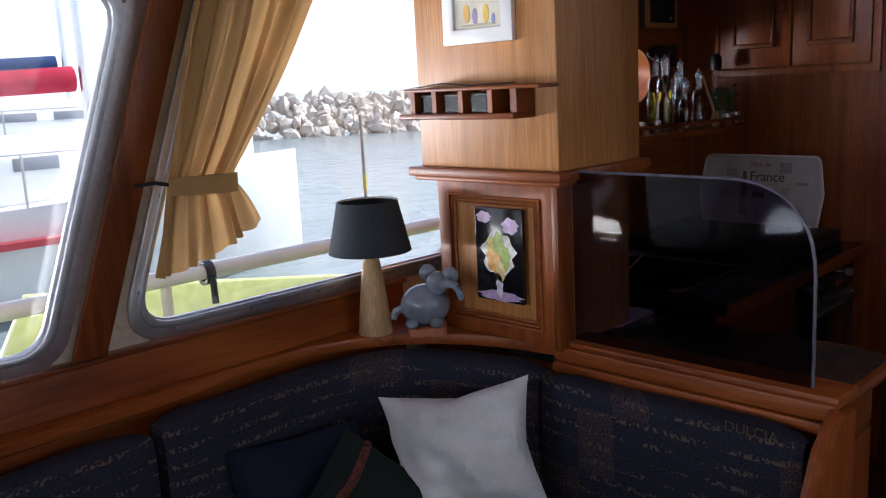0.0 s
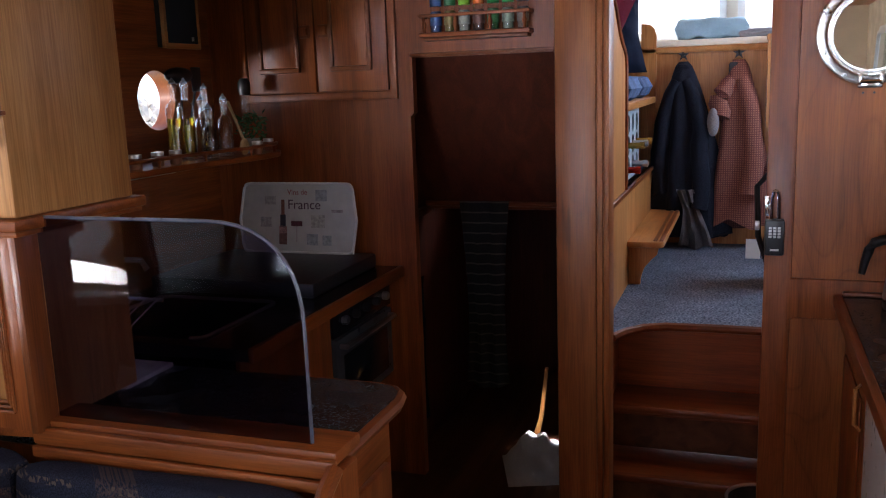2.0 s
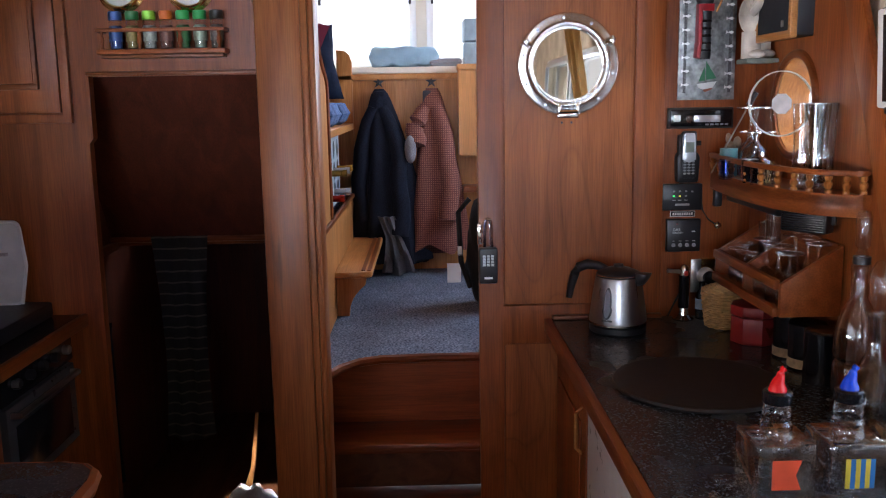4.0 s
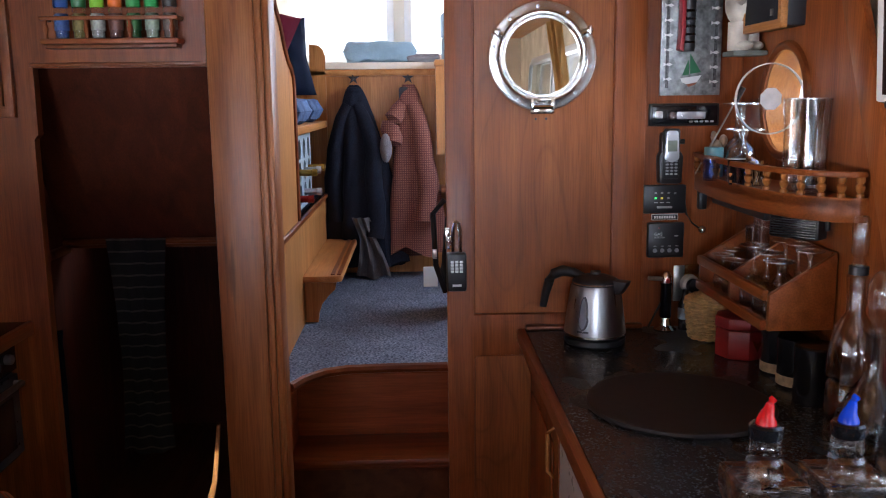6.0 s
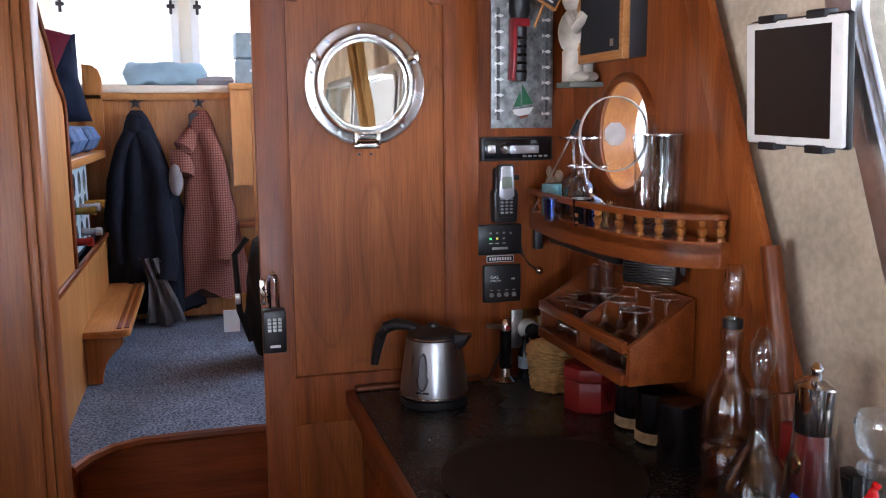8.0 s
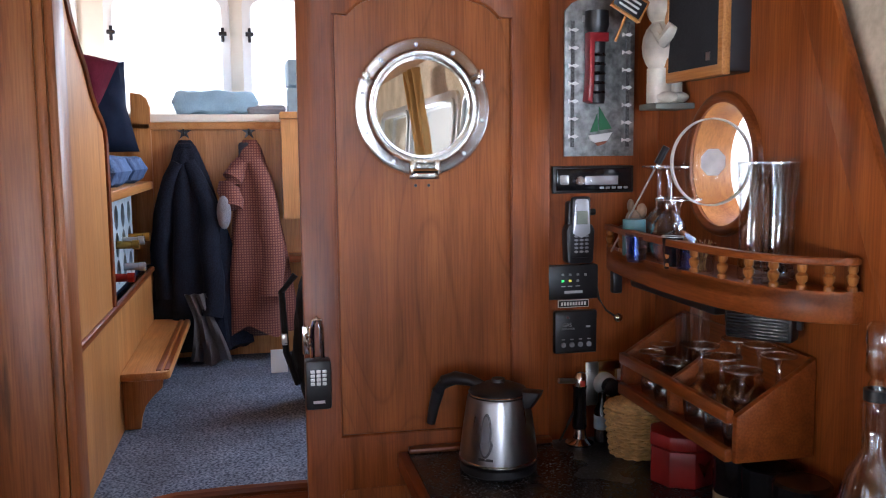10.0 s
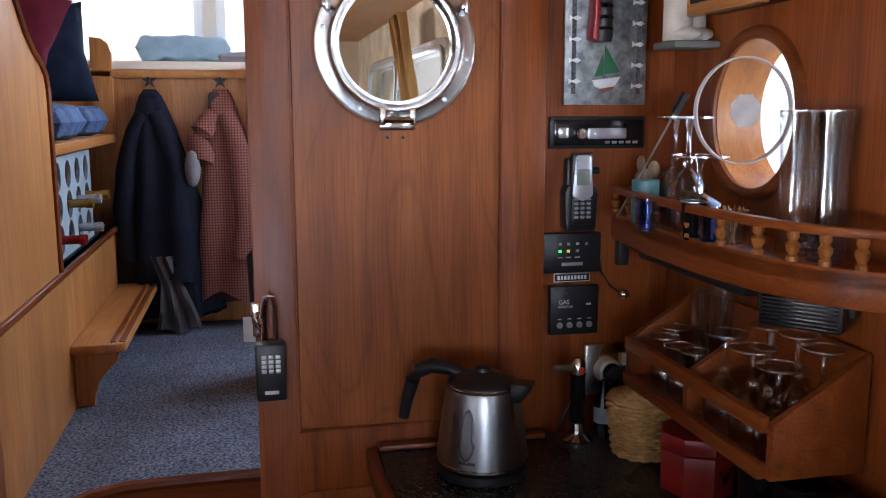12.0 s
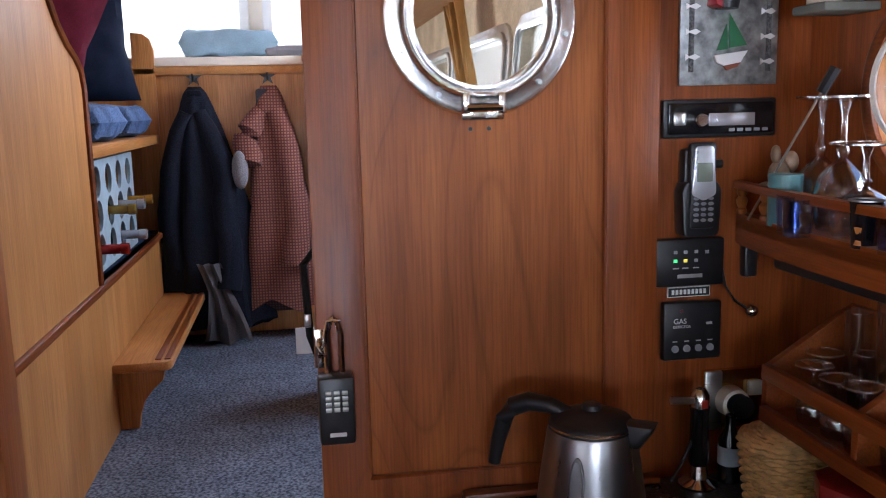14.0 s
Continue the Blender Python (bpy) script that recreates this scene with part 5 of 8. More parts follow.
part("body", lathe([(0, 0), (0.024, 0), (0.02, 0.08), (0.016, 0.22), (0, 0.22)], 14), clear, _gr)
part("cap", lathe([(0.02, 0.22), (0.024, 0.24), (0.024, 0.27), (0.014, 0.285), (0, 0.285)], 14), black_plastic, _gr)
_pt = thing("potted_herb", "small green herb plant in a pot on the galley shelf", "plant", (3.325, 1.735, 1.3475))
part("pot", lathe([(0, 0), (0.026, 0), (0.034, 0.055), (0.03, 0.055), (0.025, 0.01), (0, 0.01)], 16), rgh("herb pot", (0.3, 0.28, 0.25), 0.6), _pt)
_lv = bmesh.new()
_rnd = random.Random(5)
for _ in range(150):
    a, rr, z = _rnd.uniform(0, 6.28), 0.055 * math.sqrt(_rnd.random()), _rnd.uniform(0.06, 0.15)
    lb = bmesh.new()
    vs = [lb.verts.new(c) for c in ((0, 0, 0), (0.007, 0.009, 0.002), (0, 0.022, 0.0), (-0.007, 0.009, 0.002), (0, 0.011, -0.003))]
    for q in ((0, 1, 4), (1, 2, 4), (2, 3, 4), (3, 0, 4)):
        lb.faces.new([vs[k] for k in q])
    join(_lv, lb, pose(rr * math.cos(a), rr * math.sin(a), z, _rnd.uniform(-60, 60), _rnd.uniform(-40, 40), _rnd.uniform(0, 360)))
part("leaves", _lv, rgh("herb leaf", (0.05, 0.12, 0.03), 0.5, 0, 0.4, 60), _pt)
for x, y in ((2.80, 1.78), (2.70, 1.79), (3.435, 1.730), (2.87, 1.76), (3.285, 1.690)):
    sj = thing("spice_pot", "little glass spice pot with a copper lid", "jar", (x, y, 1.3475), group="galley spice pots")
    part("jar", lathe([(0, 0), (0.018, 0), (0.02, 0.004), (0.02, 0.035), (0, 0.035)], 14), rgh("spice", (0.25, 0.10, 0.05), 0.4), sj)
    part("lid", lathe([(0.021, 0.035), (0.021, 0.047), (0, 0.049)], 14), steel, sj)
# loudspeakers
def speaker(loc, rz, label):
    s = thing("loudspeaker", label, "loudspeaker", loc, rz)
    part("case", boxm(-0.105, 0.105, 0.0, 0.075, -0.14, 0.14, 0.004), black_plastic, s)
    part("front_frame", prism([(-0.112, -0.145), (0.112, -0.145), (0.112, 0.145), (-0.112, 0.145)], lambda u, v, w: (u, -w, v), 0.018, [[(-0.095, -0.125), (0.095, -0.125), (0.095, 0.125), (-0.095, 0.125)]], 0.003), honey_x, s)
    part("grille", boxm(-0.098, 0.098, -0.016, -0.002, -0.128, 0.128, 0.004), cloth("grille cloth", (0.035, 0.037, 0.042), None, 600, 0.4), s)
    part("badge", boxm(0.055, 0.068, -0.018, -0.015, -0.115, -0.100), steel, s)
    return s


speaker((3.27, 1.985, 1.895), 0, "black loudspeaker with a pale wood surround on the galley side")
speaker((2.795, -0.885, 1.868), 181, "grey clothed loudspeaker with a pale wood surround on the lining")

# dish rack
_dr = thing("dish_rack", "white wire dish rack beside the sink", "rack", (2.15, 1.45, 0.82))
part("tray", boxm(0.0, 0.20, 0.0, 0.48, 0.0, 0.014, 0.004), white_plastic, _dr)
for i in range(12):
    part("wire", tube([(0.01 + 0.005, 0.02 + 0.04 * i, 0.014), (0.02, 0.02 + 0.04 * i, 0.14), (0.18, 0.02 + 0.04 * i, 0.20)], 0.002, 5), white_plastic, _dr)
part("rail", tube([(0.02, 0.0, 0.14), (0.02, 0.48, 0.14)], 0.003, 6), steel, _dr)
part("rail", tube([(0.18, 0.0, 0.20), (0.18, 0.48, 0.20)], 0.005, 6), steel, _dr)

# spice rack
_sr = thing("spice_rack", "teak spice rack with turned posts over the cabin doorway", "shelf")
part("bottom", boxm(3.425, 3.498, 0.655, 1.07, 1.752, 1.768, 0.004), teak_y, _sr)
part("lower_strip", boxm(3.44, 3.498, 0.665, 1.06, 1.740, 1.752, 0.003), trim_y, _sr)
part("rail", boxm(3.428, 3.438, 0.655, 1.07, 1.822, 1.834, 0.003), teak_y, _sr)
for y in (0.675, 0.80, 0.93, 1.05):
    part("post", lathe([(0.007, 0), (0.005, 0.01), (0.009, 0.027), (0.005, 0.044), (0.007, 0.054)], 8, pose(3.433, y, 1.768)), teak_z, _sr)
for y in (0.655, 1.058):
    part("side_rail", boxm(3.438, 3.498, y, y + 0.012, 1.822, 1.834, 0.002), teak_x, _sr)
for i, (capc, bodyc) in enumerate((((0.03, 0.07, 0.22), (0.05, 0.10, 0.30)), ((0.02, 0.10, 0.03), (0.28, 0.22, 0.06)), ((0.20, 0.45, 0.03), (0.40, 0.42, 0.36)), ((0.60, 0.10, 0.01), (0.18, 0.07, 0.05)),
                                  ((0.03, 0.25, 0.06), (0.05, 0.18, 0.05)), ((0.03, 0.28, 0.06), (0.34, 0.40, 0.28)), ((0.03, 0.025, 0.02), (0.20, 0.15, 0.12)))):
    y = 1.015 - i * 0.0545
    s = thing("spice_jar", "spice jar with a printed label and coloured screw lid", "jar", (3.468, y, 1.7685), group="spice rack jars")
    part("jar", lathe([(0, 0), (0.020, 0), (0.021, 0.004), (0.021, 0.085), (0.017, 0.093), (0, 0.093)], 18), clear, s)
    part("contents", lathe([(0, 0.003), (0.0185, 0.003), (0.0185, 0.075), (0, 0.075)], 16), rgh("spice fill", tuple(c * 0.7 for c in bodyc), 0.7, 0, 0.5, 120), s)
    part("label", lathe([(0.0213, 0.025), (0.0218, 0.025), (0.0218, 0.07), (0.0213, 0.07), (0.0213, 0.025)], 18), rgh("jar label", bodyc, 0.4, 0, 0.4, 70, 0), s, "coloured paper label")
    part("lid", lathe([(0.0205, 0.093), (0.0215, 0.095), (0.0215, 0.118), (0.019, 0.121), (0, 0.121)], 18), rgh("jar lid", tuple(min(0.8, c * 1.7) for c in capc), 0.3, 0, 0.1, 40, 0), s, "coloured screw lid")
# clocks
for y, kind in ((0.998, "clock"), (0.774, "barometer")):
    c = thing("brass_" + kind, "round brass ship's %s with a silver dial" % kind, kind, (3.5, y, 1.963))
    part("case", lathe([(0.062, 0), (0.078, 0.0), (0.078, 0.006), (0.066, 0.010), (0.070, 0.030), (0.066, 0.038), (0.060, 0.040), (0.056, 0.034), (0.056, 0.028), (0.062, 0)], 40, pose(0, 0, 0, 0, -90, 0)), brass, c)
    part("dial", lathe([(0, 0.029), (0.058, 0.029), (0.058, 0.024), (0, 0.024)], 40, pose(0, 0, 0, 0, -90, 0)), rgh("silvered dial", (0.40, 0.39, 0.35), 0.5, 0.7, 0.12, 30, 0), c)
    for a, l in ((35, 0.040), (-60, 0.028)):
        part("hand", prism([(-0.002, -0.008), (0.002, -0.008), (0.001, l), (-0.001, l)], lambda u, v, w, a=radians(a): (-0.030 - w, u * math.cos(a) - v * math.sin(a), u * math.sin(a) + v * math.cos(a)), 0.001), black_plastic, c)
    for s in (-1, 1):
        part("lug", boxm(-0.030, -0.004, s * 0.079 - 0.006, s * 0.079 + 0.006, -0.012, 0.012, 0.003), brass, c)

# ---- lower cabin ----
struct("trim_cabin_rail", tube([(3.935, 0.50, 1.07), (3.935, 1.255, 1.07)], 0.012, 8), trim_y, "dark timber rail across the berth doorway", "trim")
for a in (3.958,):
    struct("trim_cabin_frame", box(boxm(3.945, 3.96, 0.49, 1.26, 1.045, 1.075, 0.003), 3.56, 3.96, 1.235, 1.26, 1.03, 1.06, 0.003), trim_y, "dark moulding under the overhead panel", "trim")


def towel_bm(w, z_top, z_bot, amp, seed):
    b = bmesh.new()
    nx, nz = 28, 30
    g = [[b.verts.new((amp * math.sin(i / nx * 15 + seed) * (0.4 + 0.6 * j / nz) + 0.01 * noise.noise((i * 0.3, j * 0.2, seed)), (i / nx - 0.5) * w * (1 - 0.25 * math.sin(j / nz * 2.6)), z_top + (z_bot - z_top) * j / nz - (0.025 * math.sin(i / nx * 3.1) if j == nz else 0))) for i in range(nx + 1)] for j in range(nz + 1)]
    for j in range(nz):
        for i in range(nx):
            b.faces.new((g[j][i], g[j][i + 1], g[j + 1][i + 1], g[j + 1][i]))
    bmesh.ops.solidify(b, geom=b.faces[:], thickness=0.004)
    bmesh.ops.recalc_face_normals(b, faces=b.faces[:])
    return b


def striped(name, base, line, period, width):
    m, n, l, p = nodes_of(name)
    mp = coords(n, l, (1, 1, 1))
    sp = n.new("ShaderNodeSeparateXYZ")
    l.new(mp.outputs[0], sp.inputs[0])
    pp = n.new("ShaderNodeMath")
    pp.operation = "PINGPONG"
    pp.inputs[1].default_value = period / 2
    l.new(sp.outputs[2], pp.inputs[0])
    lt = n.new("ShaderNodeMath")
    lt.operation = "LESS_THAN"
    lt.inputs[1].default_value = width
    l.new(pp.outputs[0], lt.inputs[0])
    t = n.new("ShaderNodeTexNoise")
    t.inputs["Scale"].default_value = 250
    l.new(mp.outputs[0], t.inputs["Vector"])
    r = ramp(n, [(0.3, tuple(c * 0.6 for c in base)), (0.7, base)])
    l.new(t.outputs["Fac"], r.inputs["Fac"])
    mx = n.new("ShaderNodeMix")
    mx.data_type = "RGBA"
    l.new(lt.outputs[0], mx.inputs[0])
    l.new(r.outputs[0], mx.inputs[6])
    mx.inputs[7].default_value = (*line, 1)
    l.new(mx.outputs[2], p.inputs["Base Color"])
    p.inputs["Roughness"].default_value = 0.95
    return m


solid("towel", towel_bm(0.22, 1.085, 0.27, 0.012, 1.0), striped("striped towelling", (0.05, 0.05, 0.045), (0.16, 0.14, 0.11), 0.045, 0.0035), "dark striped towel hanging from the cabin rail", "towel", (3.915, 0.985, 0))
solid("towel", towel_bm(0.12, 0.78, 0.15, 0.01, 4.0), navy_cloth, "navy towel hanging on the cabin side wall", "towel", (3.72, 1.225, 0), 90)
_bl = bmesh.new()
_n = 16
_gg = [[_bl.verts.new(((i / _n - 0.5) * 0.30, (j / _n - 0.5) * 0.28, 0.17 * math.sin(math.pi * (i / _n) ** 1.4) * (1 - abs(2 * j / _n - 1) ** 2.2) * (0.85 + 0.4 * noise.noise((i * 0.35, j * 0.35, 3))))) for i in range(_n + 1)] for j in range(_n + 1)]
for j in range(_n):
    for i in range(_n):
        _bl.faces.new((_gg[j][i], _gg[j][i + 1], _gg[j + 1][i + 1], _gg[j + 1][i]))
bmesh.ops.solidify(_bl, geom=_bl.faces[:], thickness=0.006)
solid("crumpled_cloth", _bl, white_cotton, "crumpled white cloth in a patch of sun on the cabin sole", "cloth", (3.655, 0.70, 0.008), 20)
# batten outline is shaped to a strip of sunlight on a wood edge
solid("sunlit_batten", prism([(0.765, 0.0), (0.800, 0.0), (0.755, 0.13), (0.725, 0.36), (0.712, 0.36), (0.735, 0.14)], YZ(3.90), 0.02, bevel=0.003), honey_z, "narrow upright timber batten catching the sun", "batten")

# ---- wheelhouse ----
_bn = thing("bench_step", "low varnished timber bench along the wheelhouse side", "bench")
part("seat", prism(rounded([(4.23, 0.42), (4.23, 0.26), (5.33, 0.26), (5.33, 0.42)], [0, 0.03, 0, 0]), XY(0.838), 0.028, bevel=0.006), honey_x, _bn)
for y in (0.264, 0.290):
    part("nosing_strip", boxm(4.25, 5.33, y, y + 0.018, 0.866, 0.870, 0.002), trim_x, _bn)
part("bracket", prism([(0.418, 0.838), (0.285, 0.838), (0.293, 0.80), (0.32, 0.775), (0.348, 0.74), (0.362, 0.70), (0.367, 0.662), (0.418, 0.662)], YZ(4.27), 0.03, bevel=0.003), honey_z, _bn)
part("bracket", prism([(0.418, 0.838), (0.285, 0.838), (0.293, 0.80), (0.32, 0.775), (0.348, 0.74), (0.362, 0.70), (0.367, 0.662), (0.418, 0.662)], YZ(5.2), 0.03, bevel=0.003), honey_z, _bn)


def jacket_bm(w_top, w_bot, h, depth, seed, folds, lean=0.0):
    """A coat hung by its collar: cloth falls from one point in deep folds."""
    b = bmesh.new()
    nu, nv = 48, 34
    g = []
    for j in range(nv + 1):
        f = j / nv
        w = w_top + (w_bot - w_top) * (f ** 0.62)
        d = 0.03 + depth * (f ** 0.6) * (1 - 0.25 * f)
        row = []
        for i in range(nu):
            a = 2 * math.pi * i / nu
            r = 1 + 0.16 * math.sin(folds * a + seed + 1.3 * f) * min(1, f * 2.5) + 0.08 * noise.noise((math.cos(a) * 2, math.sin(a) * 2, f * 4 + seed))
            zl = 0.07 * noise.noise((math.cos(a) * 1.3, math.sin(a) * 1.3, seed + 9)) * f
            row.append(b.verts.new((-abs(d) * 0.5 + d * 0.5 * r * math.cos(a), w / 2 * r * math.sin(a) + lean * f, -f * h + zl)))
        g.append(row)
    for j in range(nv):
        for i in range(nu):
            b.faces.new((g[j][i], g[j][(i + 1) % nu], g[j + 1][(i + 1) % nu], g[j + 1][i]))
    b.faces.new(g[0])
    b.faces.new(g[-1][::-1])
    bmesh.ops.recalc_face_normals(b, faces=b.faces[:])
    return b


def sleeve_bm(y, h, r, seed, fwd):
    return tube([(-0.06 - fwd * k / 8 + 0.008 * math.sin(k + seed), y * (0.25 + 0.75 * min(1, k / 3)) + 0.01 * math.sin(k * 1.4 + seed), -0.10 - h * k / 8) for k in range(9)], r, 12, None, [r * (0.75 + 0.3 * math.sin(min(1, k / 4) * 1.5)) for k in range(9)])


wool = cloth("navy wool", (0.014, 0.018, 0.032), (0.006, 0.008, 0.015), 200, 0.6)


def checked(name, base, dot, period, width):
    """Tweed: small pale flecks in rows over a dark ground."""
    m, n, l, p = nodes_of(name)
    mp = coords(n, l, (1, 1, 1))
    sp = n.new("ShaderNodeSeparateXYZ")
    l.new(mp.outputs[0], sp.inputs[0])
    marks = []
    for axis in (1, 2):
        pp, lt = n.new("ShaderNodeMath"), n.new("ShaderNodeMath")
        pp.operation, lt.operation = "PINGPONG", "LESS_THAN"
        pp.inputs[1].default_value, lt.inputs[1].default_value = period / 2, width
        l.new(sp.outputs[axis], pp.inputs[0])
        l.new(pp.outputs[0], lt.inputs[0])
        marks.append(lt)
    both = n.new("ShaderNodeMath")
    both.operation = "MULTIPLY"
    l.new(marks[0].outputs[0], both.inputs[0])
    l.new(marks[1].outputs[0], both.inputs[1])
    t = n.new("ShaderNodeTexNoise")
    t.inputs["Scale"].default_value = 90
    l.new(mp.outputs[0], t.inputs["Vector"])
    r = ramp(n, [(0.3, tuple(c * 0.65 for c in base)), (0.7, base)])
    l.new(t.outputs["Fac"], r.inputs["Fac"])
    mx = n.new("ShaderNodeMix")
    mx.data_type = "RGBA"
    l.new(both.outputs[0], mx.inputs[0])
    l.new(r.outputs[0], mx.inputs[6])
    mx.inputs[7].default_value = (*dot, 1)
    l.new(mx.outputs[2], p.inputs["Base Color"])
    p.inputs["Roughness"].default_value = 0.95
    return m


rust = checked("rust checked tweed", (0.15, 0.046, 0.040), (0.30, 0.13, 0.085), 0.0115, 0.0032)


def coat_hook(y):
    h = thing("coat_hook", "black star shaped iron coat hook", "hook", (5.35, y, 1.69), group="coat hooks")
    part("plate", prism([((0.036 if k % 2 == 0 else 0.013) * math.sin(k * math.pi / 5), (0.036 if k % 2 == 0 else 0.013) * math.cos(k * math.pi / 5)) for k in range(10)], lambda u, v, w: (-w, u, v), 0.006), black_plastic, h)
    part("peg", tube([(0, 0, 0), (-0.03, 0, -0.012), (-0.045, 0, 0.005), (-0.046, 0, 0.015)], 0.004, 6), black_plastic, h)


coat_hook(0.266)
coat_hook(-0.018)
_j = thing("jacket", "dark navy wool coat hanging from a hook", "jacket", (5.33, 0.262, 1.655))
part("body", jacket_bm(0.05, 0.41, 0.93, 0.18, 0.5, 7, -0.05), wool, _j)
part("sleeve", sleeve_bm(0.11, 0.60, 0.042, 0.2, 0.04), wool, _j)
part("sleeve", sleeve_bm(-0.10, 0.68, 0.045, 1.9, 0.10), wool, _j)
part("collar", boxm(-0.055, -0.01, -0.03, 0.03, -0.045, -0.012, 0.012), wool, _j)
_j = thing("jacket", "rust red checked tweed jacket hanging from a hook", "jacket", (5.33, -0.02, 1.655))
part("body", jacket_bm(0.06, 0.30, 0.86, 0.16, 2.1, 5, -0.03), rust, _j)
part("sleeve", sleeve_bm(0.09, 0.20, 0.046, 0.9, 0.05), rust, _j)
part("sleeve", sleeve_bm(-0.08, 0.60, 0.050, 3.0, 0.08), rust, _j)
part("collar", boxm(-0.05, -0.012, 0.0, 0.05, -0.09, -0.012, 0.012), cloth("charcoal jersey", (0.06, 0.06, 0.07), None, 300, 0.4), _j, "charcoal jersey lining")
_sc = bmesh.new()
_sg = []
for j in range(15):
    f = j / 14
    w_ = 0.045 + 0.075 * abs(f - 0.35) + 0.05 * f
    _sg.append([_sc.verts.new((5.14 + 0.016 * math.sin(i * 1.5 + 4 * f) + 0.01 * math.sin(7 * f), 0.235 - 0.06 * math.sin(1.7 * f) + (i / 10 - 0.5) * w_ * 1.3, 0.985 - 0.312 * f + 0.012 * math.sin(i * 0.9) * f)) for i in range(11)])
for j in range(14):
    for i in range(10):
        _sc.faces.new((_sg[j][i], _sg[j][i + 1], _sg[j + 1][i + 1], _sg[j + 1][i]))
bmesh.ops.solidify(_sc, geom=_sc.faces[:], thickness=0.006)
solid("scarf", _sc, grey_cloth, "pale grey scarf trailing to the carpet", "scarf")
solid("cap", blob(bmesh.new(), (5.20, 0.100, 1.335), 0.075, 0.4, 0.42, 1.0), grey_cloth, "pale cloth cap tucked between the coats", "cap")

# seat cushions
_cs = solid("cushion", pillow_bm(0.42, 0.42, 0.16, 20, seed=2.2, ear=0.12, slack=0.8), wine_cloth, "burgundy velvet cushion leaning on the seat back", "cushion")
hang(_cs, 4.90, 0.735, 1.83, -12, 18, -86)
_cs = solid("cushion", pillow_bm(0.40, 0.40, 0.15, 20, seed=3.7, ear=0.12, slack=0.8), navy_cloth, "navy velvet cushion standing on its corner", "cushion")
hang(_cs, 5.20, 0.665, 1.775, -12, -7, -84)


def pad_bm(w, d, h, seed, tufts):
    b = bmesh.new()
    nx, ny = 26, 20
    g = {}
    for s in (-1, 1):
        for i in range(nx + 1):
            for j in range(ny + 1):
                u, v = 2 * i / nx - 1, 2 * j / ny - 1
                e = max(0, (1 - u ** 8) * (1 - v ** 8)) ** 0.5
                t = 0.0
                for tu, tv in tufts:
                    t += 0.55 * math.exp(-((u - tu) ** 2 + (v - tv) ** 2) / 0.03)
                if e < 1e-6 and s == 1:
                    g[s, i, j] = g[-1, i, j]
                    continue
                g[s, i, j] = b.verts.new((u * w / 2, v * d / 2, h / 2 + s * h / 2 * e * (1 - min(0.75, t)) * (1 + 0.25 * noise.noise((u * 3 + seed, v * 3, s)))))
    for s in (-1, 1):
        for i in range(nx):
            for j in range(ny):
                q = [g[s, i, j], g[s, i + 1, j], g[s, i + 1, j + 1], g[s, i, j + 1]]
                if len(set(q)) == 4:
                    b.faces.new(q)
    bmesh.ops.recalc_face_normals(b, faces=b.faces[:])
    return b


TUFTS = [(-0.55, -0.5), (0, -0.5), (0.55, -0.5), (-0.55, 0.4), (0, 0.4), (0.55, 0.4)]
for x, l in ((4.50, 0.45), (4.98, 0.46)):
    solid("seat_pad", pad_bm(l, 0.36, 0.115, x, TUFTS), denim, "tufted faded denim seat pad on the wheelhouse bench", "cushion", (x, 0.59, 1.475), 0, "denim seat pads")
solid("seat_pad", pad_bm(0.34, 0.39, 0.115, 2.0, TUFTS), pale_blue, "tufted pale blue cushion on the front shelf", "cushion", (5.56, 0.135, 1.7705), 3, "shelf cushions")
solid("seat_pad", pad_bm(0.24, 0.18, 0.05, 3.0, TUFTS), grey_cloth, "small grey cushion on the front shelf", "cushion", (5.52, -0.10, 1.7705), 0, "shelf cushions")
_sb = thing("side_locker", "honey timber chart locker with a pale ledge", "cabinet")
part("body", boxm(5.20, 5.34, -0.95, -0.16, 1.30, 1.745), honey_z, _sb)
part("ledge", boxm(5.18, 5.72, -0.95, -0.155, 1.745, 1.775, 0.005), honey_x, _sb)
part("lower_rail", boxm(5.20, 5.34, -0.95, -0.18, 1.10, 1.13, 0.004), trim_y, _sb)
for z, rzz in ((1.7755, 0), (1.905, 3)):
    bx = thing("storage_box", "pale blue grey lidded storage box", "box", (5.48, -0.30, z), rzz, "stacked storage boxes")
    part("case", boxm(-0.09, 0.09, -0.11, 0.10, 0.0, 0.118, 0.004), rgh("grey card", (0.25, 0.32, 0.36), 0.6), bx)
    part("label_holder", boxm(-0.093, -0.09, -0.035, 0.035, 0.06, 0.075), white_plastic, bx)
_lf = thing("spotlight", "grey swivel spotlight over the wheelhouse window", "lamp", (5.76, 0.30, 2.43))
part("bracket", boxm(-0.05, 0.0, 0.03, 0.08, -0.06, 0.01, 0.006), grey_plastic, _lf)
part("head", boxm(-0.12, -0.02, -0.09, 0.05, -0.07, -0.015, 0.012), rgh("slate plastic", (0.10, 0.14, 0.16), 0.4), _lf)
_cl = thing("ceiling_compass", "black overhead compass on the wheelhouse ceiling", "compass", (5.25, -0.155, 2.44))
part("ring", lathe([(0.04, -0.06), (0.06, -0.06), (0.06, -0.02), (0.05, 0.0), (0.04, -0.02), (0.04, -0.06)], 24), black_plastic, _cl)
part("dial", lathe([(0, -0.05), (0.042, -0.05), (0.042, -0.04), (0, -0.04)], 24), grey_plastic, _cl)
_bg = thing("backpack", "black nylon bag standing by the doorway", "bag", (4.42, -0.27, 0.66))
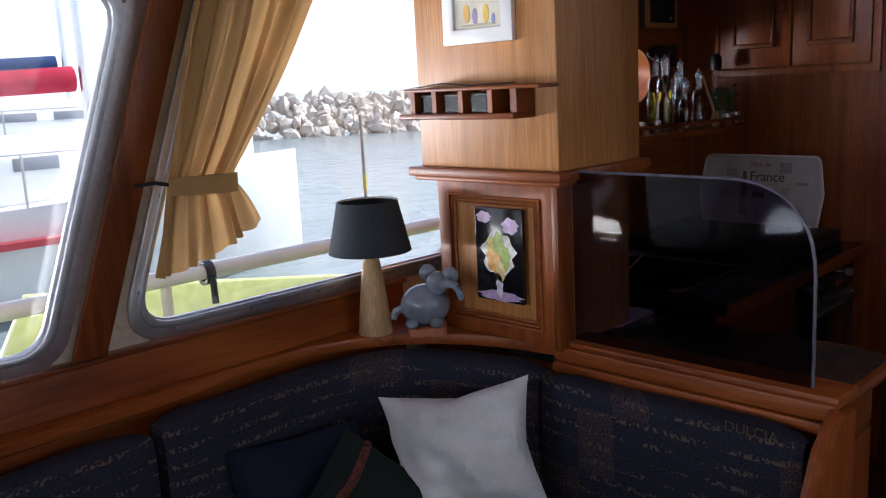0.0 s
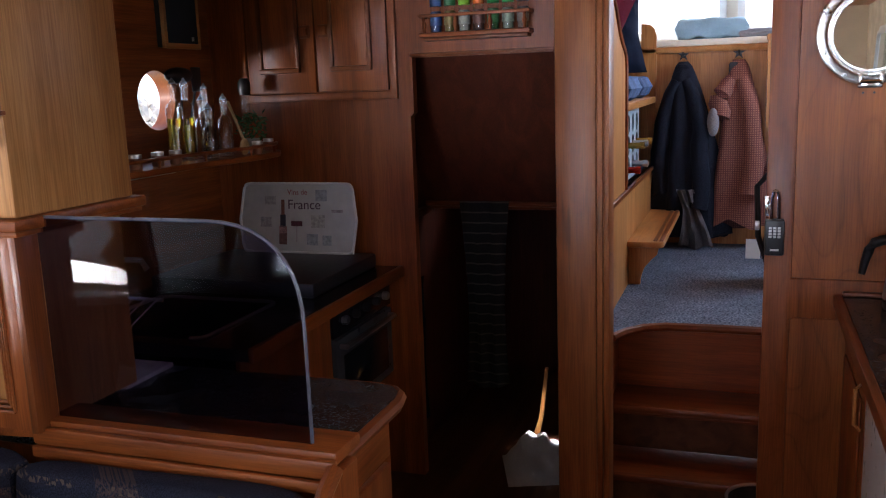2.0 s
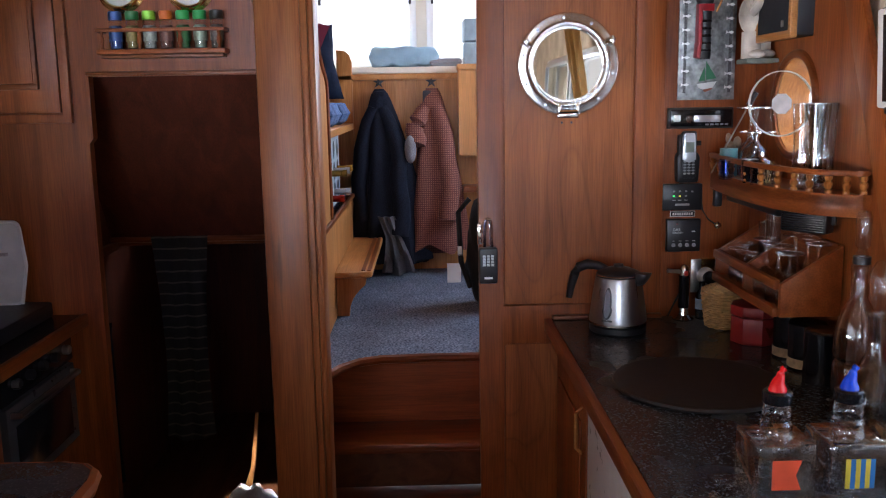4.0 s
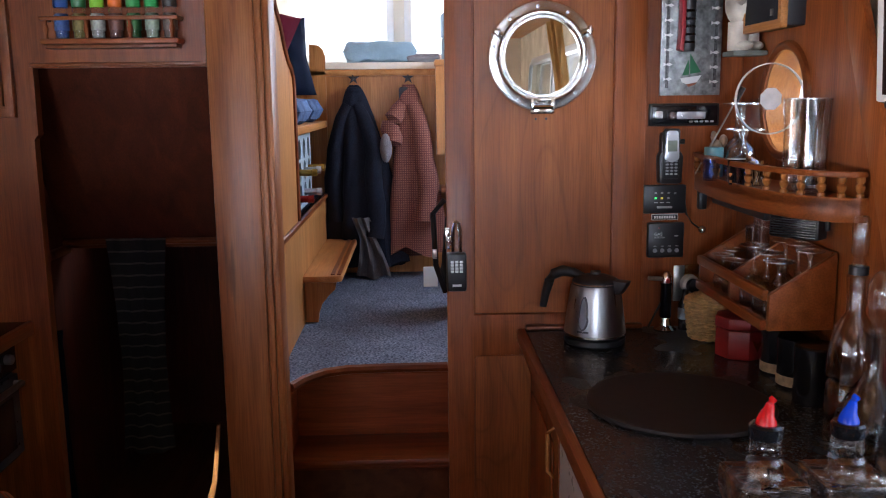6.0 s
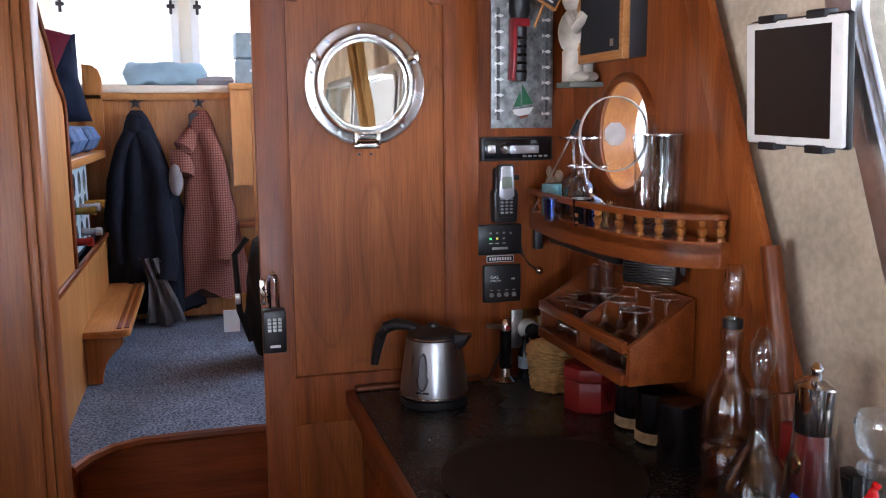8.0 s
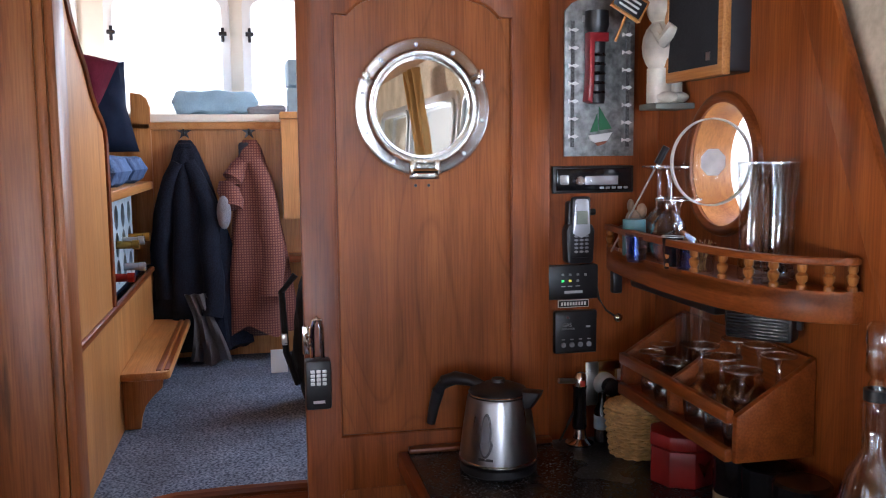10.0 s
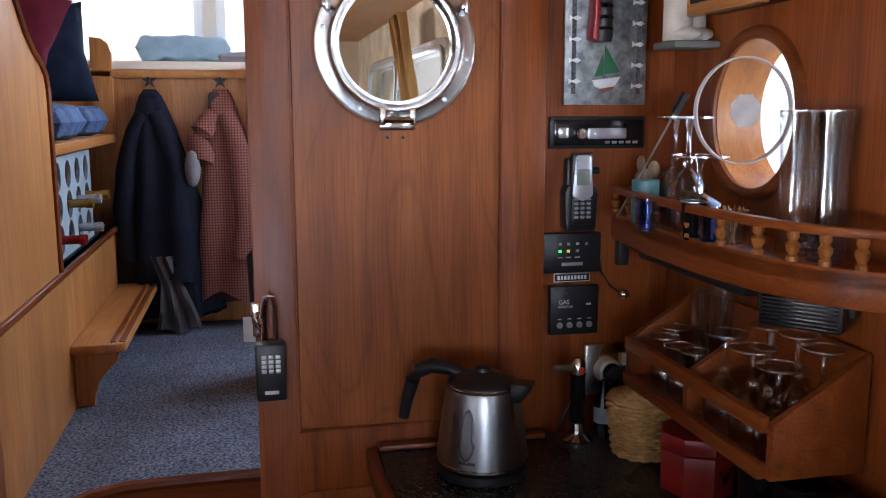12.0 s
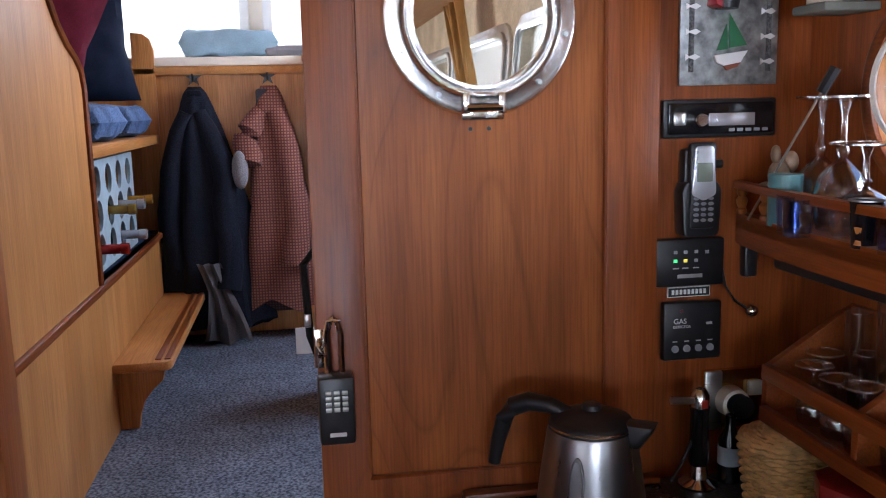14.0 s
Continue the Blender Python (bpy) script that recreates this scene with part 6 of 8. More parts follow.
nylon = cloth("black nylon", (0.015, 0.015, 0.016), None, 200, 0.5, 0.6)
_bb = pillow_bm(0.26, 0.52, 0.20, seed=6.0, ear=0.02)
_bb.transform(Matrix.Translation((0, 0, 0.26)))
part("body", _bb, nylon, _bg)
part("strap", tube([(-0.06, 0.10, 0.50), (-0.06, 0.15, 0.44), (-0.06, 0.14, 0.22), (-0.06, 0.10, 0.10)], 0.012, 8), nylon, _bg)
part("buckle", boxm(-0.08, -0.05, 0.135, 0.155, 0.25, 0.29, 0.003), steel, _bg)
solid("paper_card", boxm(4.95, 4.955, -0.15, -0.08, 0.66, 0.76), white_paint, "small white card standing on the carpet", "card")
struct("trim_ladder_post", boxm(4.9, 4.94, -0.27, -0.235, 0.66, 1.745, 0.006), honey_z, "honey timber upright beside the chart locker", "trim")

# wine rack with bottles
_wr = thing("wine_rack", "pale blue plastic wine rack with round holes", "rack", (4.34, 0.52, 1.1005))
part("plate", prism([(0.0, 0.0), (0.66, 0.0), (0.66, 0.325), (0.0, 0.325)], lambda u, v, w: (u, -0.06 + w, v), 0.012, [circle(0.09 + 0.16 * a, 0.062 + 0.10 * b, 0.046, 24) for a in range(4) for b in range(3)]), rgh("pale blue plastic", (0.36, 0.46, 0.52), 0.4), _wr)
part("plate", prism([(0.0, 0.0), (0.66, 0.0), (0.66, 0.325), (0.0, 0.325)], lambda u, v, w: (u, 0.10 + w, v), 0.012, [circle(0.09 + 0.16 * a, 0.062 + 0.10 * b, 0.046, 24) for a in range(4) for b in range(3)]), rgh("pale blue plastic", (0.36, 0.46, 0.52), 0.4), _wr)
part("tie_bar", boxm(0.0, 0.66, -0.05, 0.11, 0.32, 0.325), rgh("pale blue plastic", (0.36, 0.46, 0.52), 0.4), _wr)
for x, z, capc, lab in ((4.43, 1.127, (0.50, 0.04, 0.03), "red"), (4.59, 1.227, (0.42, 0.28, 0.06), "gold"), (4.75, 1.227, (0.62, 0.62, 0.66), "silver"), (4.75, 1.127, (0.60, 0.60, 0.64), "silver"), (4.91, 1.227, (0.62, 0.32, 0.05), "orange")):
    wb = thing("wine_bottle", "wine bottle lying in the rack with a %s foil neck" % lab, "bottle", (x, 0.51, z + 0.036), group="wine bottles")
    part("bottle", lathe([(0, -0.22), (0.036, -0.22), (0.038, -0.21), (0.038, -0.04), (0.030, 0.0), (0.015, 0.03), (0, 0.03)], 18, pose(0, 0, 0, 90)), rgh("dark bottle glass", (0.02, 0.03, 0.02), 0.1, 0, 0.1, 10, 0), wb)
    part("foil_neck", lathe([(0.015, 0.02), (0.0145, 0.10), (0.017, 0.102), (0.017, 0.125), (0, 0.126)], 16, pose(0, 0, 0, 90)), rgh("foil " + lab, capc, 0.25, 0.6, 0.05, 20, 0), wb)

# ---- key safe on the door ----
_ks = thing("key_safe", "black combination key safe hanging from a chrome shackle", "lock", (3.026, -0.157, 1.066))
part("body", boxm(-0.040, 0.0, -0.026, 0.027, 0.0, 0.103, 0.006), black_plastic, _ks)
part("shackle", tube([(-0.02, -0.010, 0.10), (-0.02, -0.010, 0.165), (-0.02, -0.006, 0.182), (-0.02, 0.0, 0.188), (-0.02, 0.006, 0.182), (-0.02, 0.010, 0.165), (-0.02, 0.010, 0.10)], 0.0055, 8), chrome, _ks)
for i in range(4):
    for j in range(3):
        part("button", boxm(-0.043, -0.039, -0.016 + 0.012 * j, -0.0075 + 0.012 * j, 0.052 + 0.0085 * i, 0.0585 + 0.0085 * i, 0.001), steel, _ks)
part("maker_mark", boxm(-0.0408, -0.039, -0.012, 0.012, 0.014, 0.020), white_plastic, _ks)
_hs = thing("hasp", "chrome hasp staple on the sliding door edge", "hasp", (3.026, -0.140, 1.205))
part("plate", boxm(-0.004, 0.0, -0.004, 0.012, -0.03, 0.03, 0.002), chrome, _hs)
part("eye", tube([(-0.004, 0.004, 0.012), (-0.026, 0.004, 0.008), (-0.028, 0.004, -0.004), (-0.004, 0.004, -0.010)], 0.004, 8), chrome, _hs)

# ---- instrument column on the bulkhead (front face x = 3.06) ----
galv = rgh("galvanised sheet", (0.30, 0.31, 0.305), 0.45, 0.8, 0.5, 55, 0.35)
_tb = thing("thermometer_board", "galvanised wall board with rows of tiny fish and a sailing boat", "board", (3.06, -0.787, 1.577))
part("plate", prism([(-0.08, 0.0), (0.082, 0.0), (0.082, 0.31), (0.066, 0.328), (0.03, 0.343), (-0.03, 0.343), (-0.064, 0.328), (-0.08, 0.31)], YZ(-0.010), 0.006, bevel=0.001), galv, _tb)
part("spacer", boxm(-0.005, 0.0, -0.05, 0.05, 0.05, 0.28), galv, _tb)
for s in (-1, 1):
    part("scale_strip", boxm(-0.0115, -0.0095, s * 0.064 - 0.004, s * 0.064 + 0.004, 0.02, 0.29), rgh("scale ink", (0.08, 0.08, 0.08), 0.6, 0, 0.9, 300, 0), _tb)
    for k in range(7):
        z = 0.035 + 0.038 * k + (0.008 if s > 0 else 0)
        part("fish", prism([(s * 0.062 - 0.012, z), (s * 0.062 - 0.004, z + 0.0045), (s * 0.062 + 0.006, z + 0.0012), (s * 0.062 + 0.012, z + 0.005), (s * 0.062 + 0.012, z - 0.005), (s * 0.062 + 0.006, z - 0.0012), (s * 0.062 - 0.004, z - 0.0045)], YZ(-0.0135), 0.0018), white_paint, _tb)
part("lettering_bar", boxm(-0.0105, -0.0098, 0.0, 0.042, 0.288, 0.302), white_plastic, _tb)
part("hull", prism([(-0.028, 0.052), (0.028, 0.045), (0.024, 0.034), (0.012, 0.029), (-0.016, 0.034)], YZ(-0.016), 0.005, bevel=0.001), white_paint, _tb, "white toy hull")
part("keel", prism([(0.012, 0.0285), (-0.016, 0.0335), (-0.010, 0.027), (0.006, 0.022)], YZ(-0.0155), 0.004), rgh("brown paint", (0.30, 0.10, 0.05), 0.5), _tb)
part("sail", prism([(0.006, 0.054), (0.024, 0.052), (0.008, 0.092)], YZ(-0.0155), 0.003), rgh("green enamel", (0.03, 0.16, 0.07), 0.35), _tb, "green toy sail")
part("sail", prism([(0.003, 0.056), (-0.026, 0.060), (0.004, 0.108)], YZ(-0.0155), 0.003), rgh("green enamel", (0.03, 0.16, 0.07), 0.35), _tb, "green toy sail")
_fl = thing("flashlight", "red and black flashlight clipped to the wall board", "flashlight", (3.030, -0.770, 1.69))
part("grip", lathe([(0, 0), (0.017, 0.0), (0.019, 0.01), (0.018, 0.07), (0.019, 0.13), (0, 0.13)], 18), black_plastic, _fl)
part("shell", prism([(-0.022, 0.13), (-0.022, 0.15), (0.022, 0.15), (0.022, 0.05), (0.026, 0.005), (0.014, 0.0), (0.010, 0.05), (0.010, 0.13)], lambda u, v, w: (-0.018 + w, u, v), 0.034, bevel=0.004), rgh("red plastic", (0.30, 0.012, 0.02), 0.35), _fl)
part("head", lathe([(0.021, 0.15), (0.026, 0.165), (0.026, 0.195), (0, 0.197)], 18), black_plastic, _fl)
for i in range(5):
    part("rib", lathe([(0.0185, 0.02 + 0.02 * i), (0.0205, 0.023 + 0.02 * i), (0.0185, 0.027 + 0.02 * i)], 14), black_gloss, _fl)

_rd = thing("car_radio", "black car radio set into the bulkhead with a silver display", "radio", (3.06, -0.7735, 1.526))
part("bezel", boxm(-0.012, 0.0, -0.095, 0.095, -0.030, 0.030, 0.004), black_plastic, _rd)
part("face", boxm(-0.017, -0.010, -0.088, 0.088, -0.024, 0.024, 0.003), black_gloss, _rd)
part("display", boxm(-0.0185, -0.016, -0.055, 0.022, -0.012, 0.008, 0.001), rgh("silver display", (0.55, 0.56, 0.60), 0.25, 0.7, 0.1, 40, 0), _rd)
part("volume_knob", lathe([(0.011, 0), (0.0115, 0.008), (0.009, 0.012), (0, 0.012)], 20, pose(-0.016, 0.036, -0.002, 0, -90, 0)), chrome, _rd)
part("arrow_keys", boxm(-0.0185, -0.016, 0.060, 0.080, -0.010, 0.010, 0.003), steel, _rd)
for i in range(5):
    part("key", boxm(-0.0182, -0.016, -0.078 + 0.014 * i, -0.068 + 0.014 * i, -0.021, -0.016, 0.001), grey_plastic, _rd)

_ph = thing("phone", "silver and black mobile phone in a car cradle", "phone", (3.06, -0.735, 1.355))
part("cradle", boxm(-0.025, 0.0, -0.026, 0.026, -0.008, 0.125, 0.007), black_plastic, _ph)
part("body", boxm(-0.040, -0.024, -0.0225, 0.0225, 0.0, 0.135, 0.007), black_plastic, _ph)
part("front_shell", prism(rounded([(-0.020, 0.055), (-0.015, 0.13), (0.015, 0.13), (0.020, 0.055), (0, 0.045)], 0.008), YZ(-0.0425), 0.004, bevel=0.001), rgh("silver plastic", (0.50, 0.52, 0.54), 0.3, 0.5, 0.05, 40, 0), _ph)
part("screen", boxm(-0.0435, -0.042, -0.013, 0.013, 0.075, 0.104, 0.001), rgh("lcd", (0.22, 0.25, 0.20), 0.25), _ph)
for i in range(5):
    for j in range(3):
        part("key", prism(circle(-0.012 + 0.012 * j, 0.015 + 0.0085 * i, 0.0045, 10, 0.0028), YZ(-0.0415), 0.002), grey_plastic if i else steel, _ph)
part("cradle_cup", prism(rounded([(-0.030, -0.012), (0.030, -0.012), (0.033, 0.060), (0.026, 0.075), (-0.026, 0.075), (-0.033, 0.060)], 0.010), YZ(-0.036), 0.034, bevel=0.004), black_plastic, _ph)
part("side_knob", lathe([(0.007, 0), (0.007, 0.012), (0, 0.012)], 12, pose(-0.02, -0.026, 0.10, 90, 0, 0)), black_plastic, _ph)

def panel_box(name, label, y0, y1, z0, z1, leds, words):
    p = thing(name, label, "panel", (3.06, (y0 + y1) / 2, z0))
    w, h = y1 - y0, z1 - z0
    part("case", boxm(-0.018, 0.0, -w / 2, w / 2, 0.0, h, 0.004), black_plastic, p)
    for y, z, c, e in leds:
        m = rgh("indicator", c, 0.3)
        if e:
            m.node_tree.nodes["Principled BSDF"].inputs["Emission Color"].default_value = (*c, 1)
            m.node_tree.nodes["Principled BSDF"].inputs["Emission Strength"].default_value = e
        part("indicator", boxm(-0.0195, -0.0175, y - 0.003, y + 0.003, z - 0.0025, z + 0.0025, 0.0006), m, p)
    for y, z, ww, hh in words:
        part("legend", boxm(-0.0186, -0.0178, y - ww / 2, y + ww / 2, z - hh / 2, z + hh / 2), rgh("legend ink", (0.45, 0.45, 0.44), 0.5), p)
    return p


GRN, YEL, GRY = (0.05, 0.5, 0.10), (0.5, 0.4, 0.05), (0.25, 0.25, 0.25)
_pb = panel_box("tank_monitor", "black tank monitor panel with green indicator lights", -0.784, -0.667, 1.261, 1.338,
          [(0.025, 0.042, GRN, 1.2), (0.008, 0.042, YEL, 0.6), (-0.010, 0.042, GRY, 0), (-0.028, 0.055, GRY, 0), (0.025, 0.056, GRY, 0), (0.008, 0.056, GRY, 0), (-0.010, 0.056, GRY, 0)],
          [(0.0, 0.017, 0.042, 0.006), (0.024, 0.030, 0.010, 0.002), (0.008, 0.030, 0.010, 0.002), (-0.010, 0.030, 0.010, 0.002)])
_nl = thing("number_label", "small black engraved label with a white border", "label", (3.06, -0.7315, 1.249))
part("border", boxm(-0.003, 0.0, -0.0365, 0.0365, -0.0085, 0.0085, 0.0008), white_plastic, _nl)
part("plate", boxm(-0.0036, -0.003, -0.0350, 0.0350, -0.0070, 0.0070), black_plastic, _nl)
for i in range(9):
    part("figure_bar", boxm(-0.0040, -0.0036, 0.0275 - 0.0068 * i - 0.0022, 0.0275 - 0.0068 * i + 0.0022, -0.0038, 0.0038), white_plastic, _nl)
_gd = panel_box("gas_detector", "black gas detector panel with four round buttons", -0.782, -0.683, 1.139, 1.235,
          [(0.02, 0.082, (0.10, 0.01, 0.01), 0)], [(-0.028, 0.060, 0.010, 0.004)] + [(0.030 - 0.02 * i, 0.032, 0.008, 0.0018) for i in range(4)])
for i in range(4):
    part("button", lathe([(0, 0.004), (0.0055, 0.0035), (0.006, 0)], 12, pose(-0.018, 0.030 - 0.02 * i, 0.020, 0, -90, 0)), grey_plastic, _gd)
_lm = rgh("white legend", (0.6, 0.6, 0.6), 0.5)
text_on(_gd, "GAS", 0.012, Matrix.Translation((-0.0186, 0.022, 0.065)) @ FACE_AFT, _lm)
text_on(_gd, "DETECTOR", 0.006, Matrix.Translation((-0.0186, 0.019, 0.056)) @ FACE_AFT, _lm)
_mc = thing("microphone_clip", "black handset clip with a curly wire and chrome ball", "clip", (3.06, -0.83, 1.30))
part("clip", boxm(-0.02, 0.0, -0.012, 0.012, -0.03, 0.04, 0.005), black_plastic, _mc)
part("wire", tube([(-0.012, 0.05, 0.0), (-0.02, 0.045, -0.04), (-0.025, 0.03, -0.065), (-0.03, 0.012, -0.078)], 0.0025, 6), black_plastic, _mc)
part("ball", blob(bmesh.new(), (-0.032, 0.004, -0.082), 0.011), chrome, _mc)

# chef ornament: one plain figure
_ch = bmesh.new()
blob(_ch, (0, 0, 0.275), 0.045, 1, 1.05, 0.75)
blob(_ch, (0, 0, 0.235), 0.036, 1, 1, 0.7)
blob(_ch, (0, 0, 0.195), 0.040, 1, 1, 1.05)
blob(_ch, (0, 0, 0.115), 0.048, 1, 1.0, 1.25)
for y in (-0.02, 0.02):
    tube([(0, y, 0.0), (0, y, 0.07)], 0.026, 10, _ch)
    blob(_ch, (-0.012, y, 0.012), 0.026, 1.2, 0.9, 0.5)
tube([(0, 0.03, 0.15), (-0.03, 0.05, 0.12), (-0.05, 0.045, 0.15)], 0.014, 8, _ch)
tube([(0, -0.03, 0.15), (-0.03, -0.045, 0.11), (-0.05, -0.03, 0.10)], 0.014, 8, _ch)
solid("cook_figurine", _ch, rgh("painted resin", (0.62, 0.57, 0.48), 0.5, 0, 0.45, 12), "painted resin cook ornament on a small bracket", "figurine", (2.930, -0.880, 1.685), 30)
solid("figurine_bracket", boxm(2.890, 2.972, -0.9295, -0.842, 1.672, 1.6845, 0.003), rgh("grey stone", (0.16, 0.17, 0.15), 0.7), "small grey bracket under the cook ornament", "bracket")
_sg = thing("chalk_sign", "tiny black chalkboard sign in a wooden frame", "sign", (2.93, -0.800, 1.885))
hang(_sg, 2.93, -0.800, 1.885, 30, 0, 0)
part("board", boxm(-0.004, 0.004, -0.034, 0.034, -0.022, 0.022, 0.002), black_plastic, _sg)
part("frame", tube([(-0.003, y, z) for y, z in ((-0.034, -0.022), (0.034, -0.022), (0.034, 0.022), (-0.034, 0.022), (-0.034, -0.022))], 0.004, 6), honey_x, _sg)
for z in (0.010, 0.0, -0.010):
    part("chalk_line", boxm(-0.0055, -0.004, -0.022, 0.022, z - 0.002, z + 0.002), white_plastic, _sg)
part("stick", tube([(0.0, -0.005, -0.022), (0.0, -0.012, -0.08)], 0.003, 6), honey_x, _sg)

# hinged port glass swung open
_pg = thing("porthole_glass", "round glass port light swung open on its hinge", "porthole", (2.690, -0.858, 1.566))
part("glass", lathe([(0, -0.004), (0.0775, -0.004), (0.0775, 0.004), (0, 0.004)], 48, pose(0, 0, 0, 0, 90, 0)), clear, _pg)
part("rim", lathe([(0.0775, -0.0045), (0.0800, -0.0045), (0.0800, 0.0045), (0.0775, 0.0045), (0.0775, -0.0045)], 48, pose(0, 0, 0, 0, 90, 0)), white_plastic, _pg)
part("sticker", prism([(0.026 * math.cos(math.pi / 8 + k * math.pi / 4), 0.026 * math.sin(math.pi / 8 + k * math.pi / 4)) for k in range(8)], YZ(-0.0055), 0.001), rgh("frosted sticker", (0.75, 0.72, 0.70), 0.6), _pg, "pale octagonal sticker")

# ---- gallery shelf ----
SHELF = [(3.058, -0.81), (2.95, -0.795), (2.80, -0.785), (2.65, -0.785), (2.52, -0.80), (2.44, -0.825), (2.385, -0.868), (2.362, -0.915)]


def smooth_line(pts, n=5):
    out = []
    for i in range(len(pts) - 1):
        p0, p1, p2, p3 = (Vector(pts[max(i - 1, 0)]), Vector(pts[i]), Vector(pts[i + 1]), Vector(pts[min(i + 2, len(pts) - 1)]))
        for k in range(n):
            t = k / n
            out.append(tuple(0.5 * ((2 * p1) + (p2 - p0) * t + (2 * p0 - 5 * p1 + 4 * p2 - p3) * t * t + (3 * p1 - p0 - 3 * p2 + p3) * t ** 3)))
    return out + [tuple(pts[-1])]


CURVE = smooth_line(SHELF)
_gs = thing("gallery_shelf", "curved teak shelf with a turned gallery rail", "shelf")
part("board", prism(CURVE + [(2.365, -0.9295), (3.058, -0.9295)], XY(1.352), 0.018), teak_x, _gs)
part("apron", prism(CURVE + [(x, y - 0.018) for x, y in CURVE[::-1]], XY(1.325), 0.05, bevel=0.003), teak_x, _gs)
part("rail", prism([(x, y + 0.006) for x, y in CURVE] + [(x, y - 0.010) for x, y in CURVE[::-1]], XY(1.414), 0.012, bevel=0.003), teak_x, _gs)
for k in (1, 5, 9, 13, 16, 19, 22, 25, 28, 31, 34):
    x, y = CURVE[k]
    part("baluster", lathe([(0.008, 0), (0.008, 0.006), (0.005, 0.009), (0.0085, 0.015), (0.0095, 0.022), (0.005, 0.027), (0.008, 0.031), (0.008, 0.039)], 10, pose(x, y - 0.004, 1.375)), amber_wood, _gs)
solid("strip_light", boxm(2.62, 2.98, -0.86, -0.83, 1.295, 1.324, 0.008), black_plastic, "black strip light fixed under the gallery shelf", "lamp")
_vs = thing("extension_speaker", "black slotted extension speaker under the gallery shelf", "loudspeaker", (2.525, -0.862, 1.300), 40)
_vs.scale = (0.68, 0.68, 0.82)
part("case", boxm(-0.082, 0.082, -0.04, 0.02, -0.034, 0.034, 0.008), black_plastic, _vs)
for i in range(9):
    part("slat", boxm(-0.074, 0.074, 0.020, 0.025, -0.029 + 0.0066 * i, -0.0255 + 0.0066 * i, 0.001), black_gloss, _vs)
part("bracket", boxm(-0.095, 0.095, -0.03, -0.015, -0.01, 0.042, 0.003), black_plastic, _vs)


# extra glossy glass for added rings that imitate bright refraction lines on rims
rim_glint = thin_glass("bright rim glint", (0.95, 0.97, 0.98), 0.6, 0.2, 0.4)
stemware = thin_glass("stemware glass", (0.96, 0.97, 0.97), 1.0, 0.07, 0.17)


def wine_glass(loc, bowl_r=0.033, h=0.15, name="wine_glass", upside=True, label="clear stemmed wine glass standing upside down", group="stemmed glasses"):
    foot = max(0.026, bowl_r * 1.04)
    prof = [(bowl_r * 0.84, 0.0), (bowl_r * 0.96, h * 0.12), (bowl_r, h * 0.27), (bowl_r * 0.84, h * 0.40), (bowl_r * 0.42, h * 0.49), (0.006, h * 0.54), (0.0085, h * 0.58), (0.0085, h * 0.61), (0.0045, h * 0.64), (0.0038, h * 0.86), (0.008, h * 0.95), (foot, h * 0.985), (foot, h), (0, h),
            ]
    inner = [(0, h * 0.515), (bowl_r * 0.40, h * 0.475), (bowl_r * 0.80, h * 0.39), (bowl_r * 0.965, h * 0.27), (bowl_r * 0.925, h * 0.12), (bowl_r * 0.81, 0.0)]
    g = thing(name, label, "glass", loc, 0, group)
    part("glass", lathe(inner + prof, 20), stemware, g)
    # added ring draws the highlight along the foot's edge
    part("foot_glint", lathe([(foot - 0.0012, h - 0.002), (foot + 0.0006, h - 0.002), (foot + 0.0006, h + 0.0006), (foot - 0.0012, h + 0.0006), (foot - 0.0012, h - 0.002)], 24), rim_glint, g)
    return g


for x, y, h, r in ((2.935, -0.875, 0.185, 0.035), (2.862, -0.862, 0.185, 0.037), (2.772, -0.835, 0.125, 0.043)):
    wine_glass((x, y, 1.3705), r, h)
blue_glass = thin_glass("cobalt glass", (0.66, 0.72, 0.92))
for x, y in ((2.875, -0.795), (2.825, -0.775), (2.665, -0.80)):
    t_ = thing("tumbler", "small blue tinted tumbler on the gallery shelf", "glass", (x, y, 1.3705), group="blue tumblers")
    part("glass", lathe([(0, 0.0), (0.018, 0.0), (0.021, 0.05), (0.019, 0.05), (0.0165, 0.005), (0, 0.005)], 18), blue_glass, t_)
for x, y in ((2.712, -0.795),):
    t_ = thing("candle_cup", "dark glass tea light cup on the gallery shelf", "cup", (x, y, 1.3705), group="tea light cups")
    part("cup", lathe([(0, 0.0), (0.015, 0.0), (0.019, 0.055), (0.0205, 0.058), (0.018, 0.058), (0.014, 0.006), (0, 0.006)], 20), black_gloss, t_)
    part("rim", lathe([(0.018, 0.058), (0.0208, 0.058), (0.0208, 0.060), (0.018, 0.060), (0.018, 0.058)], 20), steel, t_)
t_ = thing("toothpick_glass", "clear shot glass full of toothpicks", "glass", (2.625, -0.81, 1.3705))
part("glass", lathe([(0, 0.0), (0.018, 0.0), (0.022, 0.055), (0.020, 0.055), (0.016, 0.006), (0, 0.006)], 16), clear, t_)
for k in range(9):
    part("toothpick", tube([(0.006 * math.cos(k), 0.006 * math.sin(k), 0.007), (0.014 * math.cos(k * 1.7), 0.014 * math.sin(k * 1.7), 0.060)], 0.0009, 5), beech, t_)
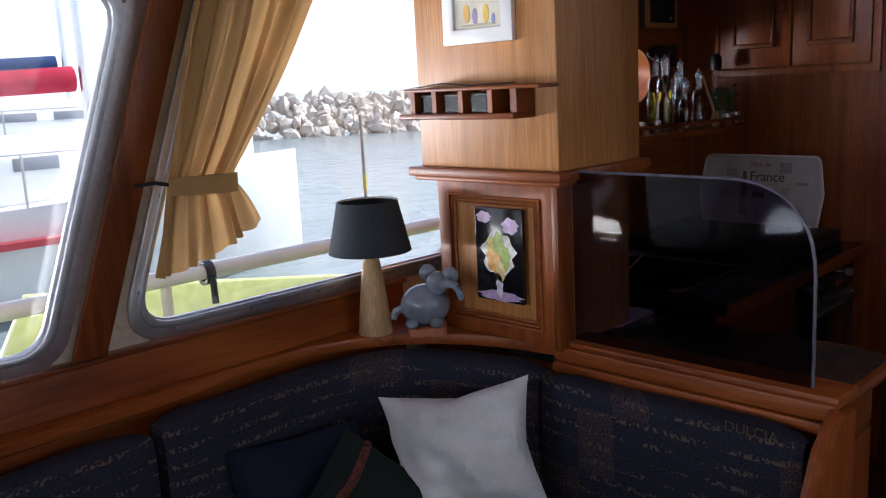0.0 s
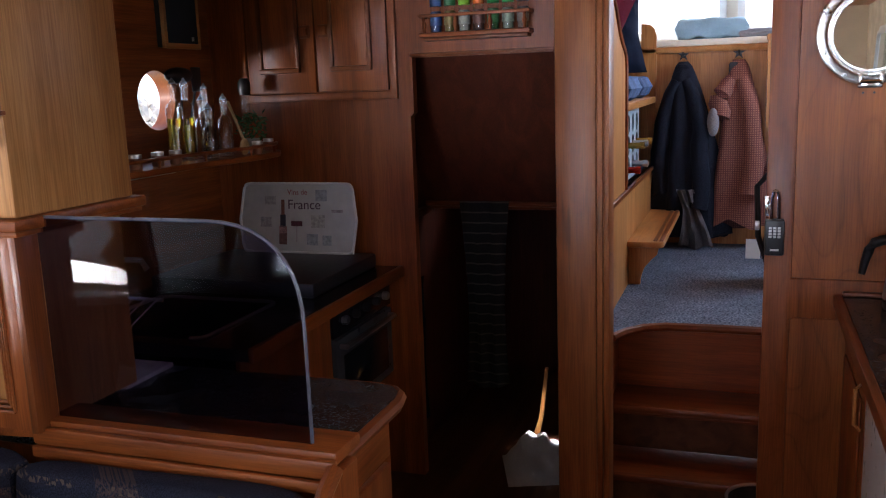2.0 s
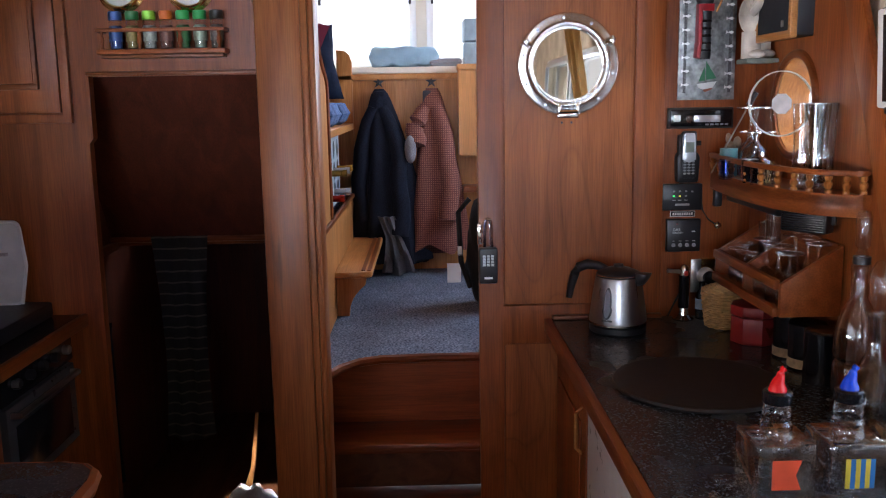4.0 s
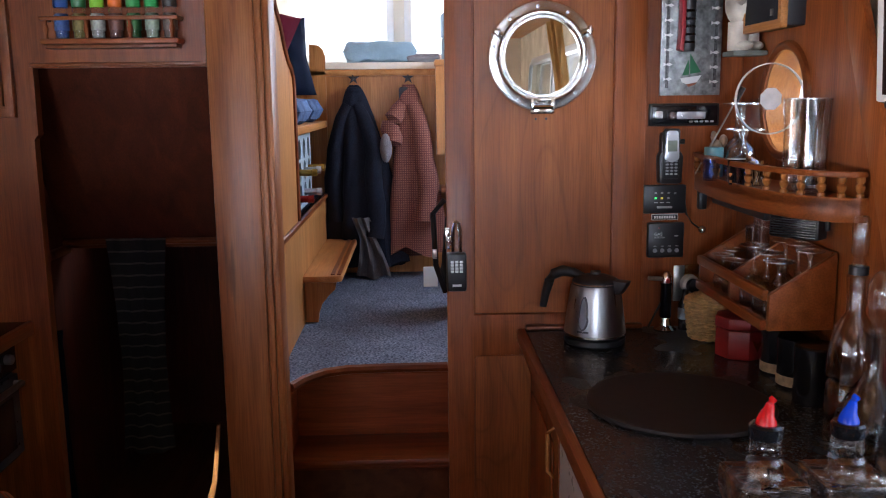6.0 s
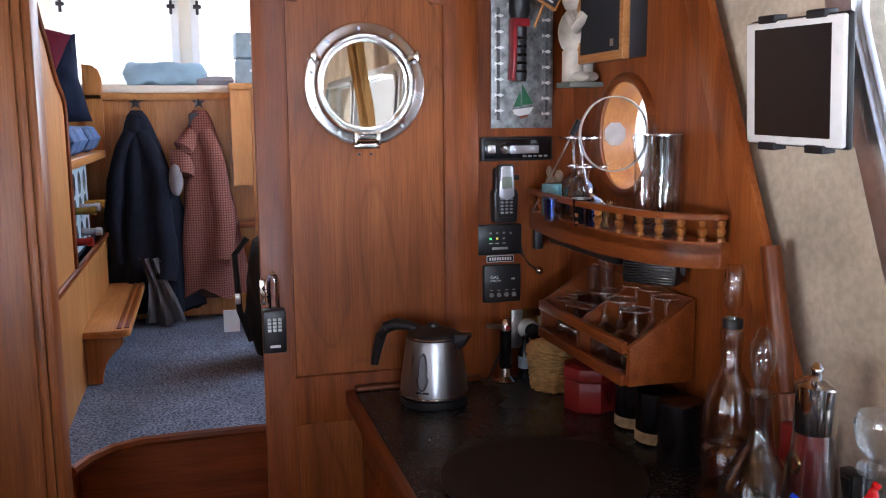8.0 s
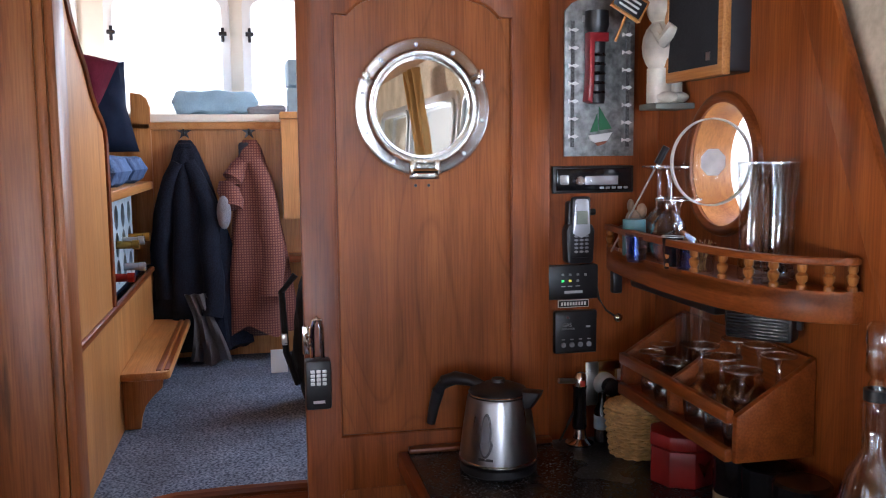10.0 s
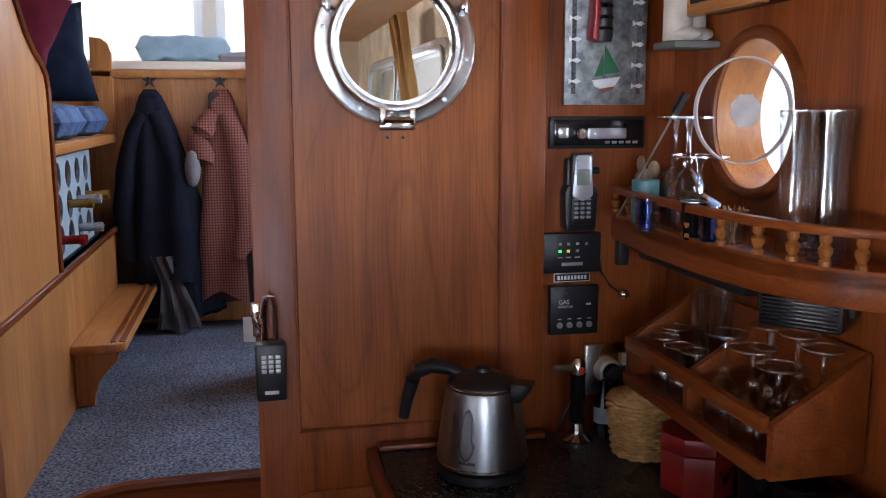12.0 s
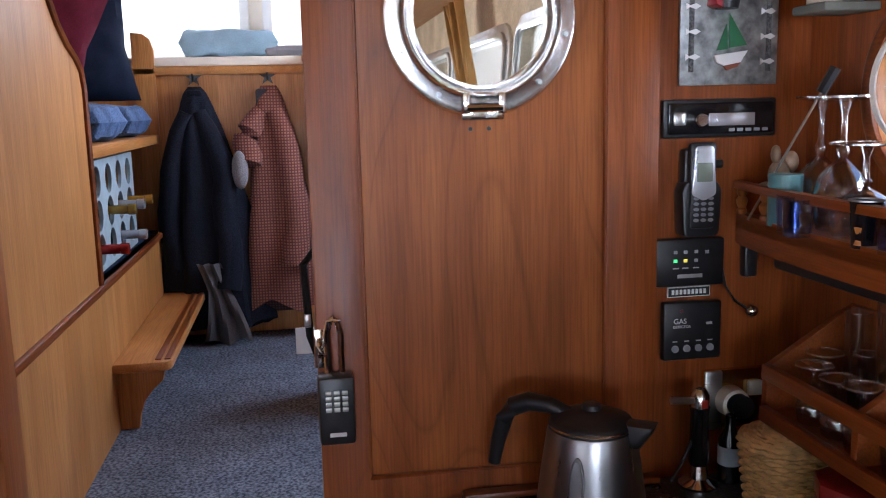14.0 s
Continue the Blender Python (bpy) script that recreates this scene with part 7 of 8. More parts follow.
for x, y in ((2.552, -0.858), (2.497, -0.868), (2.585, -0.898), (2.530, -0.900)):
    t_ = thing("tall_glass", "tall clear tumbler with a thick base", "glass", (x, y, 1.3705), group="tall tumblers")
    part("glass", lathe([(0, 0.0), (0.021, 0.0), (0.0225, 0.008), (0.0205, 0.06), (0.0215, 0.13), (0.0255, 0.195), (0.0238, 0.195), (0.0198, 0.13), (0.0188, 0.06), (0.0195, 0.02), (0, 0.016)], 24), clear, t_)
    # added glossy ring for the bright line at the lip
    part("rim", lathe([(0.0238, 0.1945), (0.0255, 0.1945), (0.0255, 0.1966), (0.0238, 0.1966), (0.0238, 0.1945)], 24), rim_glint, t_)
    part("base", lathe([(0, 0.0172), (0.0188, 0.0195), (0.0180, 0.024), (0, 0.026)], 24), crystal, t_, "thick solid glass base")
_fg = bmesh.new()
blob(_fg, (0, 0, 0.024), 0.024, 0.8, 1, 1)
blob(_fg, (0.0, 0.006, 0.068), 0.017, 0.8, 1, 1.4)
blob(_fg, (0.0, -0.014, 0.088), 0.011, 1, 1, 1.5)
blob(_fg, (0.0, 0.012, 0.100), 0.009, 1, 0.8, 1.6)
blob(_fg, (-0.01, 0.030, 0.05), 0.013, 1, 1.2, 0.8)
solid("shell_figurine", _fg, rgh("painted shell", (0.36, 0.26, 0.17), 0.4, 0, 0.6, 22), "painted shell ornament on the gallery shelf", "figurine", (2.985, -0.845, 1.3705))
solid("tea_tin", lathe([(0, 0), (0.024, 0), (0.024, 0.075), (0, 0.075)], 18), rgh("teal glaze", (0.10, 0.24, 0.25), 0.4), "teal glazed beaker on the gallery shelf", "cup", (2.925, -0.815, 1.3705))
_fk = thing("long_spoon", "long steel cocktail spoon with a black grip", "utensil", (2.945, -0.805, 1.3705))
part("stem", tube([(0.03, 0.02, 0.003), (-0.02, -0.06, 0.19)], 0.0022, 6), steel, _fk)
part("grip", tube([(-0.02, -0.06, 0.19), (-0.03, -0.075, 0.225)], 0.008, 8), black_plastic, _fk)

# ---- stemware box ----
_wb = thing("glass_rack", "teak stemware box with two compartments and a low front", "rack")
X0, X1, YB, YF = 2.46, 2.905, -0.925, -0.785
SIDEP = [(YF, 1.085), (YF, 1.162), (YB, 1.25), (YB, 1.085)]
for x in (X0, 2.69, X1):
    part("side_panel", prism(SIDEP, YZ(x), 0.014, bevel=0.002), teak_x, _wb)
part("bottom", boxm(X0 + 0.014, X1, YB, YF, 1.085, 1.097), teak_x, _wb)
part("front_lip", boxm(X0 + 0.014, X1, YF - 0.002, YF + 0.012, 1.083, 1.106, 0.003), teak_x, _wb)
part("front_rail", boxm(X0 + 0.014, X1, YF - 0.004, YF + 0.010, 1.147, 1.170, 0.003), teak_x, _wb)
part("back", boxm(X0 + 0.014, X1, YB, YB + 0.008, 1.097, 1.25), teak_x, _wb)
for x, y, h, r in ((2.512, -0.824, 0.128, 0.031), (2.580, -0.826, 0.135, 0.032), (2.650, -0.824, 0.140, 0.031), (2.508, -0.888, 0.150, 0.028), (2.568, -0.890, 0.155, 0.027), (2.632, -0.888, 0.152, 0.029),
                   (2.735, -0.822, 0.088, 0.023), (2.790, -0.824, 0.082, 0.023), (2.845, -0.822, 0.085, 0.023), (2.882, -0.862, 0.09, 0.020)):
    wine_glass((x, y, 1.0975), r, h, "stem_glass", True, "clear stemmed glass upside down in the teak rack", "racked glasses")
for x, y, h in ((2.730, -0.890, 0.10), (2.778, -0.890, 0.205), (2.826, -0.892, 0.10), (2.868, -0.905, 0.15)):
    t_ = thing("shot_glass", "small clear shot glass in the teak rack", "glass", (x, y, 1.0975), group="shot glasses")
    part("glass", lathe([(0, 0.0), (0.017, 0.0), (0.020, h), (0.018, h), (0.0150, 0.01), (0, 0.01)], 18), stemware, t_)
    # lip highlight, again an added glossy ring
    part("rim", lathe([(0.018, h), (0.0201, h), (0.0201, h + 0.0015), (0.018, h + 0.0015), (0.018, h)], 20), rim_glint, t_)

# ---- things on the worktop ----
TOP = 0.9505
_kt = thing("kettle", "brushed steel electric kettle with a black handle", "kettle", (2.885, -0.508, TOP), -35)
kettle_steel = rgh("brushed kettle steel", (0.36, 0.36, 0.37), 0.30, 1.0, 0.10, 40, 0.02, stretch=(1, 1, 0.05))
part("base", lathe([(0, 0), (0.074, 0), (0.078, 0.004), (0.078, 0.017), (0.070, 0.022), (0, 0.022)], 40), black_plastic, _kt)
part("body", lathe([(0, 0.023), (0.076, 0.023), (0.079, 0.026), (0.0785, 0.033), (0.0768, 0.050), (0.0722, 0.085), (0.0672, 0.118), (0.0625, 0.148), (0.0608, 0.153), (0.057, 0.155), (0, 0.155)], 56), kettle_steel, _kt)
part("foot_ring", lathe([(0.0785, 0.0235), (0.0803, 0.0245), (0.0803, 0.029), (0.0785, 0.030), (0.0785, 0.0235)], 56), chrome, _kt)
part("lid", lathe([(0.0600, 0.153), (0.0605, 0.159), (0.056, 0.166), (0.034, 0.175), (0.014, 0.179), (0.013, 0.186), (0, 0.188)], 40), black_plastic, _kt)
part("lid_ring", lathe([(0.0602, 0.1565), (0.0614, 0.158), (0.0602, 0.1595)], 40), chrome, _kt)
part("spout", prism([(0.045, 0.126), (0.072, 0.134), (0.087, 0.156), (0.092, 0.168), (0.052, 0.168)], lambda u, v, w: (w - 0.018, -u, v), 0.036, bevel=0.008), black_plastic, _kt)
part("handle", tube([(0.0, 0.030, 0.166), (0.0, 0.060, 0.176), (0.0, 0.092, 0.178), (0.0, 0.116, 0.168), (0.0, 0.132, 0.146), (0.0, 0.142, 0.112), (0.0, 0.149, 0.076)], 0.014, 14, None, [0.010, 0.012, 0.014, 0.0145, 0.013, 0.011, 0.009]), black_plastic, _kt)


def on_kettle(out):
    """Wraps a flat outline onto the kettle's tapered wall."""
    def place(u, v, w):
        rad = 0.0790 - 0.138 * (v - 0.033) + out - w
        return (-rad * math.cos(u / rad), rad * math.sin(u / rad), v)
    return place


KEY = [((0.0155 if math.sin(a) < -0.25 else 0.0110) * math.cos(a), 0.088 + 0.043 * math.sin(a)) for a in [2 * math.pi * k / 32 for k in range(32)]]
part("gauge_frame", prism(KEY, on_kettle(0.0035), 0.008, bevel=0.001), rgh("smoke grey plastic", (0.09, 0.09, 0.10), 0.25), _kt)
part("gauge", prism([(u * 0.72, 0.088 + (v - 0.088) * 0.88) for u, v in KEY], on_kettle(0.0045), 0.003), rgh("clouded gauge", (0.22, 0.23, 0.25), 0.2), _kt)
part("maker_bar", prism([(-0.016, 0.039), (0.014, 0.039), (0.014, 0.044), (-0.016, 0.044)], on_kettle(0.0012), 0.003), black_plastic, _kt)

_mt = solid("round_mat", lathe([(0, 0), (0.188, 0), (0.190, 0.004), (0.188, 0.009), (0.180, 0.011), (0.172, 0.0095), (0, 0.010)], 72), rgh("dark leatherette", (0.018, 0.014, 0.013), 0.55, 0, 0.3, 40, 0.15), "large round dark placemat on the worktop", "mat", (2.40, -0.585, TOP))

wicker = rgh("wicker", (0.62, 0.40, 0.16), 0.55, 0, 0.3, 60, 0.2)
_bk = thing("wicker_basket", "round lidded wicker basket on the worktop", "basket", (2.897, -0.812, TOP))
_bk.scale = (1.0, 1.0, 0.86)
_wv = bmesh.new()
for k in range(15):
    z = 0.006 + 0.0076 * k
    r = 0.050 + 0.012 * (k / 14)
    tube([((r + 0.0034 * math.sin(a * 14 + math.pi * k)) * math.cos(a), (r + 0.0034 * math.sin(a * 14 + math.pi * k)) * math.sin(a), z) for a in [2 * math.pi * i / 84 for i in range(85)]], 0.0042, 5, _wv)
part("weave", _wv, wicker, _bk)
part("lining", lathe([(0, 0.004), (0.048, 0.004), (0.059, 0.115), (0.055, 0.115), (0.045, 0.01), (0, 0.01)], 28), wicker, _bk)
_ld = bmesh.new()
for k in range(9):
    r = 0.062 - 0.0068 * k
    tube([((r) * math.cos(a), r * math.sin(a), 0.122 + 0.018 * (1 - (r / 0.062) ** 2) + 0.0015 * math.sin(a * 12 + math.pi * k)) for a in [2 * math.pi * i / 60 for i in range(61)]], 0.0042, 5, _ld)
part("lid", lathe([(0.060, 0.118), (0.062, 0.124), (0.0, 0.138), (0, 0.130), (0.058, 0.117)], 28, None, _ld), wicker, _bk)

_rb = thing("lacquer_box", "red octagonal lacquer box with a gilt motif", "box", (2.745, -0.838, TOP), 20)
OCT = [(0.062 * math.cos(math.pi / 8 + k * math.pi / 4), 0.062 * math.sin(math.pi / 8 + k * math.pi / 4)) for k in range(8)]
part("body", prism(OCT, XY(0.0), 0.070, bevel=0.003), red, _rb)
part("lid", prism([(x * 1.03, y * 1.03) for x, y in OCT], XY(0.072), 0.028, bevel=0.004), red, _rb)
for k in (-1, 1):
    part("gilt_leaf", prism([(0, 0.02), (k * 0.018, 0.052), (k * 0.008, 0.048), (0, 0.040)], lambda u, v, w: (-0.058 - w, u, v), 0.001), brass, _rb)

# siphon and socket
_sp = thing("bar_siphon", "chrome footed bar dispenser with a black column", "dispenser", (2.985, -0.720, TOP))
part("foot", lathe([(0, 0), (0.030, 0), (0.031, 0.004), (0.016, 0.014), (0.013, 0.035), (0, 0.035)], 28), chrome, _sp)
part("column", lathe([(0.014, 0.035), (0.016, 0.04), (0.014, 0.12), (0.016, 0.13), (0, 0.13)], 20), black_gloss, _sp)
part("head", lathe([(0.014, 0.13), (0.015, 0.150), (0.008, 0.160), (0, 0.162)], 18), chrome, _sp)
part("lever", tube([(0, 0.0, 0.140), (-0.005, 0.050, 0.145)], 0.006, 8), steel, _sp)
part("red_tag", boxm(-0.0175, -0.015, -0.006, 0.005, 0.132, 0.145, 0.001), rgh("red tag", (0.6, 0.05, 0.03), 0.4), _sp)
part("hose", tube([(0, 0.01, 0.08), (-0.01, 0.03, 0.05), (0, 0.045, 0.01)], 0.003, 6), black_plastic, _sp)
_so = thing("socket_plate", "metal socket plate with a white shore plug", "socket", (3.06, -0.812, 1.066))
part("plate", boxm(-0.012, 0.0, -0.055, 0.055, -0.05, 0.05, 0.003), brass, _so, "tarnished brass surround")
part("cover", boxm(-0.018, -0.012, 0.025, 0.055, -0.05, 0.05, 0.002), steel, _so)
part("plug", lathe([(0, 0), (0.024, 0), (0.026, 0.006), (0.024, 0.030), (0.020, 0.034), (0.020, 0.012), (0, 0.012)], 24, pose(-0.012, 0.012, 0.0, 0, -90, 0)), white_plastic, _so)
part("plug_core", lathe([(0, 0.02), (0.019, 0.02), (0.019, 0.04), (0, 0.042)], 20, pose(-0.012, 0.005, -0.003, 0, -90, 0)), black_plastic, _so)
part("switch", boxm(-0.022, -0.012, -0.045, -0.020, 0.005, 0.03, 0.003), white_plastic, _so)
_sb2 = thing("sauce_bottle", "small dark bottle with a pale blue label", "bottle", (2.99, -0.775, TOP))
part("bottle", lathe([(0, 0), (0.017, 0), (0.018, 0.07), (0.008, 0.09), (0.008, 0.11), (0, 0.11)], 16), black_gloss, _sb2)
part("label", lathe([(0.0182, 0.03), (0.0187, 0.03), (0.0187, 0.06), (0.0182, 0.06), (0.0182, 0.03)], 16), rgh("pale label", (0.35, 0.45, 0.55), 0.5), _sb2)
cork = rgh("cork band", (0.45, 0.33, 0.18), 0.7, 0, 0.3, 80)
for x, y, h, r in ((2.60, -0.872, 0.118, 0.040), (2.505, -0.872, 0.112, 0.042), (2.405, -0.868, 0.120, 0.044)):
    cn = thing("canister", "gloss black canister with a cork band", "canister", (x, y, TOP), group="black canisters")
    part("body", lathe([(0, 0), (r, 0), (r, h - 0.03), (0, h - 0.03)], 28), black_gloss, cn)
    part("cork_band", lathe([(r + 0.0002, 0.006), (r + 0.001, 0.006), (r + 0.001, 0.028), (r + 0.0002, 0.028), (r + 0.0002, 0.006)], 28), cork if x > 2.45 else black_gloss, cn)
    part("lid", lathe([(r + 0.0015, h - 0.032), (r + 0.0015, h - 0.004), (r - 0.003, h), (0, h)], 28), black_gloss, cn)

# decanters
amber = glass("amber spirit", (0.75, 0.30, 0.05), 0.0, 1.36)


def faceted(profile, seg, amp, lo, hi, m=None):
    """Cut glass: turned shape with shallow flutes between two heights."""
    b = lathe(profile, seg)
    for v in b.verts:
        r = math.hypot(v.co.x, v.co.y)
        if lo < v.co.z < hi and r > 0.012:
            a = math.atan2(v.co.y, v.co.x)
            f = 1 + amp * (math.cos(seg / 2 * a))
            v.co.x, v.co.y = v.co.x * f, v.co.y * f
    return b


def decanter(loc, label, body, stopper, fill=None, neck_ring=None):
    d = thing("decanter", label, "decanter", loc, 0, "decanters")
    part("bottle", body, crystal, d)
    part("stopper", stopper, crystal, d)
    if fill:
        part("spirit", lathe(fill, 24), amber, d)
    if neck_ring:
        part("collar", lathe(neck_ring, 18), black_plastic, d)
    return d


decanter((2.215, -0.842, TOP), "slim ship's decanter half full of amber spirit", faceted([(0, 0.004), (0.040, 0.006), (0.042, 0.05), (0.040, 0.098), (0.034, 0.105), (0.034, 0.110), (0.041, 0.117), (0.040, 0.165), (0.030, 0.205), (0.016, 0.235), (0.012, 0.295), (0.015, 0.302), (0.019, 0.302), (0.016, 0.235), (0.033, 0.207), (0.043, 0.167), (0.044, 0.117), (0.037, 0.109), (0.043, 0.099), (0.045, 0.05), (0.043, 0.0), (0, 0.0)], 32, 0.0, 0, 1),
         faceted([(0, 0.300), (0.011, 0.302), (0.012, 0.325), (0.008, 0.335), (0.014, 0.343), (0.015, 0.402), (0.011, 0.410), (0, 0.410)], 16, 0.06, 0.34, 0.41), [(0, 0.008), (0.037, 0.008), (0.037, 0.085), (0, 0.085)], [(0.012, 0.304), (0.017, 0.305), (0.017, 0.320), (0.012, 0.321)])
_fd = decanter((2.108, -0.825, TOP), "fluted crystal decanter with an oval stopper", faceted([(0, 0.006), (0.054, 0.008), (0.062, 0.05), (0.058, 0.080), (0.036, 0.118), (0.017, 0.150), (0.014, 0.195), (0.016, 0.218), (0.025, 0.225), (0.026, 0.230), (0.019, 0.230), (0.018, 0.195), (0.020, 0.150), (0.039, 0.120), (0.062, 0.082), (0.067, 0.05), (0.058, 0.0), (0, 0.0)], 32, 0.035, 0.0, 0.15),
         faceted([(0, 0.218), (0.011, 0.219), (0.013, 0.230), (0.009, 0.237), (0.017, 0.256), (0.023, 0.283), (0.020, 0.308), (0.010, 0.328), (0, 0.333)], 16, 0.04, 0.25, 0.33))
_fd.scale = (0.88, 0.88, 1.0)
_jg = thing("claret_jug", "cut crystal claret jug with a silver lid", "jug", (1.985, -0.825, TOP))
_jg.scale = (0.84, 0.84, 0.93)
part("body", faceted([(0, 0.006), (0.055, 0.008), (0.056, 0.04), (0.046, 0.12), (0.034, 0.20), (0.030, 0.245), (0.033, 0.245), (0.037, 0.20), (0.050, 0.12), (0.060, 0.04), (0.058, 0.0), (0, 0.0)], 32, 0.02, 0.02, 0.16), crystal, _jg)
part("silver_neck", lathe([(0.034, 0.225), (0.035, 0.227), (0.034, 0.295), (0.030, 0.295), (0.031, 0.227), (0.034, 0.225)], 28), chrome, _jg)
part("lid", lathe([(0.037, 0.295), (0.037, 0.299), (0.020, 0.308), (0.009, 0.312), (0.009, 0.318), (0.012, 0.324), (0.006, 0.332), (0, 0.334)], 28), chrome, _jg)
part("spout", prism([(0.028, 0.24), (0.040, 0.295), (0.050, 0.297), (0.030, 0.297)], lambda u, v, w: (-u, w - 0.008, v), 0.016, bevel=0.002), chrome, _jg)
decanter((1.80, -0.772, TOP), "square crystal decanter with a cut ball stopper", faceted([(0, 0.006), (0.044, 0.008), (0.046, 0.14), (0.030, 0.165), (0.018, 0.18), (0.017, 0.222), (0.029, 0.228), (0.029, 0.234), (0.021, 0.234), (0.021, 0.182), (0.034, 0.168), (0.050, 0.142), (0.048, 0.0), (0, 0.0)], 24, 0.0, 0, 1),
         faceted([(0, 0.205), (0.014, 0.207), (0.017, 0.234), (0.014, 0.243), (0.030, 0.262), (0.034, 0.285), (0.030, 0.300), (0.014, 0.303), (0, 0.302)], 20, 0.05, 0.24, 0.30))
_rn = thing("gilt_tin", "dark red tin with a round gilt emblem", "tin", (2.10, -0.90, TOP))
part("body", boxm(-0.035, 0.035, -0.022, 0.022, 0.0, 0.17, 0.008), red, _rn)
part("emblem", lathe([(0.010, 0), (0.017, 0.0), (0.018, 0.003), (0.016, 0.005), (0.010, 0.003)], 24, pose(-0.01, 0.022, 0.115, -90)), brass, _rn)
solid("gas_lighter", box(boxm(1.99, 2.03, -0.93, -0.90, TOP, TOP + 0.13, 0.005), 1.992, 2.012, -0.899, -0.895, TOP + 0.10, TOP + 0.125, 0.001), black_plastic, "black lighter with a yellow spot behind the decanters", "lighter")

# rum bottles in an acrylic holder
def spirit_bottle(loc, cap, flag, label):
    b_ = thing("square_bottle", label, "bottle", loc, 0, "square spirit bottles")
    part("glass", prism(rounded([(-0.045, -0.045), (0.045, -0.045), (0.045, 0.045), (-0.045, 0.045)], 0.010, 4), XY(0.004), 0.128, bevel=0.005), crystal, b_)
    inner = prism(rounded([(-0.040, -0.040), (0.040, -0.040), (0.040, 0.040), (-0.040, 0.040)], 0.008, 4), XY(0.016), 0.111)
    bmesh.ops.reverse_faces(inner, faces=inner.faces[:])
    part("inner_wall", inner, crystal, b_)
    part("shoulder", lathe([(0.0, 0.132), (0.026, 0.132), (0.022, 0.140), (0.023, 0.150), (0.019, 0.156), (0.021, 0.164), (0.019, 0.180), (0, 0.180)], 24), crystal, b_)
    part("collar", lathe([(0.019, 0.180), (0.021, 0.183), (0.021, 0.196), (0.018, 0.199), (0, 0.199)], 24), black_gloss, b_)
    part("pourer", tube([(0, 0, 0.198), (0, 0, 0.203), (0, 0, 0.208), (0, -0.001, 0.213), (0, -0.003, 0.218), (0, -0.004, 0.224), (0, -0.006, 0.229), (0, -0.009, 0.232)], 0.01, 16, None, [0.0135, 0.0125, 0.0105, 0.0085, 0.0068, 0.0055, 0.0050, 0.0050]), cap, b_, "coloured translucent pourer")
    flag(b_)
    return b_


def flag_red(b_):
    part("flag_label", prism([(0.021, 0.066), (0.021, 0.110), (-0.021, 0.110), (-0.013, 0.088), (-0.021, 0.066)], lambda u, v, w: (-0.0455 - w, u, v), 0.0006), rgh("signal red", (0.62, 0.07, 0.02), 0.5), b_, "red swallow-tailed signal flag")


def flag_stripes(b_):
    for k in range(6):
        part("flag_stripe", prism([(0.021 - 0.007 * k, 0.066), (0.021 - 0.007 * k, 0.110), (0.014 - 0.007 * k, 0.110), (0.014 - 0.007 * k, 0.066)], lambda u, v, w: (-0.0455 - w, u, v), 0.0006), rgh("signal yellow", (0.62, 0.48, 0.04), 0.5) if k % 2 == 0 else rgh("signal blue", (0.03, 0.16, 0.42), 0.5), b_)


def flag_white(b_):
    part("flag_label", prism([(0.021, 0.066), (0.021, 0.110), (-0.021, 0.110), (-0.021, 0.066)], lambda u, v, w: (-0.0455 - w, u, v), 0.0006), white_paint, b_)
    part("flag_cross", prism([(0.018, 0.067), (0.021, 0.070), (-0.018, 0.109), (-0.021, 0.106)], lambda u, v, w: (-0.0463 - w, u, v), 0.0006), rgh("signal red", (0.62, 0.07, 0.02), 0.5), b_)


red_clear, blue_clear = rgh("red translucent plastic", (0.62, 0.008, 0.010), 0.18, 0, 0.1, 10, 0), rgh("blue translucent plastic", (0.006, 0.05, 0.55), 0.18, 0, 0.1, 10, 0)
BZ = 0.968
spirit_bottle((1.735, -0.487, BZ), red_clear, flag_red, "square clear bottle with a red flag and red pourer")
spirit_bottle((1.735, -0.592, BZ), blue_clear, flag_stripes, "square clear bottle with a striped flag and blue pourer")
spirit_bottle((1.735, -0.697, BZ), red_clear, flag_white, "square clear bottle with a crossed flag and red pourer")
_tr2 = thing("acrylic_holder", "clear acrylic bottle holder on the worktop", "holder", (1.735, -0.592, TOP))
part("floor", boxm(-0.055, 0.055, -0.17, 0.17, 0.0, 0.004), clear, _tr2)
part("front", boxm(-0.062, -0.057, -0.17, 0.19, 0.0, 0.055, 0.001), clear, _tr2)
part("back", boxm(0.057, 0.062, -0.17, 0.17, 0.0, 0.055, 0.001), clear, _tr2)
for y in (-0.105, 0.0, 0.105):
    part("foot_block", boxm(-0.04, 0.04, y - 0.04, y + 0.04, 0.004, 0.0175), black_gloss, _tr2)
part("peg", tube([(-0.056, 0.178, 0.036), (0.04, 0.178, 0.036)], 0.009, 10), clear, _tr2)

# tablet
_tp = thing("tablet", "white tablet computer in a black wall mount", "tablet", (2.098, -0.845, 1.648))
hang(_tp, 2.098, -0.848, 1.648, 4, 1.5, 184)
part("shell", boxm(-0.100, 0.100, -0.005, 0.005, -0.091, 0.091, 0.0045), white_plastic, _tp)
part("screen", boxm(-0.078, 0.078, -0.0062, -0.004, -0.078, 0.080), black_gloss, _tp, "dark switched-off screen")
part("case_back", boxm(-0.103, 0.103, 0.004, 0.014, -0.094, 0.094, 0.005), black_plastic, _tp)
for x, z in ((-0.05, 0.094), (0.05, 0.094), (-0.05, -0.094), (0.05, -0.094)):
    part("clamp", boxm(x - 0.018, x + 0.018, -0.009, 0.016, z - 0.006, z + 0.006, 0.002), black_plastic, _tp)
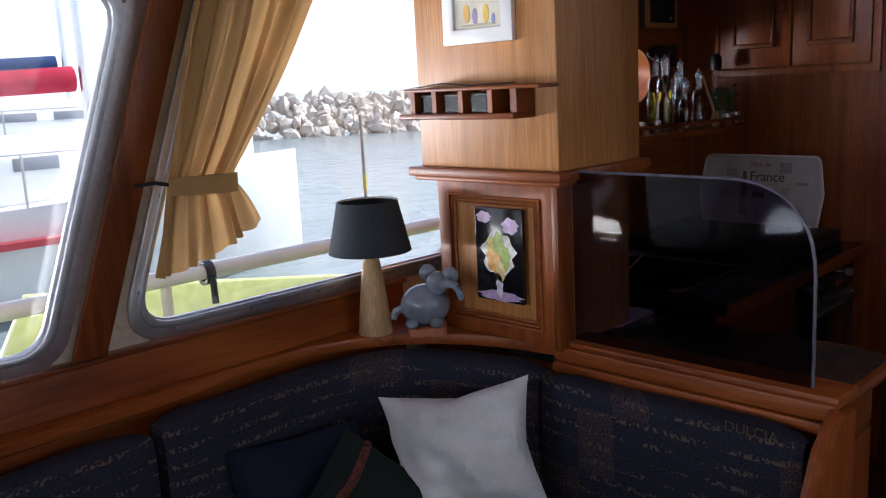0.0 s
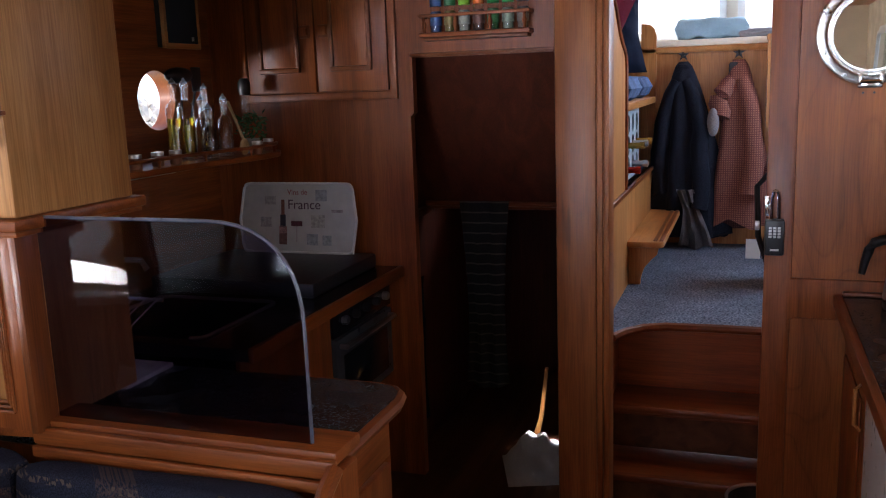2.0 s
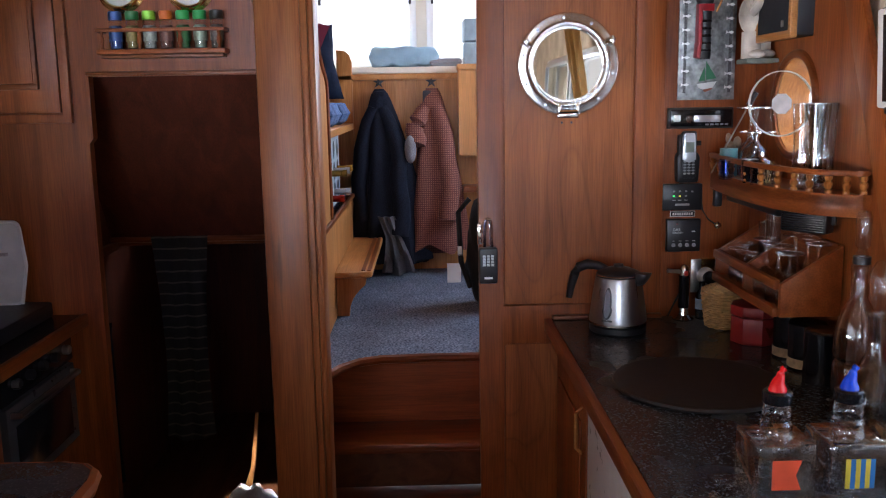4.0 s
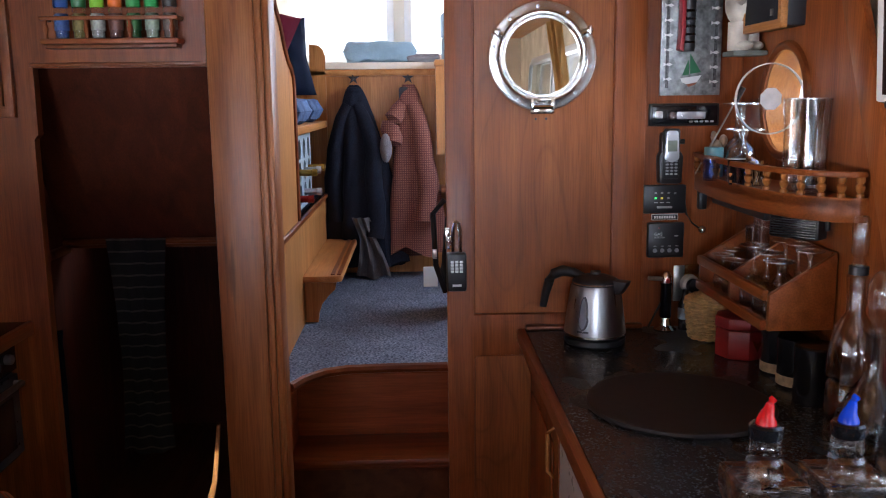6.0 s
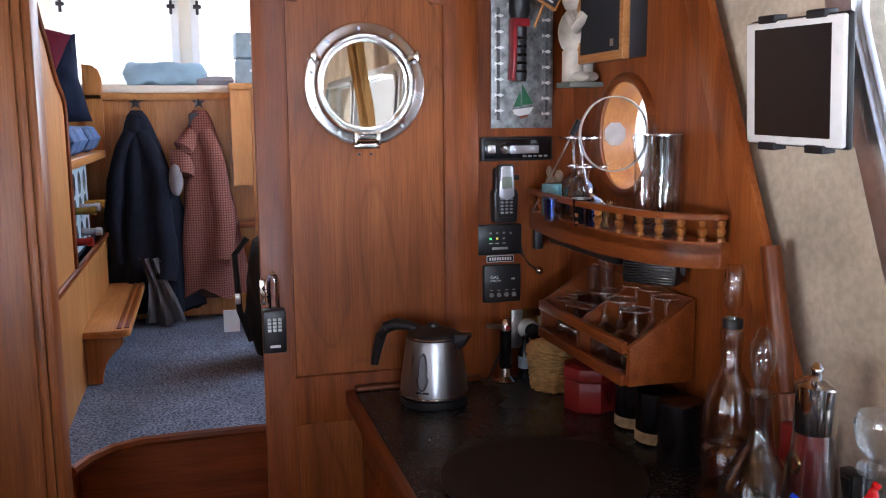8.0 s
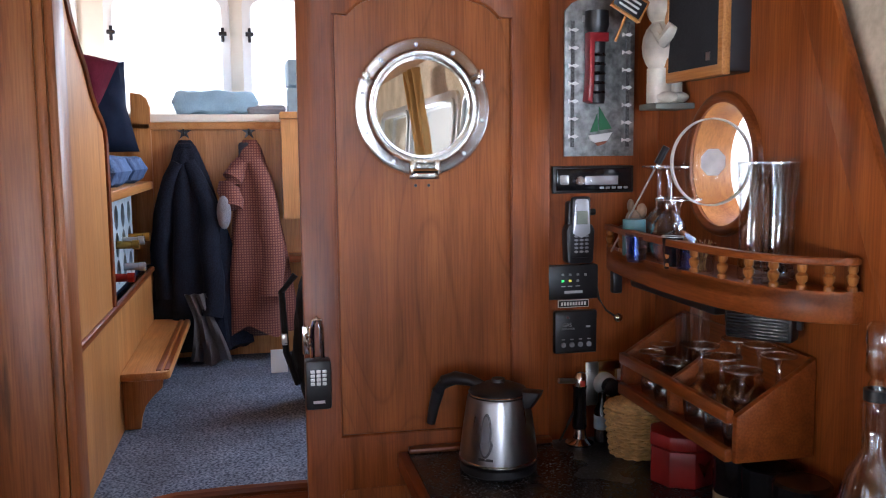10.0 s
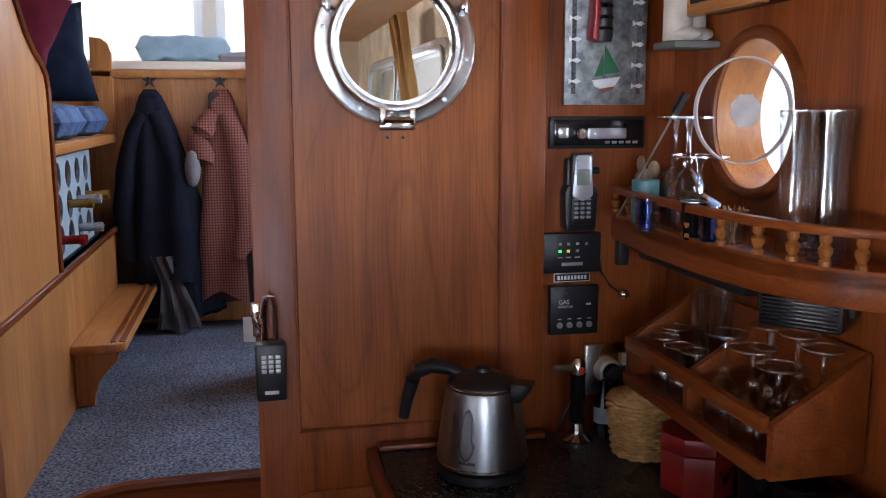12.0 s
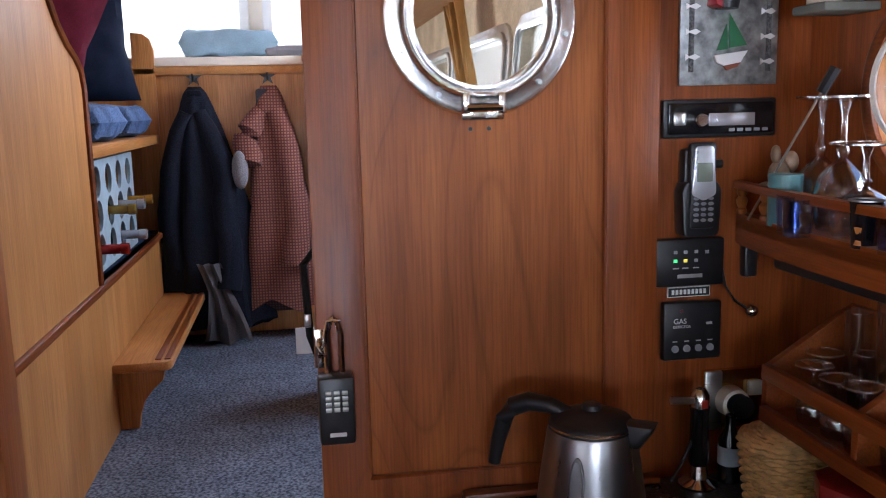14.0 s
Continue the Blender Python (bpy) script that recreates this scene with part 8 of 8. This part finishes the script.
part("mount_arm", tube([(0.0, 0.014, 0.0), (0.0, 0.05, 0.0), (0.0, 0.10, 0.0)], 0.018, 12), black_plastic, _tp)
_hd = thing("rolling_pin", "dark turned timber handle leaning in the corner", "handle", (2.13, -0.90, 1.03))
part("shaft", tube([(-0.01, -0.005, -0.078), (0.02, 0, 0.13)], 0.022, 14), trim_z, _hd)
part("grip", tube([(0.02, 0, 0.13), (0.035, 0, 0.20), (0.075, 0, 0.36)], 0.018, 14, None, [0.012, 0.019, 0.017]), trim_z, _hd)
_wp = thing("waste_bin", "dark woven bin standing at the foot of the steps", "bin", (3.17, -0.15, 0.0))
part("body", lathe([(0, 0), (0.09, 0), (0.11, 0.22), (0.105, 0.22), (0.085, 0.01), (0, 0.01)], 28), rgh("dark weave", (0.02, 0.018, 0.016), 0.7, 0, 0.5, 60, 0.4), _wp)
part("rim", tube([(0.108 * math.cos(a), 0.108 * math.sin(a), 0.222) for a in [2 * math.pi * i / 32 for i in range(33)]], 0.006, 6), steel, _wp)

# ---- outside ----
def water_mat():
    m, n, l, p = nodes_of("harbour water")
    mp = coords(n, l, (1, 1, 1))
    t = n.new("ShaderNodeTexNoise")
    t.inputs["Scale"].default_value, t.inputs["Detail"].default_value = 1.6, 6
    l.new(mp.outputs[0], t.inputs["Vector"])
    bp = n.new("ShaderNodeBump")
    bp.inputs["Strength"].default_value, bp.inputs["Distance"].default_value = 0.5, 0.15
    l.new(t.outputs["Fac"], bp.inputs["Height"])
    l.new(bp.outputs[0], p.inputs["Normal"])
    p.inputs["Base Color"].default_value = (0.20, 0.24, 0.23, 1)
    p.inputs["Roughness"].default_value = 0.22
    return m


struct("water", boxm(-2500, 2500, -2500, 2500, -0.75, -0.7), water_mat(), "rippled harbour water", "water")
# deck, bulwark rail
struct("deck", boxm(-2.4, 5.2, 2.12, 2.75, 0.60, 0.66), rgh("pale green deck", (0.50, 0.56, 0.22), 0.6), "pale yellow green side deck outside the windows", "deck")
struct("bulwark", prism([(-2.4, 0.62), (5.2, 0.62), (5.2, 0.80), (2.2, 0.82), (1.5, 0.93), (0.92, 1.00), (0.80, 0.78), (-2.4, 0.78)], XZ(2.76), 0.05, bevel=0.01), rgh("pale green deck", (0.50, 0.56, 0.22), 0.6), "pale yellow green bulwark outside the windows", "bulwark")
_brl = thing("guard_rail", "white tubular guard rail along the side deck", "rail")
part("tube", tube([(-2.3, 2.62, 1.02), (0.5, 2.62, 1.00), (4.8, 2.62, 0.98)], 0.028, 12), white_paint, _brl)
for x in (-1.2, 0.0, 1.3, 2.6, 3.9):
    part("stanchion", tube([(x, 2.62, 0.66), (x, 2.62, 1.0)], 0.018, 10), white_paint, _brl)
_ck = thing("rope_clamp", "black clamp on the white guard rail", "clamp", (1.45, 2.62, 0.99))
part("collar", lathe([(0.03, -0.015), (0.042, -0.015), (0.042, 0.015), (0.03, 0.015), (0.03, -0.015)], 16, pose(0, 0, 0, 0, 90, 0)), black_plastic, _ck)
part("tail", tube([(0, -0.04, -0.01), (0, -0.045, -0.10)], 0.012, 8), black_plastic, _ck)


def hull(name, label, loc, rz, length, beam, free, mat, cover):
    b_ = thing(name, label, "boat", loc, rz)
    bb = bmesh.new()
    n = 14
    rows = []
    for i in range(n + 1):
        f = i / n
        w = beam / 2 * math.sin(min(1.0, 0.35 + f * 0.9) * math.pi / 2) * (1 if f < 0.6 else max(0.02, 1 - ((f - 0.6) / 0.4) ** 1.8))
        zt = free * (1 + 0.25 * f * f)
        rows.append([bb.verts.new((f * length, s * w * k, z)) for s, k, z in ((-1, 1, zt), (-1, 0.85, 0.3 * zt), (-1, 0.2, -0.3), (1, 0.2, -0.3), (1, 0.85, 0.3 * zt), (1, 1, zt))])
    for a, c in zip(rows, rows[1:]):
        for k in range(6):
            bb.faces.new((a[k], a[(k + 1) % 6], c[(k + 1) % 6], c[k]))
    bb.faces.new(rows[0])
    bb.faces.new(rows[-1])
    bmesh.ops.recalc_face_normals(bb, faces=bb.faces[:])
    part("hull", bb, mat, b_)
    part("cabin", prism(rounded([(length * 0.25, free), (length * 0.72, free * 1.1), (length * 0.62, free + 0.75), (length * 0.30, free + 0.75)], 0.1), XZ(-beam * 0.3), beam * 0.6, bevel=0.05), white_paint, b_)
    for k in range(3):
        part("cabin_window", boxm(length * (0.34 + 0.1 * k), length * (0.41 + 0.1 * k), -beam * 0.3 - 0.01, beam * 0.3 + 0.01, free + 0.40, free + 0.55, 0.02), grey_plastic, b_)
    part("stripe", boxm(0.1, length * 0.6, -beam / 2 - 0.01, beam / 2 + 0.01, free * 0.72, free * 0.78), rgh("red stripe", (0.35, 0.04, 0.05), 0.4), b_)
    part("mast", tube([(length * 0.6, 0, free), (length * 0.6, 0, free + 9)], 0.06, 8), alu, b_)
    part("boom_cover", tube([(length * 0.58, 0, free + 1.35), (length * 0.35, 0, free + 1.30), (length * 0.08, 0, free + 1.25)], 0.16, 10, None, [0.15, 0.14, 0.10]), cover, b_)
    part("sprayhood", prism(rounded([(length * 0.18, free + 0.2), (length * 0.36, free + 0.7), (length * 0.34, free + 1.05), (length * 0.20, free + 1.0)], 0.1), XZ(-beam * 0.3), beam * 0.6, bevel=0.05), white_paint, b_)
    for k in range(5):
        part("stanchion", tube([(length * (0.1 + 0.17 * k), -beam * 0.45, free), (length * (0.1 + 0.17 * k), -beam * 0.45, free + 0.6)], 0.015, 6), steel, b_)
    part("lifeline", tube([(length * 0.1, -beam * 0.45, free + 0.6), (length * 0.78, -beam * 0.45, free + 0.6)], 0.008, 5), steel, b_)
    return b_


gelcoat = rgh("white gelcoat", (0.78, 0.78, 0.76), 0.25, 0, 0.03, 3, 0.01)
red_cover = cloth("red sail cover", (0.45, 0.03, 0.06), (0.38, 0.025, 0.05), 60, 0.5)
blue_cover = cloth("blue sail cover", (0.03, 0.06, 0.16), None, 60, 0.5)
hull("sailing_boat", "white moored sailing boat with a red sail cover", (0.3, 10.5, -0.72), -4, 6.8, 2.3, 1.2, gelcoat, red_cover)
hull("sailing_boat", "white moored sailing boat with a blue sail cover", (1.4, 16.5, -0.72), -8, 8.5, 2.8, 1.6, gelcoat, blue_cover)
for x, y, h in ((5.6, 10.2, 2.1), (9.6, 11.6, 2.3)):
    pl = thing("mooring_pile", "wooden mooring pile with a yellow band", "pile", (x, y, -1.2), group="mooring piles")
    part("pole", tube([(0, 0, 0), (0, 0, h)], 0.03, 10), rgh("weathered timber", (0.30, 0.26, 0.22), 0.8), pl)
    part("band", lathe([(0.031, 1.0), (0.034, 1.0), (0.034, 1.3), (0.031, 1.3), (0.031, 1.0)], 10), rgh("yellow paint", (0.45, 0.36, 0.04), 0.5), pl)
_rr = random.Random(11)
_ico = bmesh.new()
bmesh.ops.create_icosphere(_ico, subdivisions=1, radius=1.0)
_iv, _if = [v.co.copy() for v in _ico.verts], [[v.index for v in f.verts] for f in _ico.faces]
_ico.free()
_vs, _fs = [], []
for k in range(2400):
    s, row = _rr.uniform(-46, 40), _rr.random()
    cx, cy = 27 + 0.777 * s + 0.63 * row * 3, 33 - 0.63 * s + 0.777 * row * 3
    m = pose(cx, cy, -0.75 + row * 1.75 + _rr.uniform(-0.2, 0.25), _rr.uniform(0, 180), _rr.uniform(0, 180), _rr.uniform(0, 180)) @ Matrix.Diagonal((1.2, 1, 0.7, 1))
    r, o = _rr.uniform(0.18, 0.48), len(_vs)
    _vs += [m @ (c * r * (1 + _rr.uniform(-0.28, 0.28))) for c in _iv]
    _fs += [[o + q for q in f] for f in _if]
_rm = bpy.data.meshes.new("tmp")
_rm.from_pydata(_vs, [], _fs)
_rk = bmesh.new()
_rk.from_mesh(_rm)
bpy.data.meshes.remove(_rm)
_ro = mesh_ob("breakwater_rocks", _rk, rgh("pale granite rock", (0.55, 0.49, 0.41), 0.85, 0, 0.4, 1.2, 0.5))
for f in _ro.data.polygons:
    f.use_smooth = False
tagged(_ro, "heaped pale granite boulders of a harbour breakwater", "rocks", "", "stuff")

# glowing ring far beyond the harbour: whitens the horizon sky and lights the cabin
_hz, _hn, _hl, _hp = nodes_of("horizon glow")
_he = _hn.new("ShaderNodeEmission")
_he.inputs["Color"].default_value, _he.inputs["Strength"].default_value = (0.97, 0.985, 1.0, 1), 1.15
_hl.new(_he.outputs[0], _hn["Material Output"].inputs[0])
struct("backdrop", lathe([(400.0, -0.7), (400.0, 170.0), (402.0, 170.0), (402.0, -0.7), (400.0, -0.7)], 64), _hz, "glowing ring standing in for the bright sky above the harbour horizon", "backdrop")
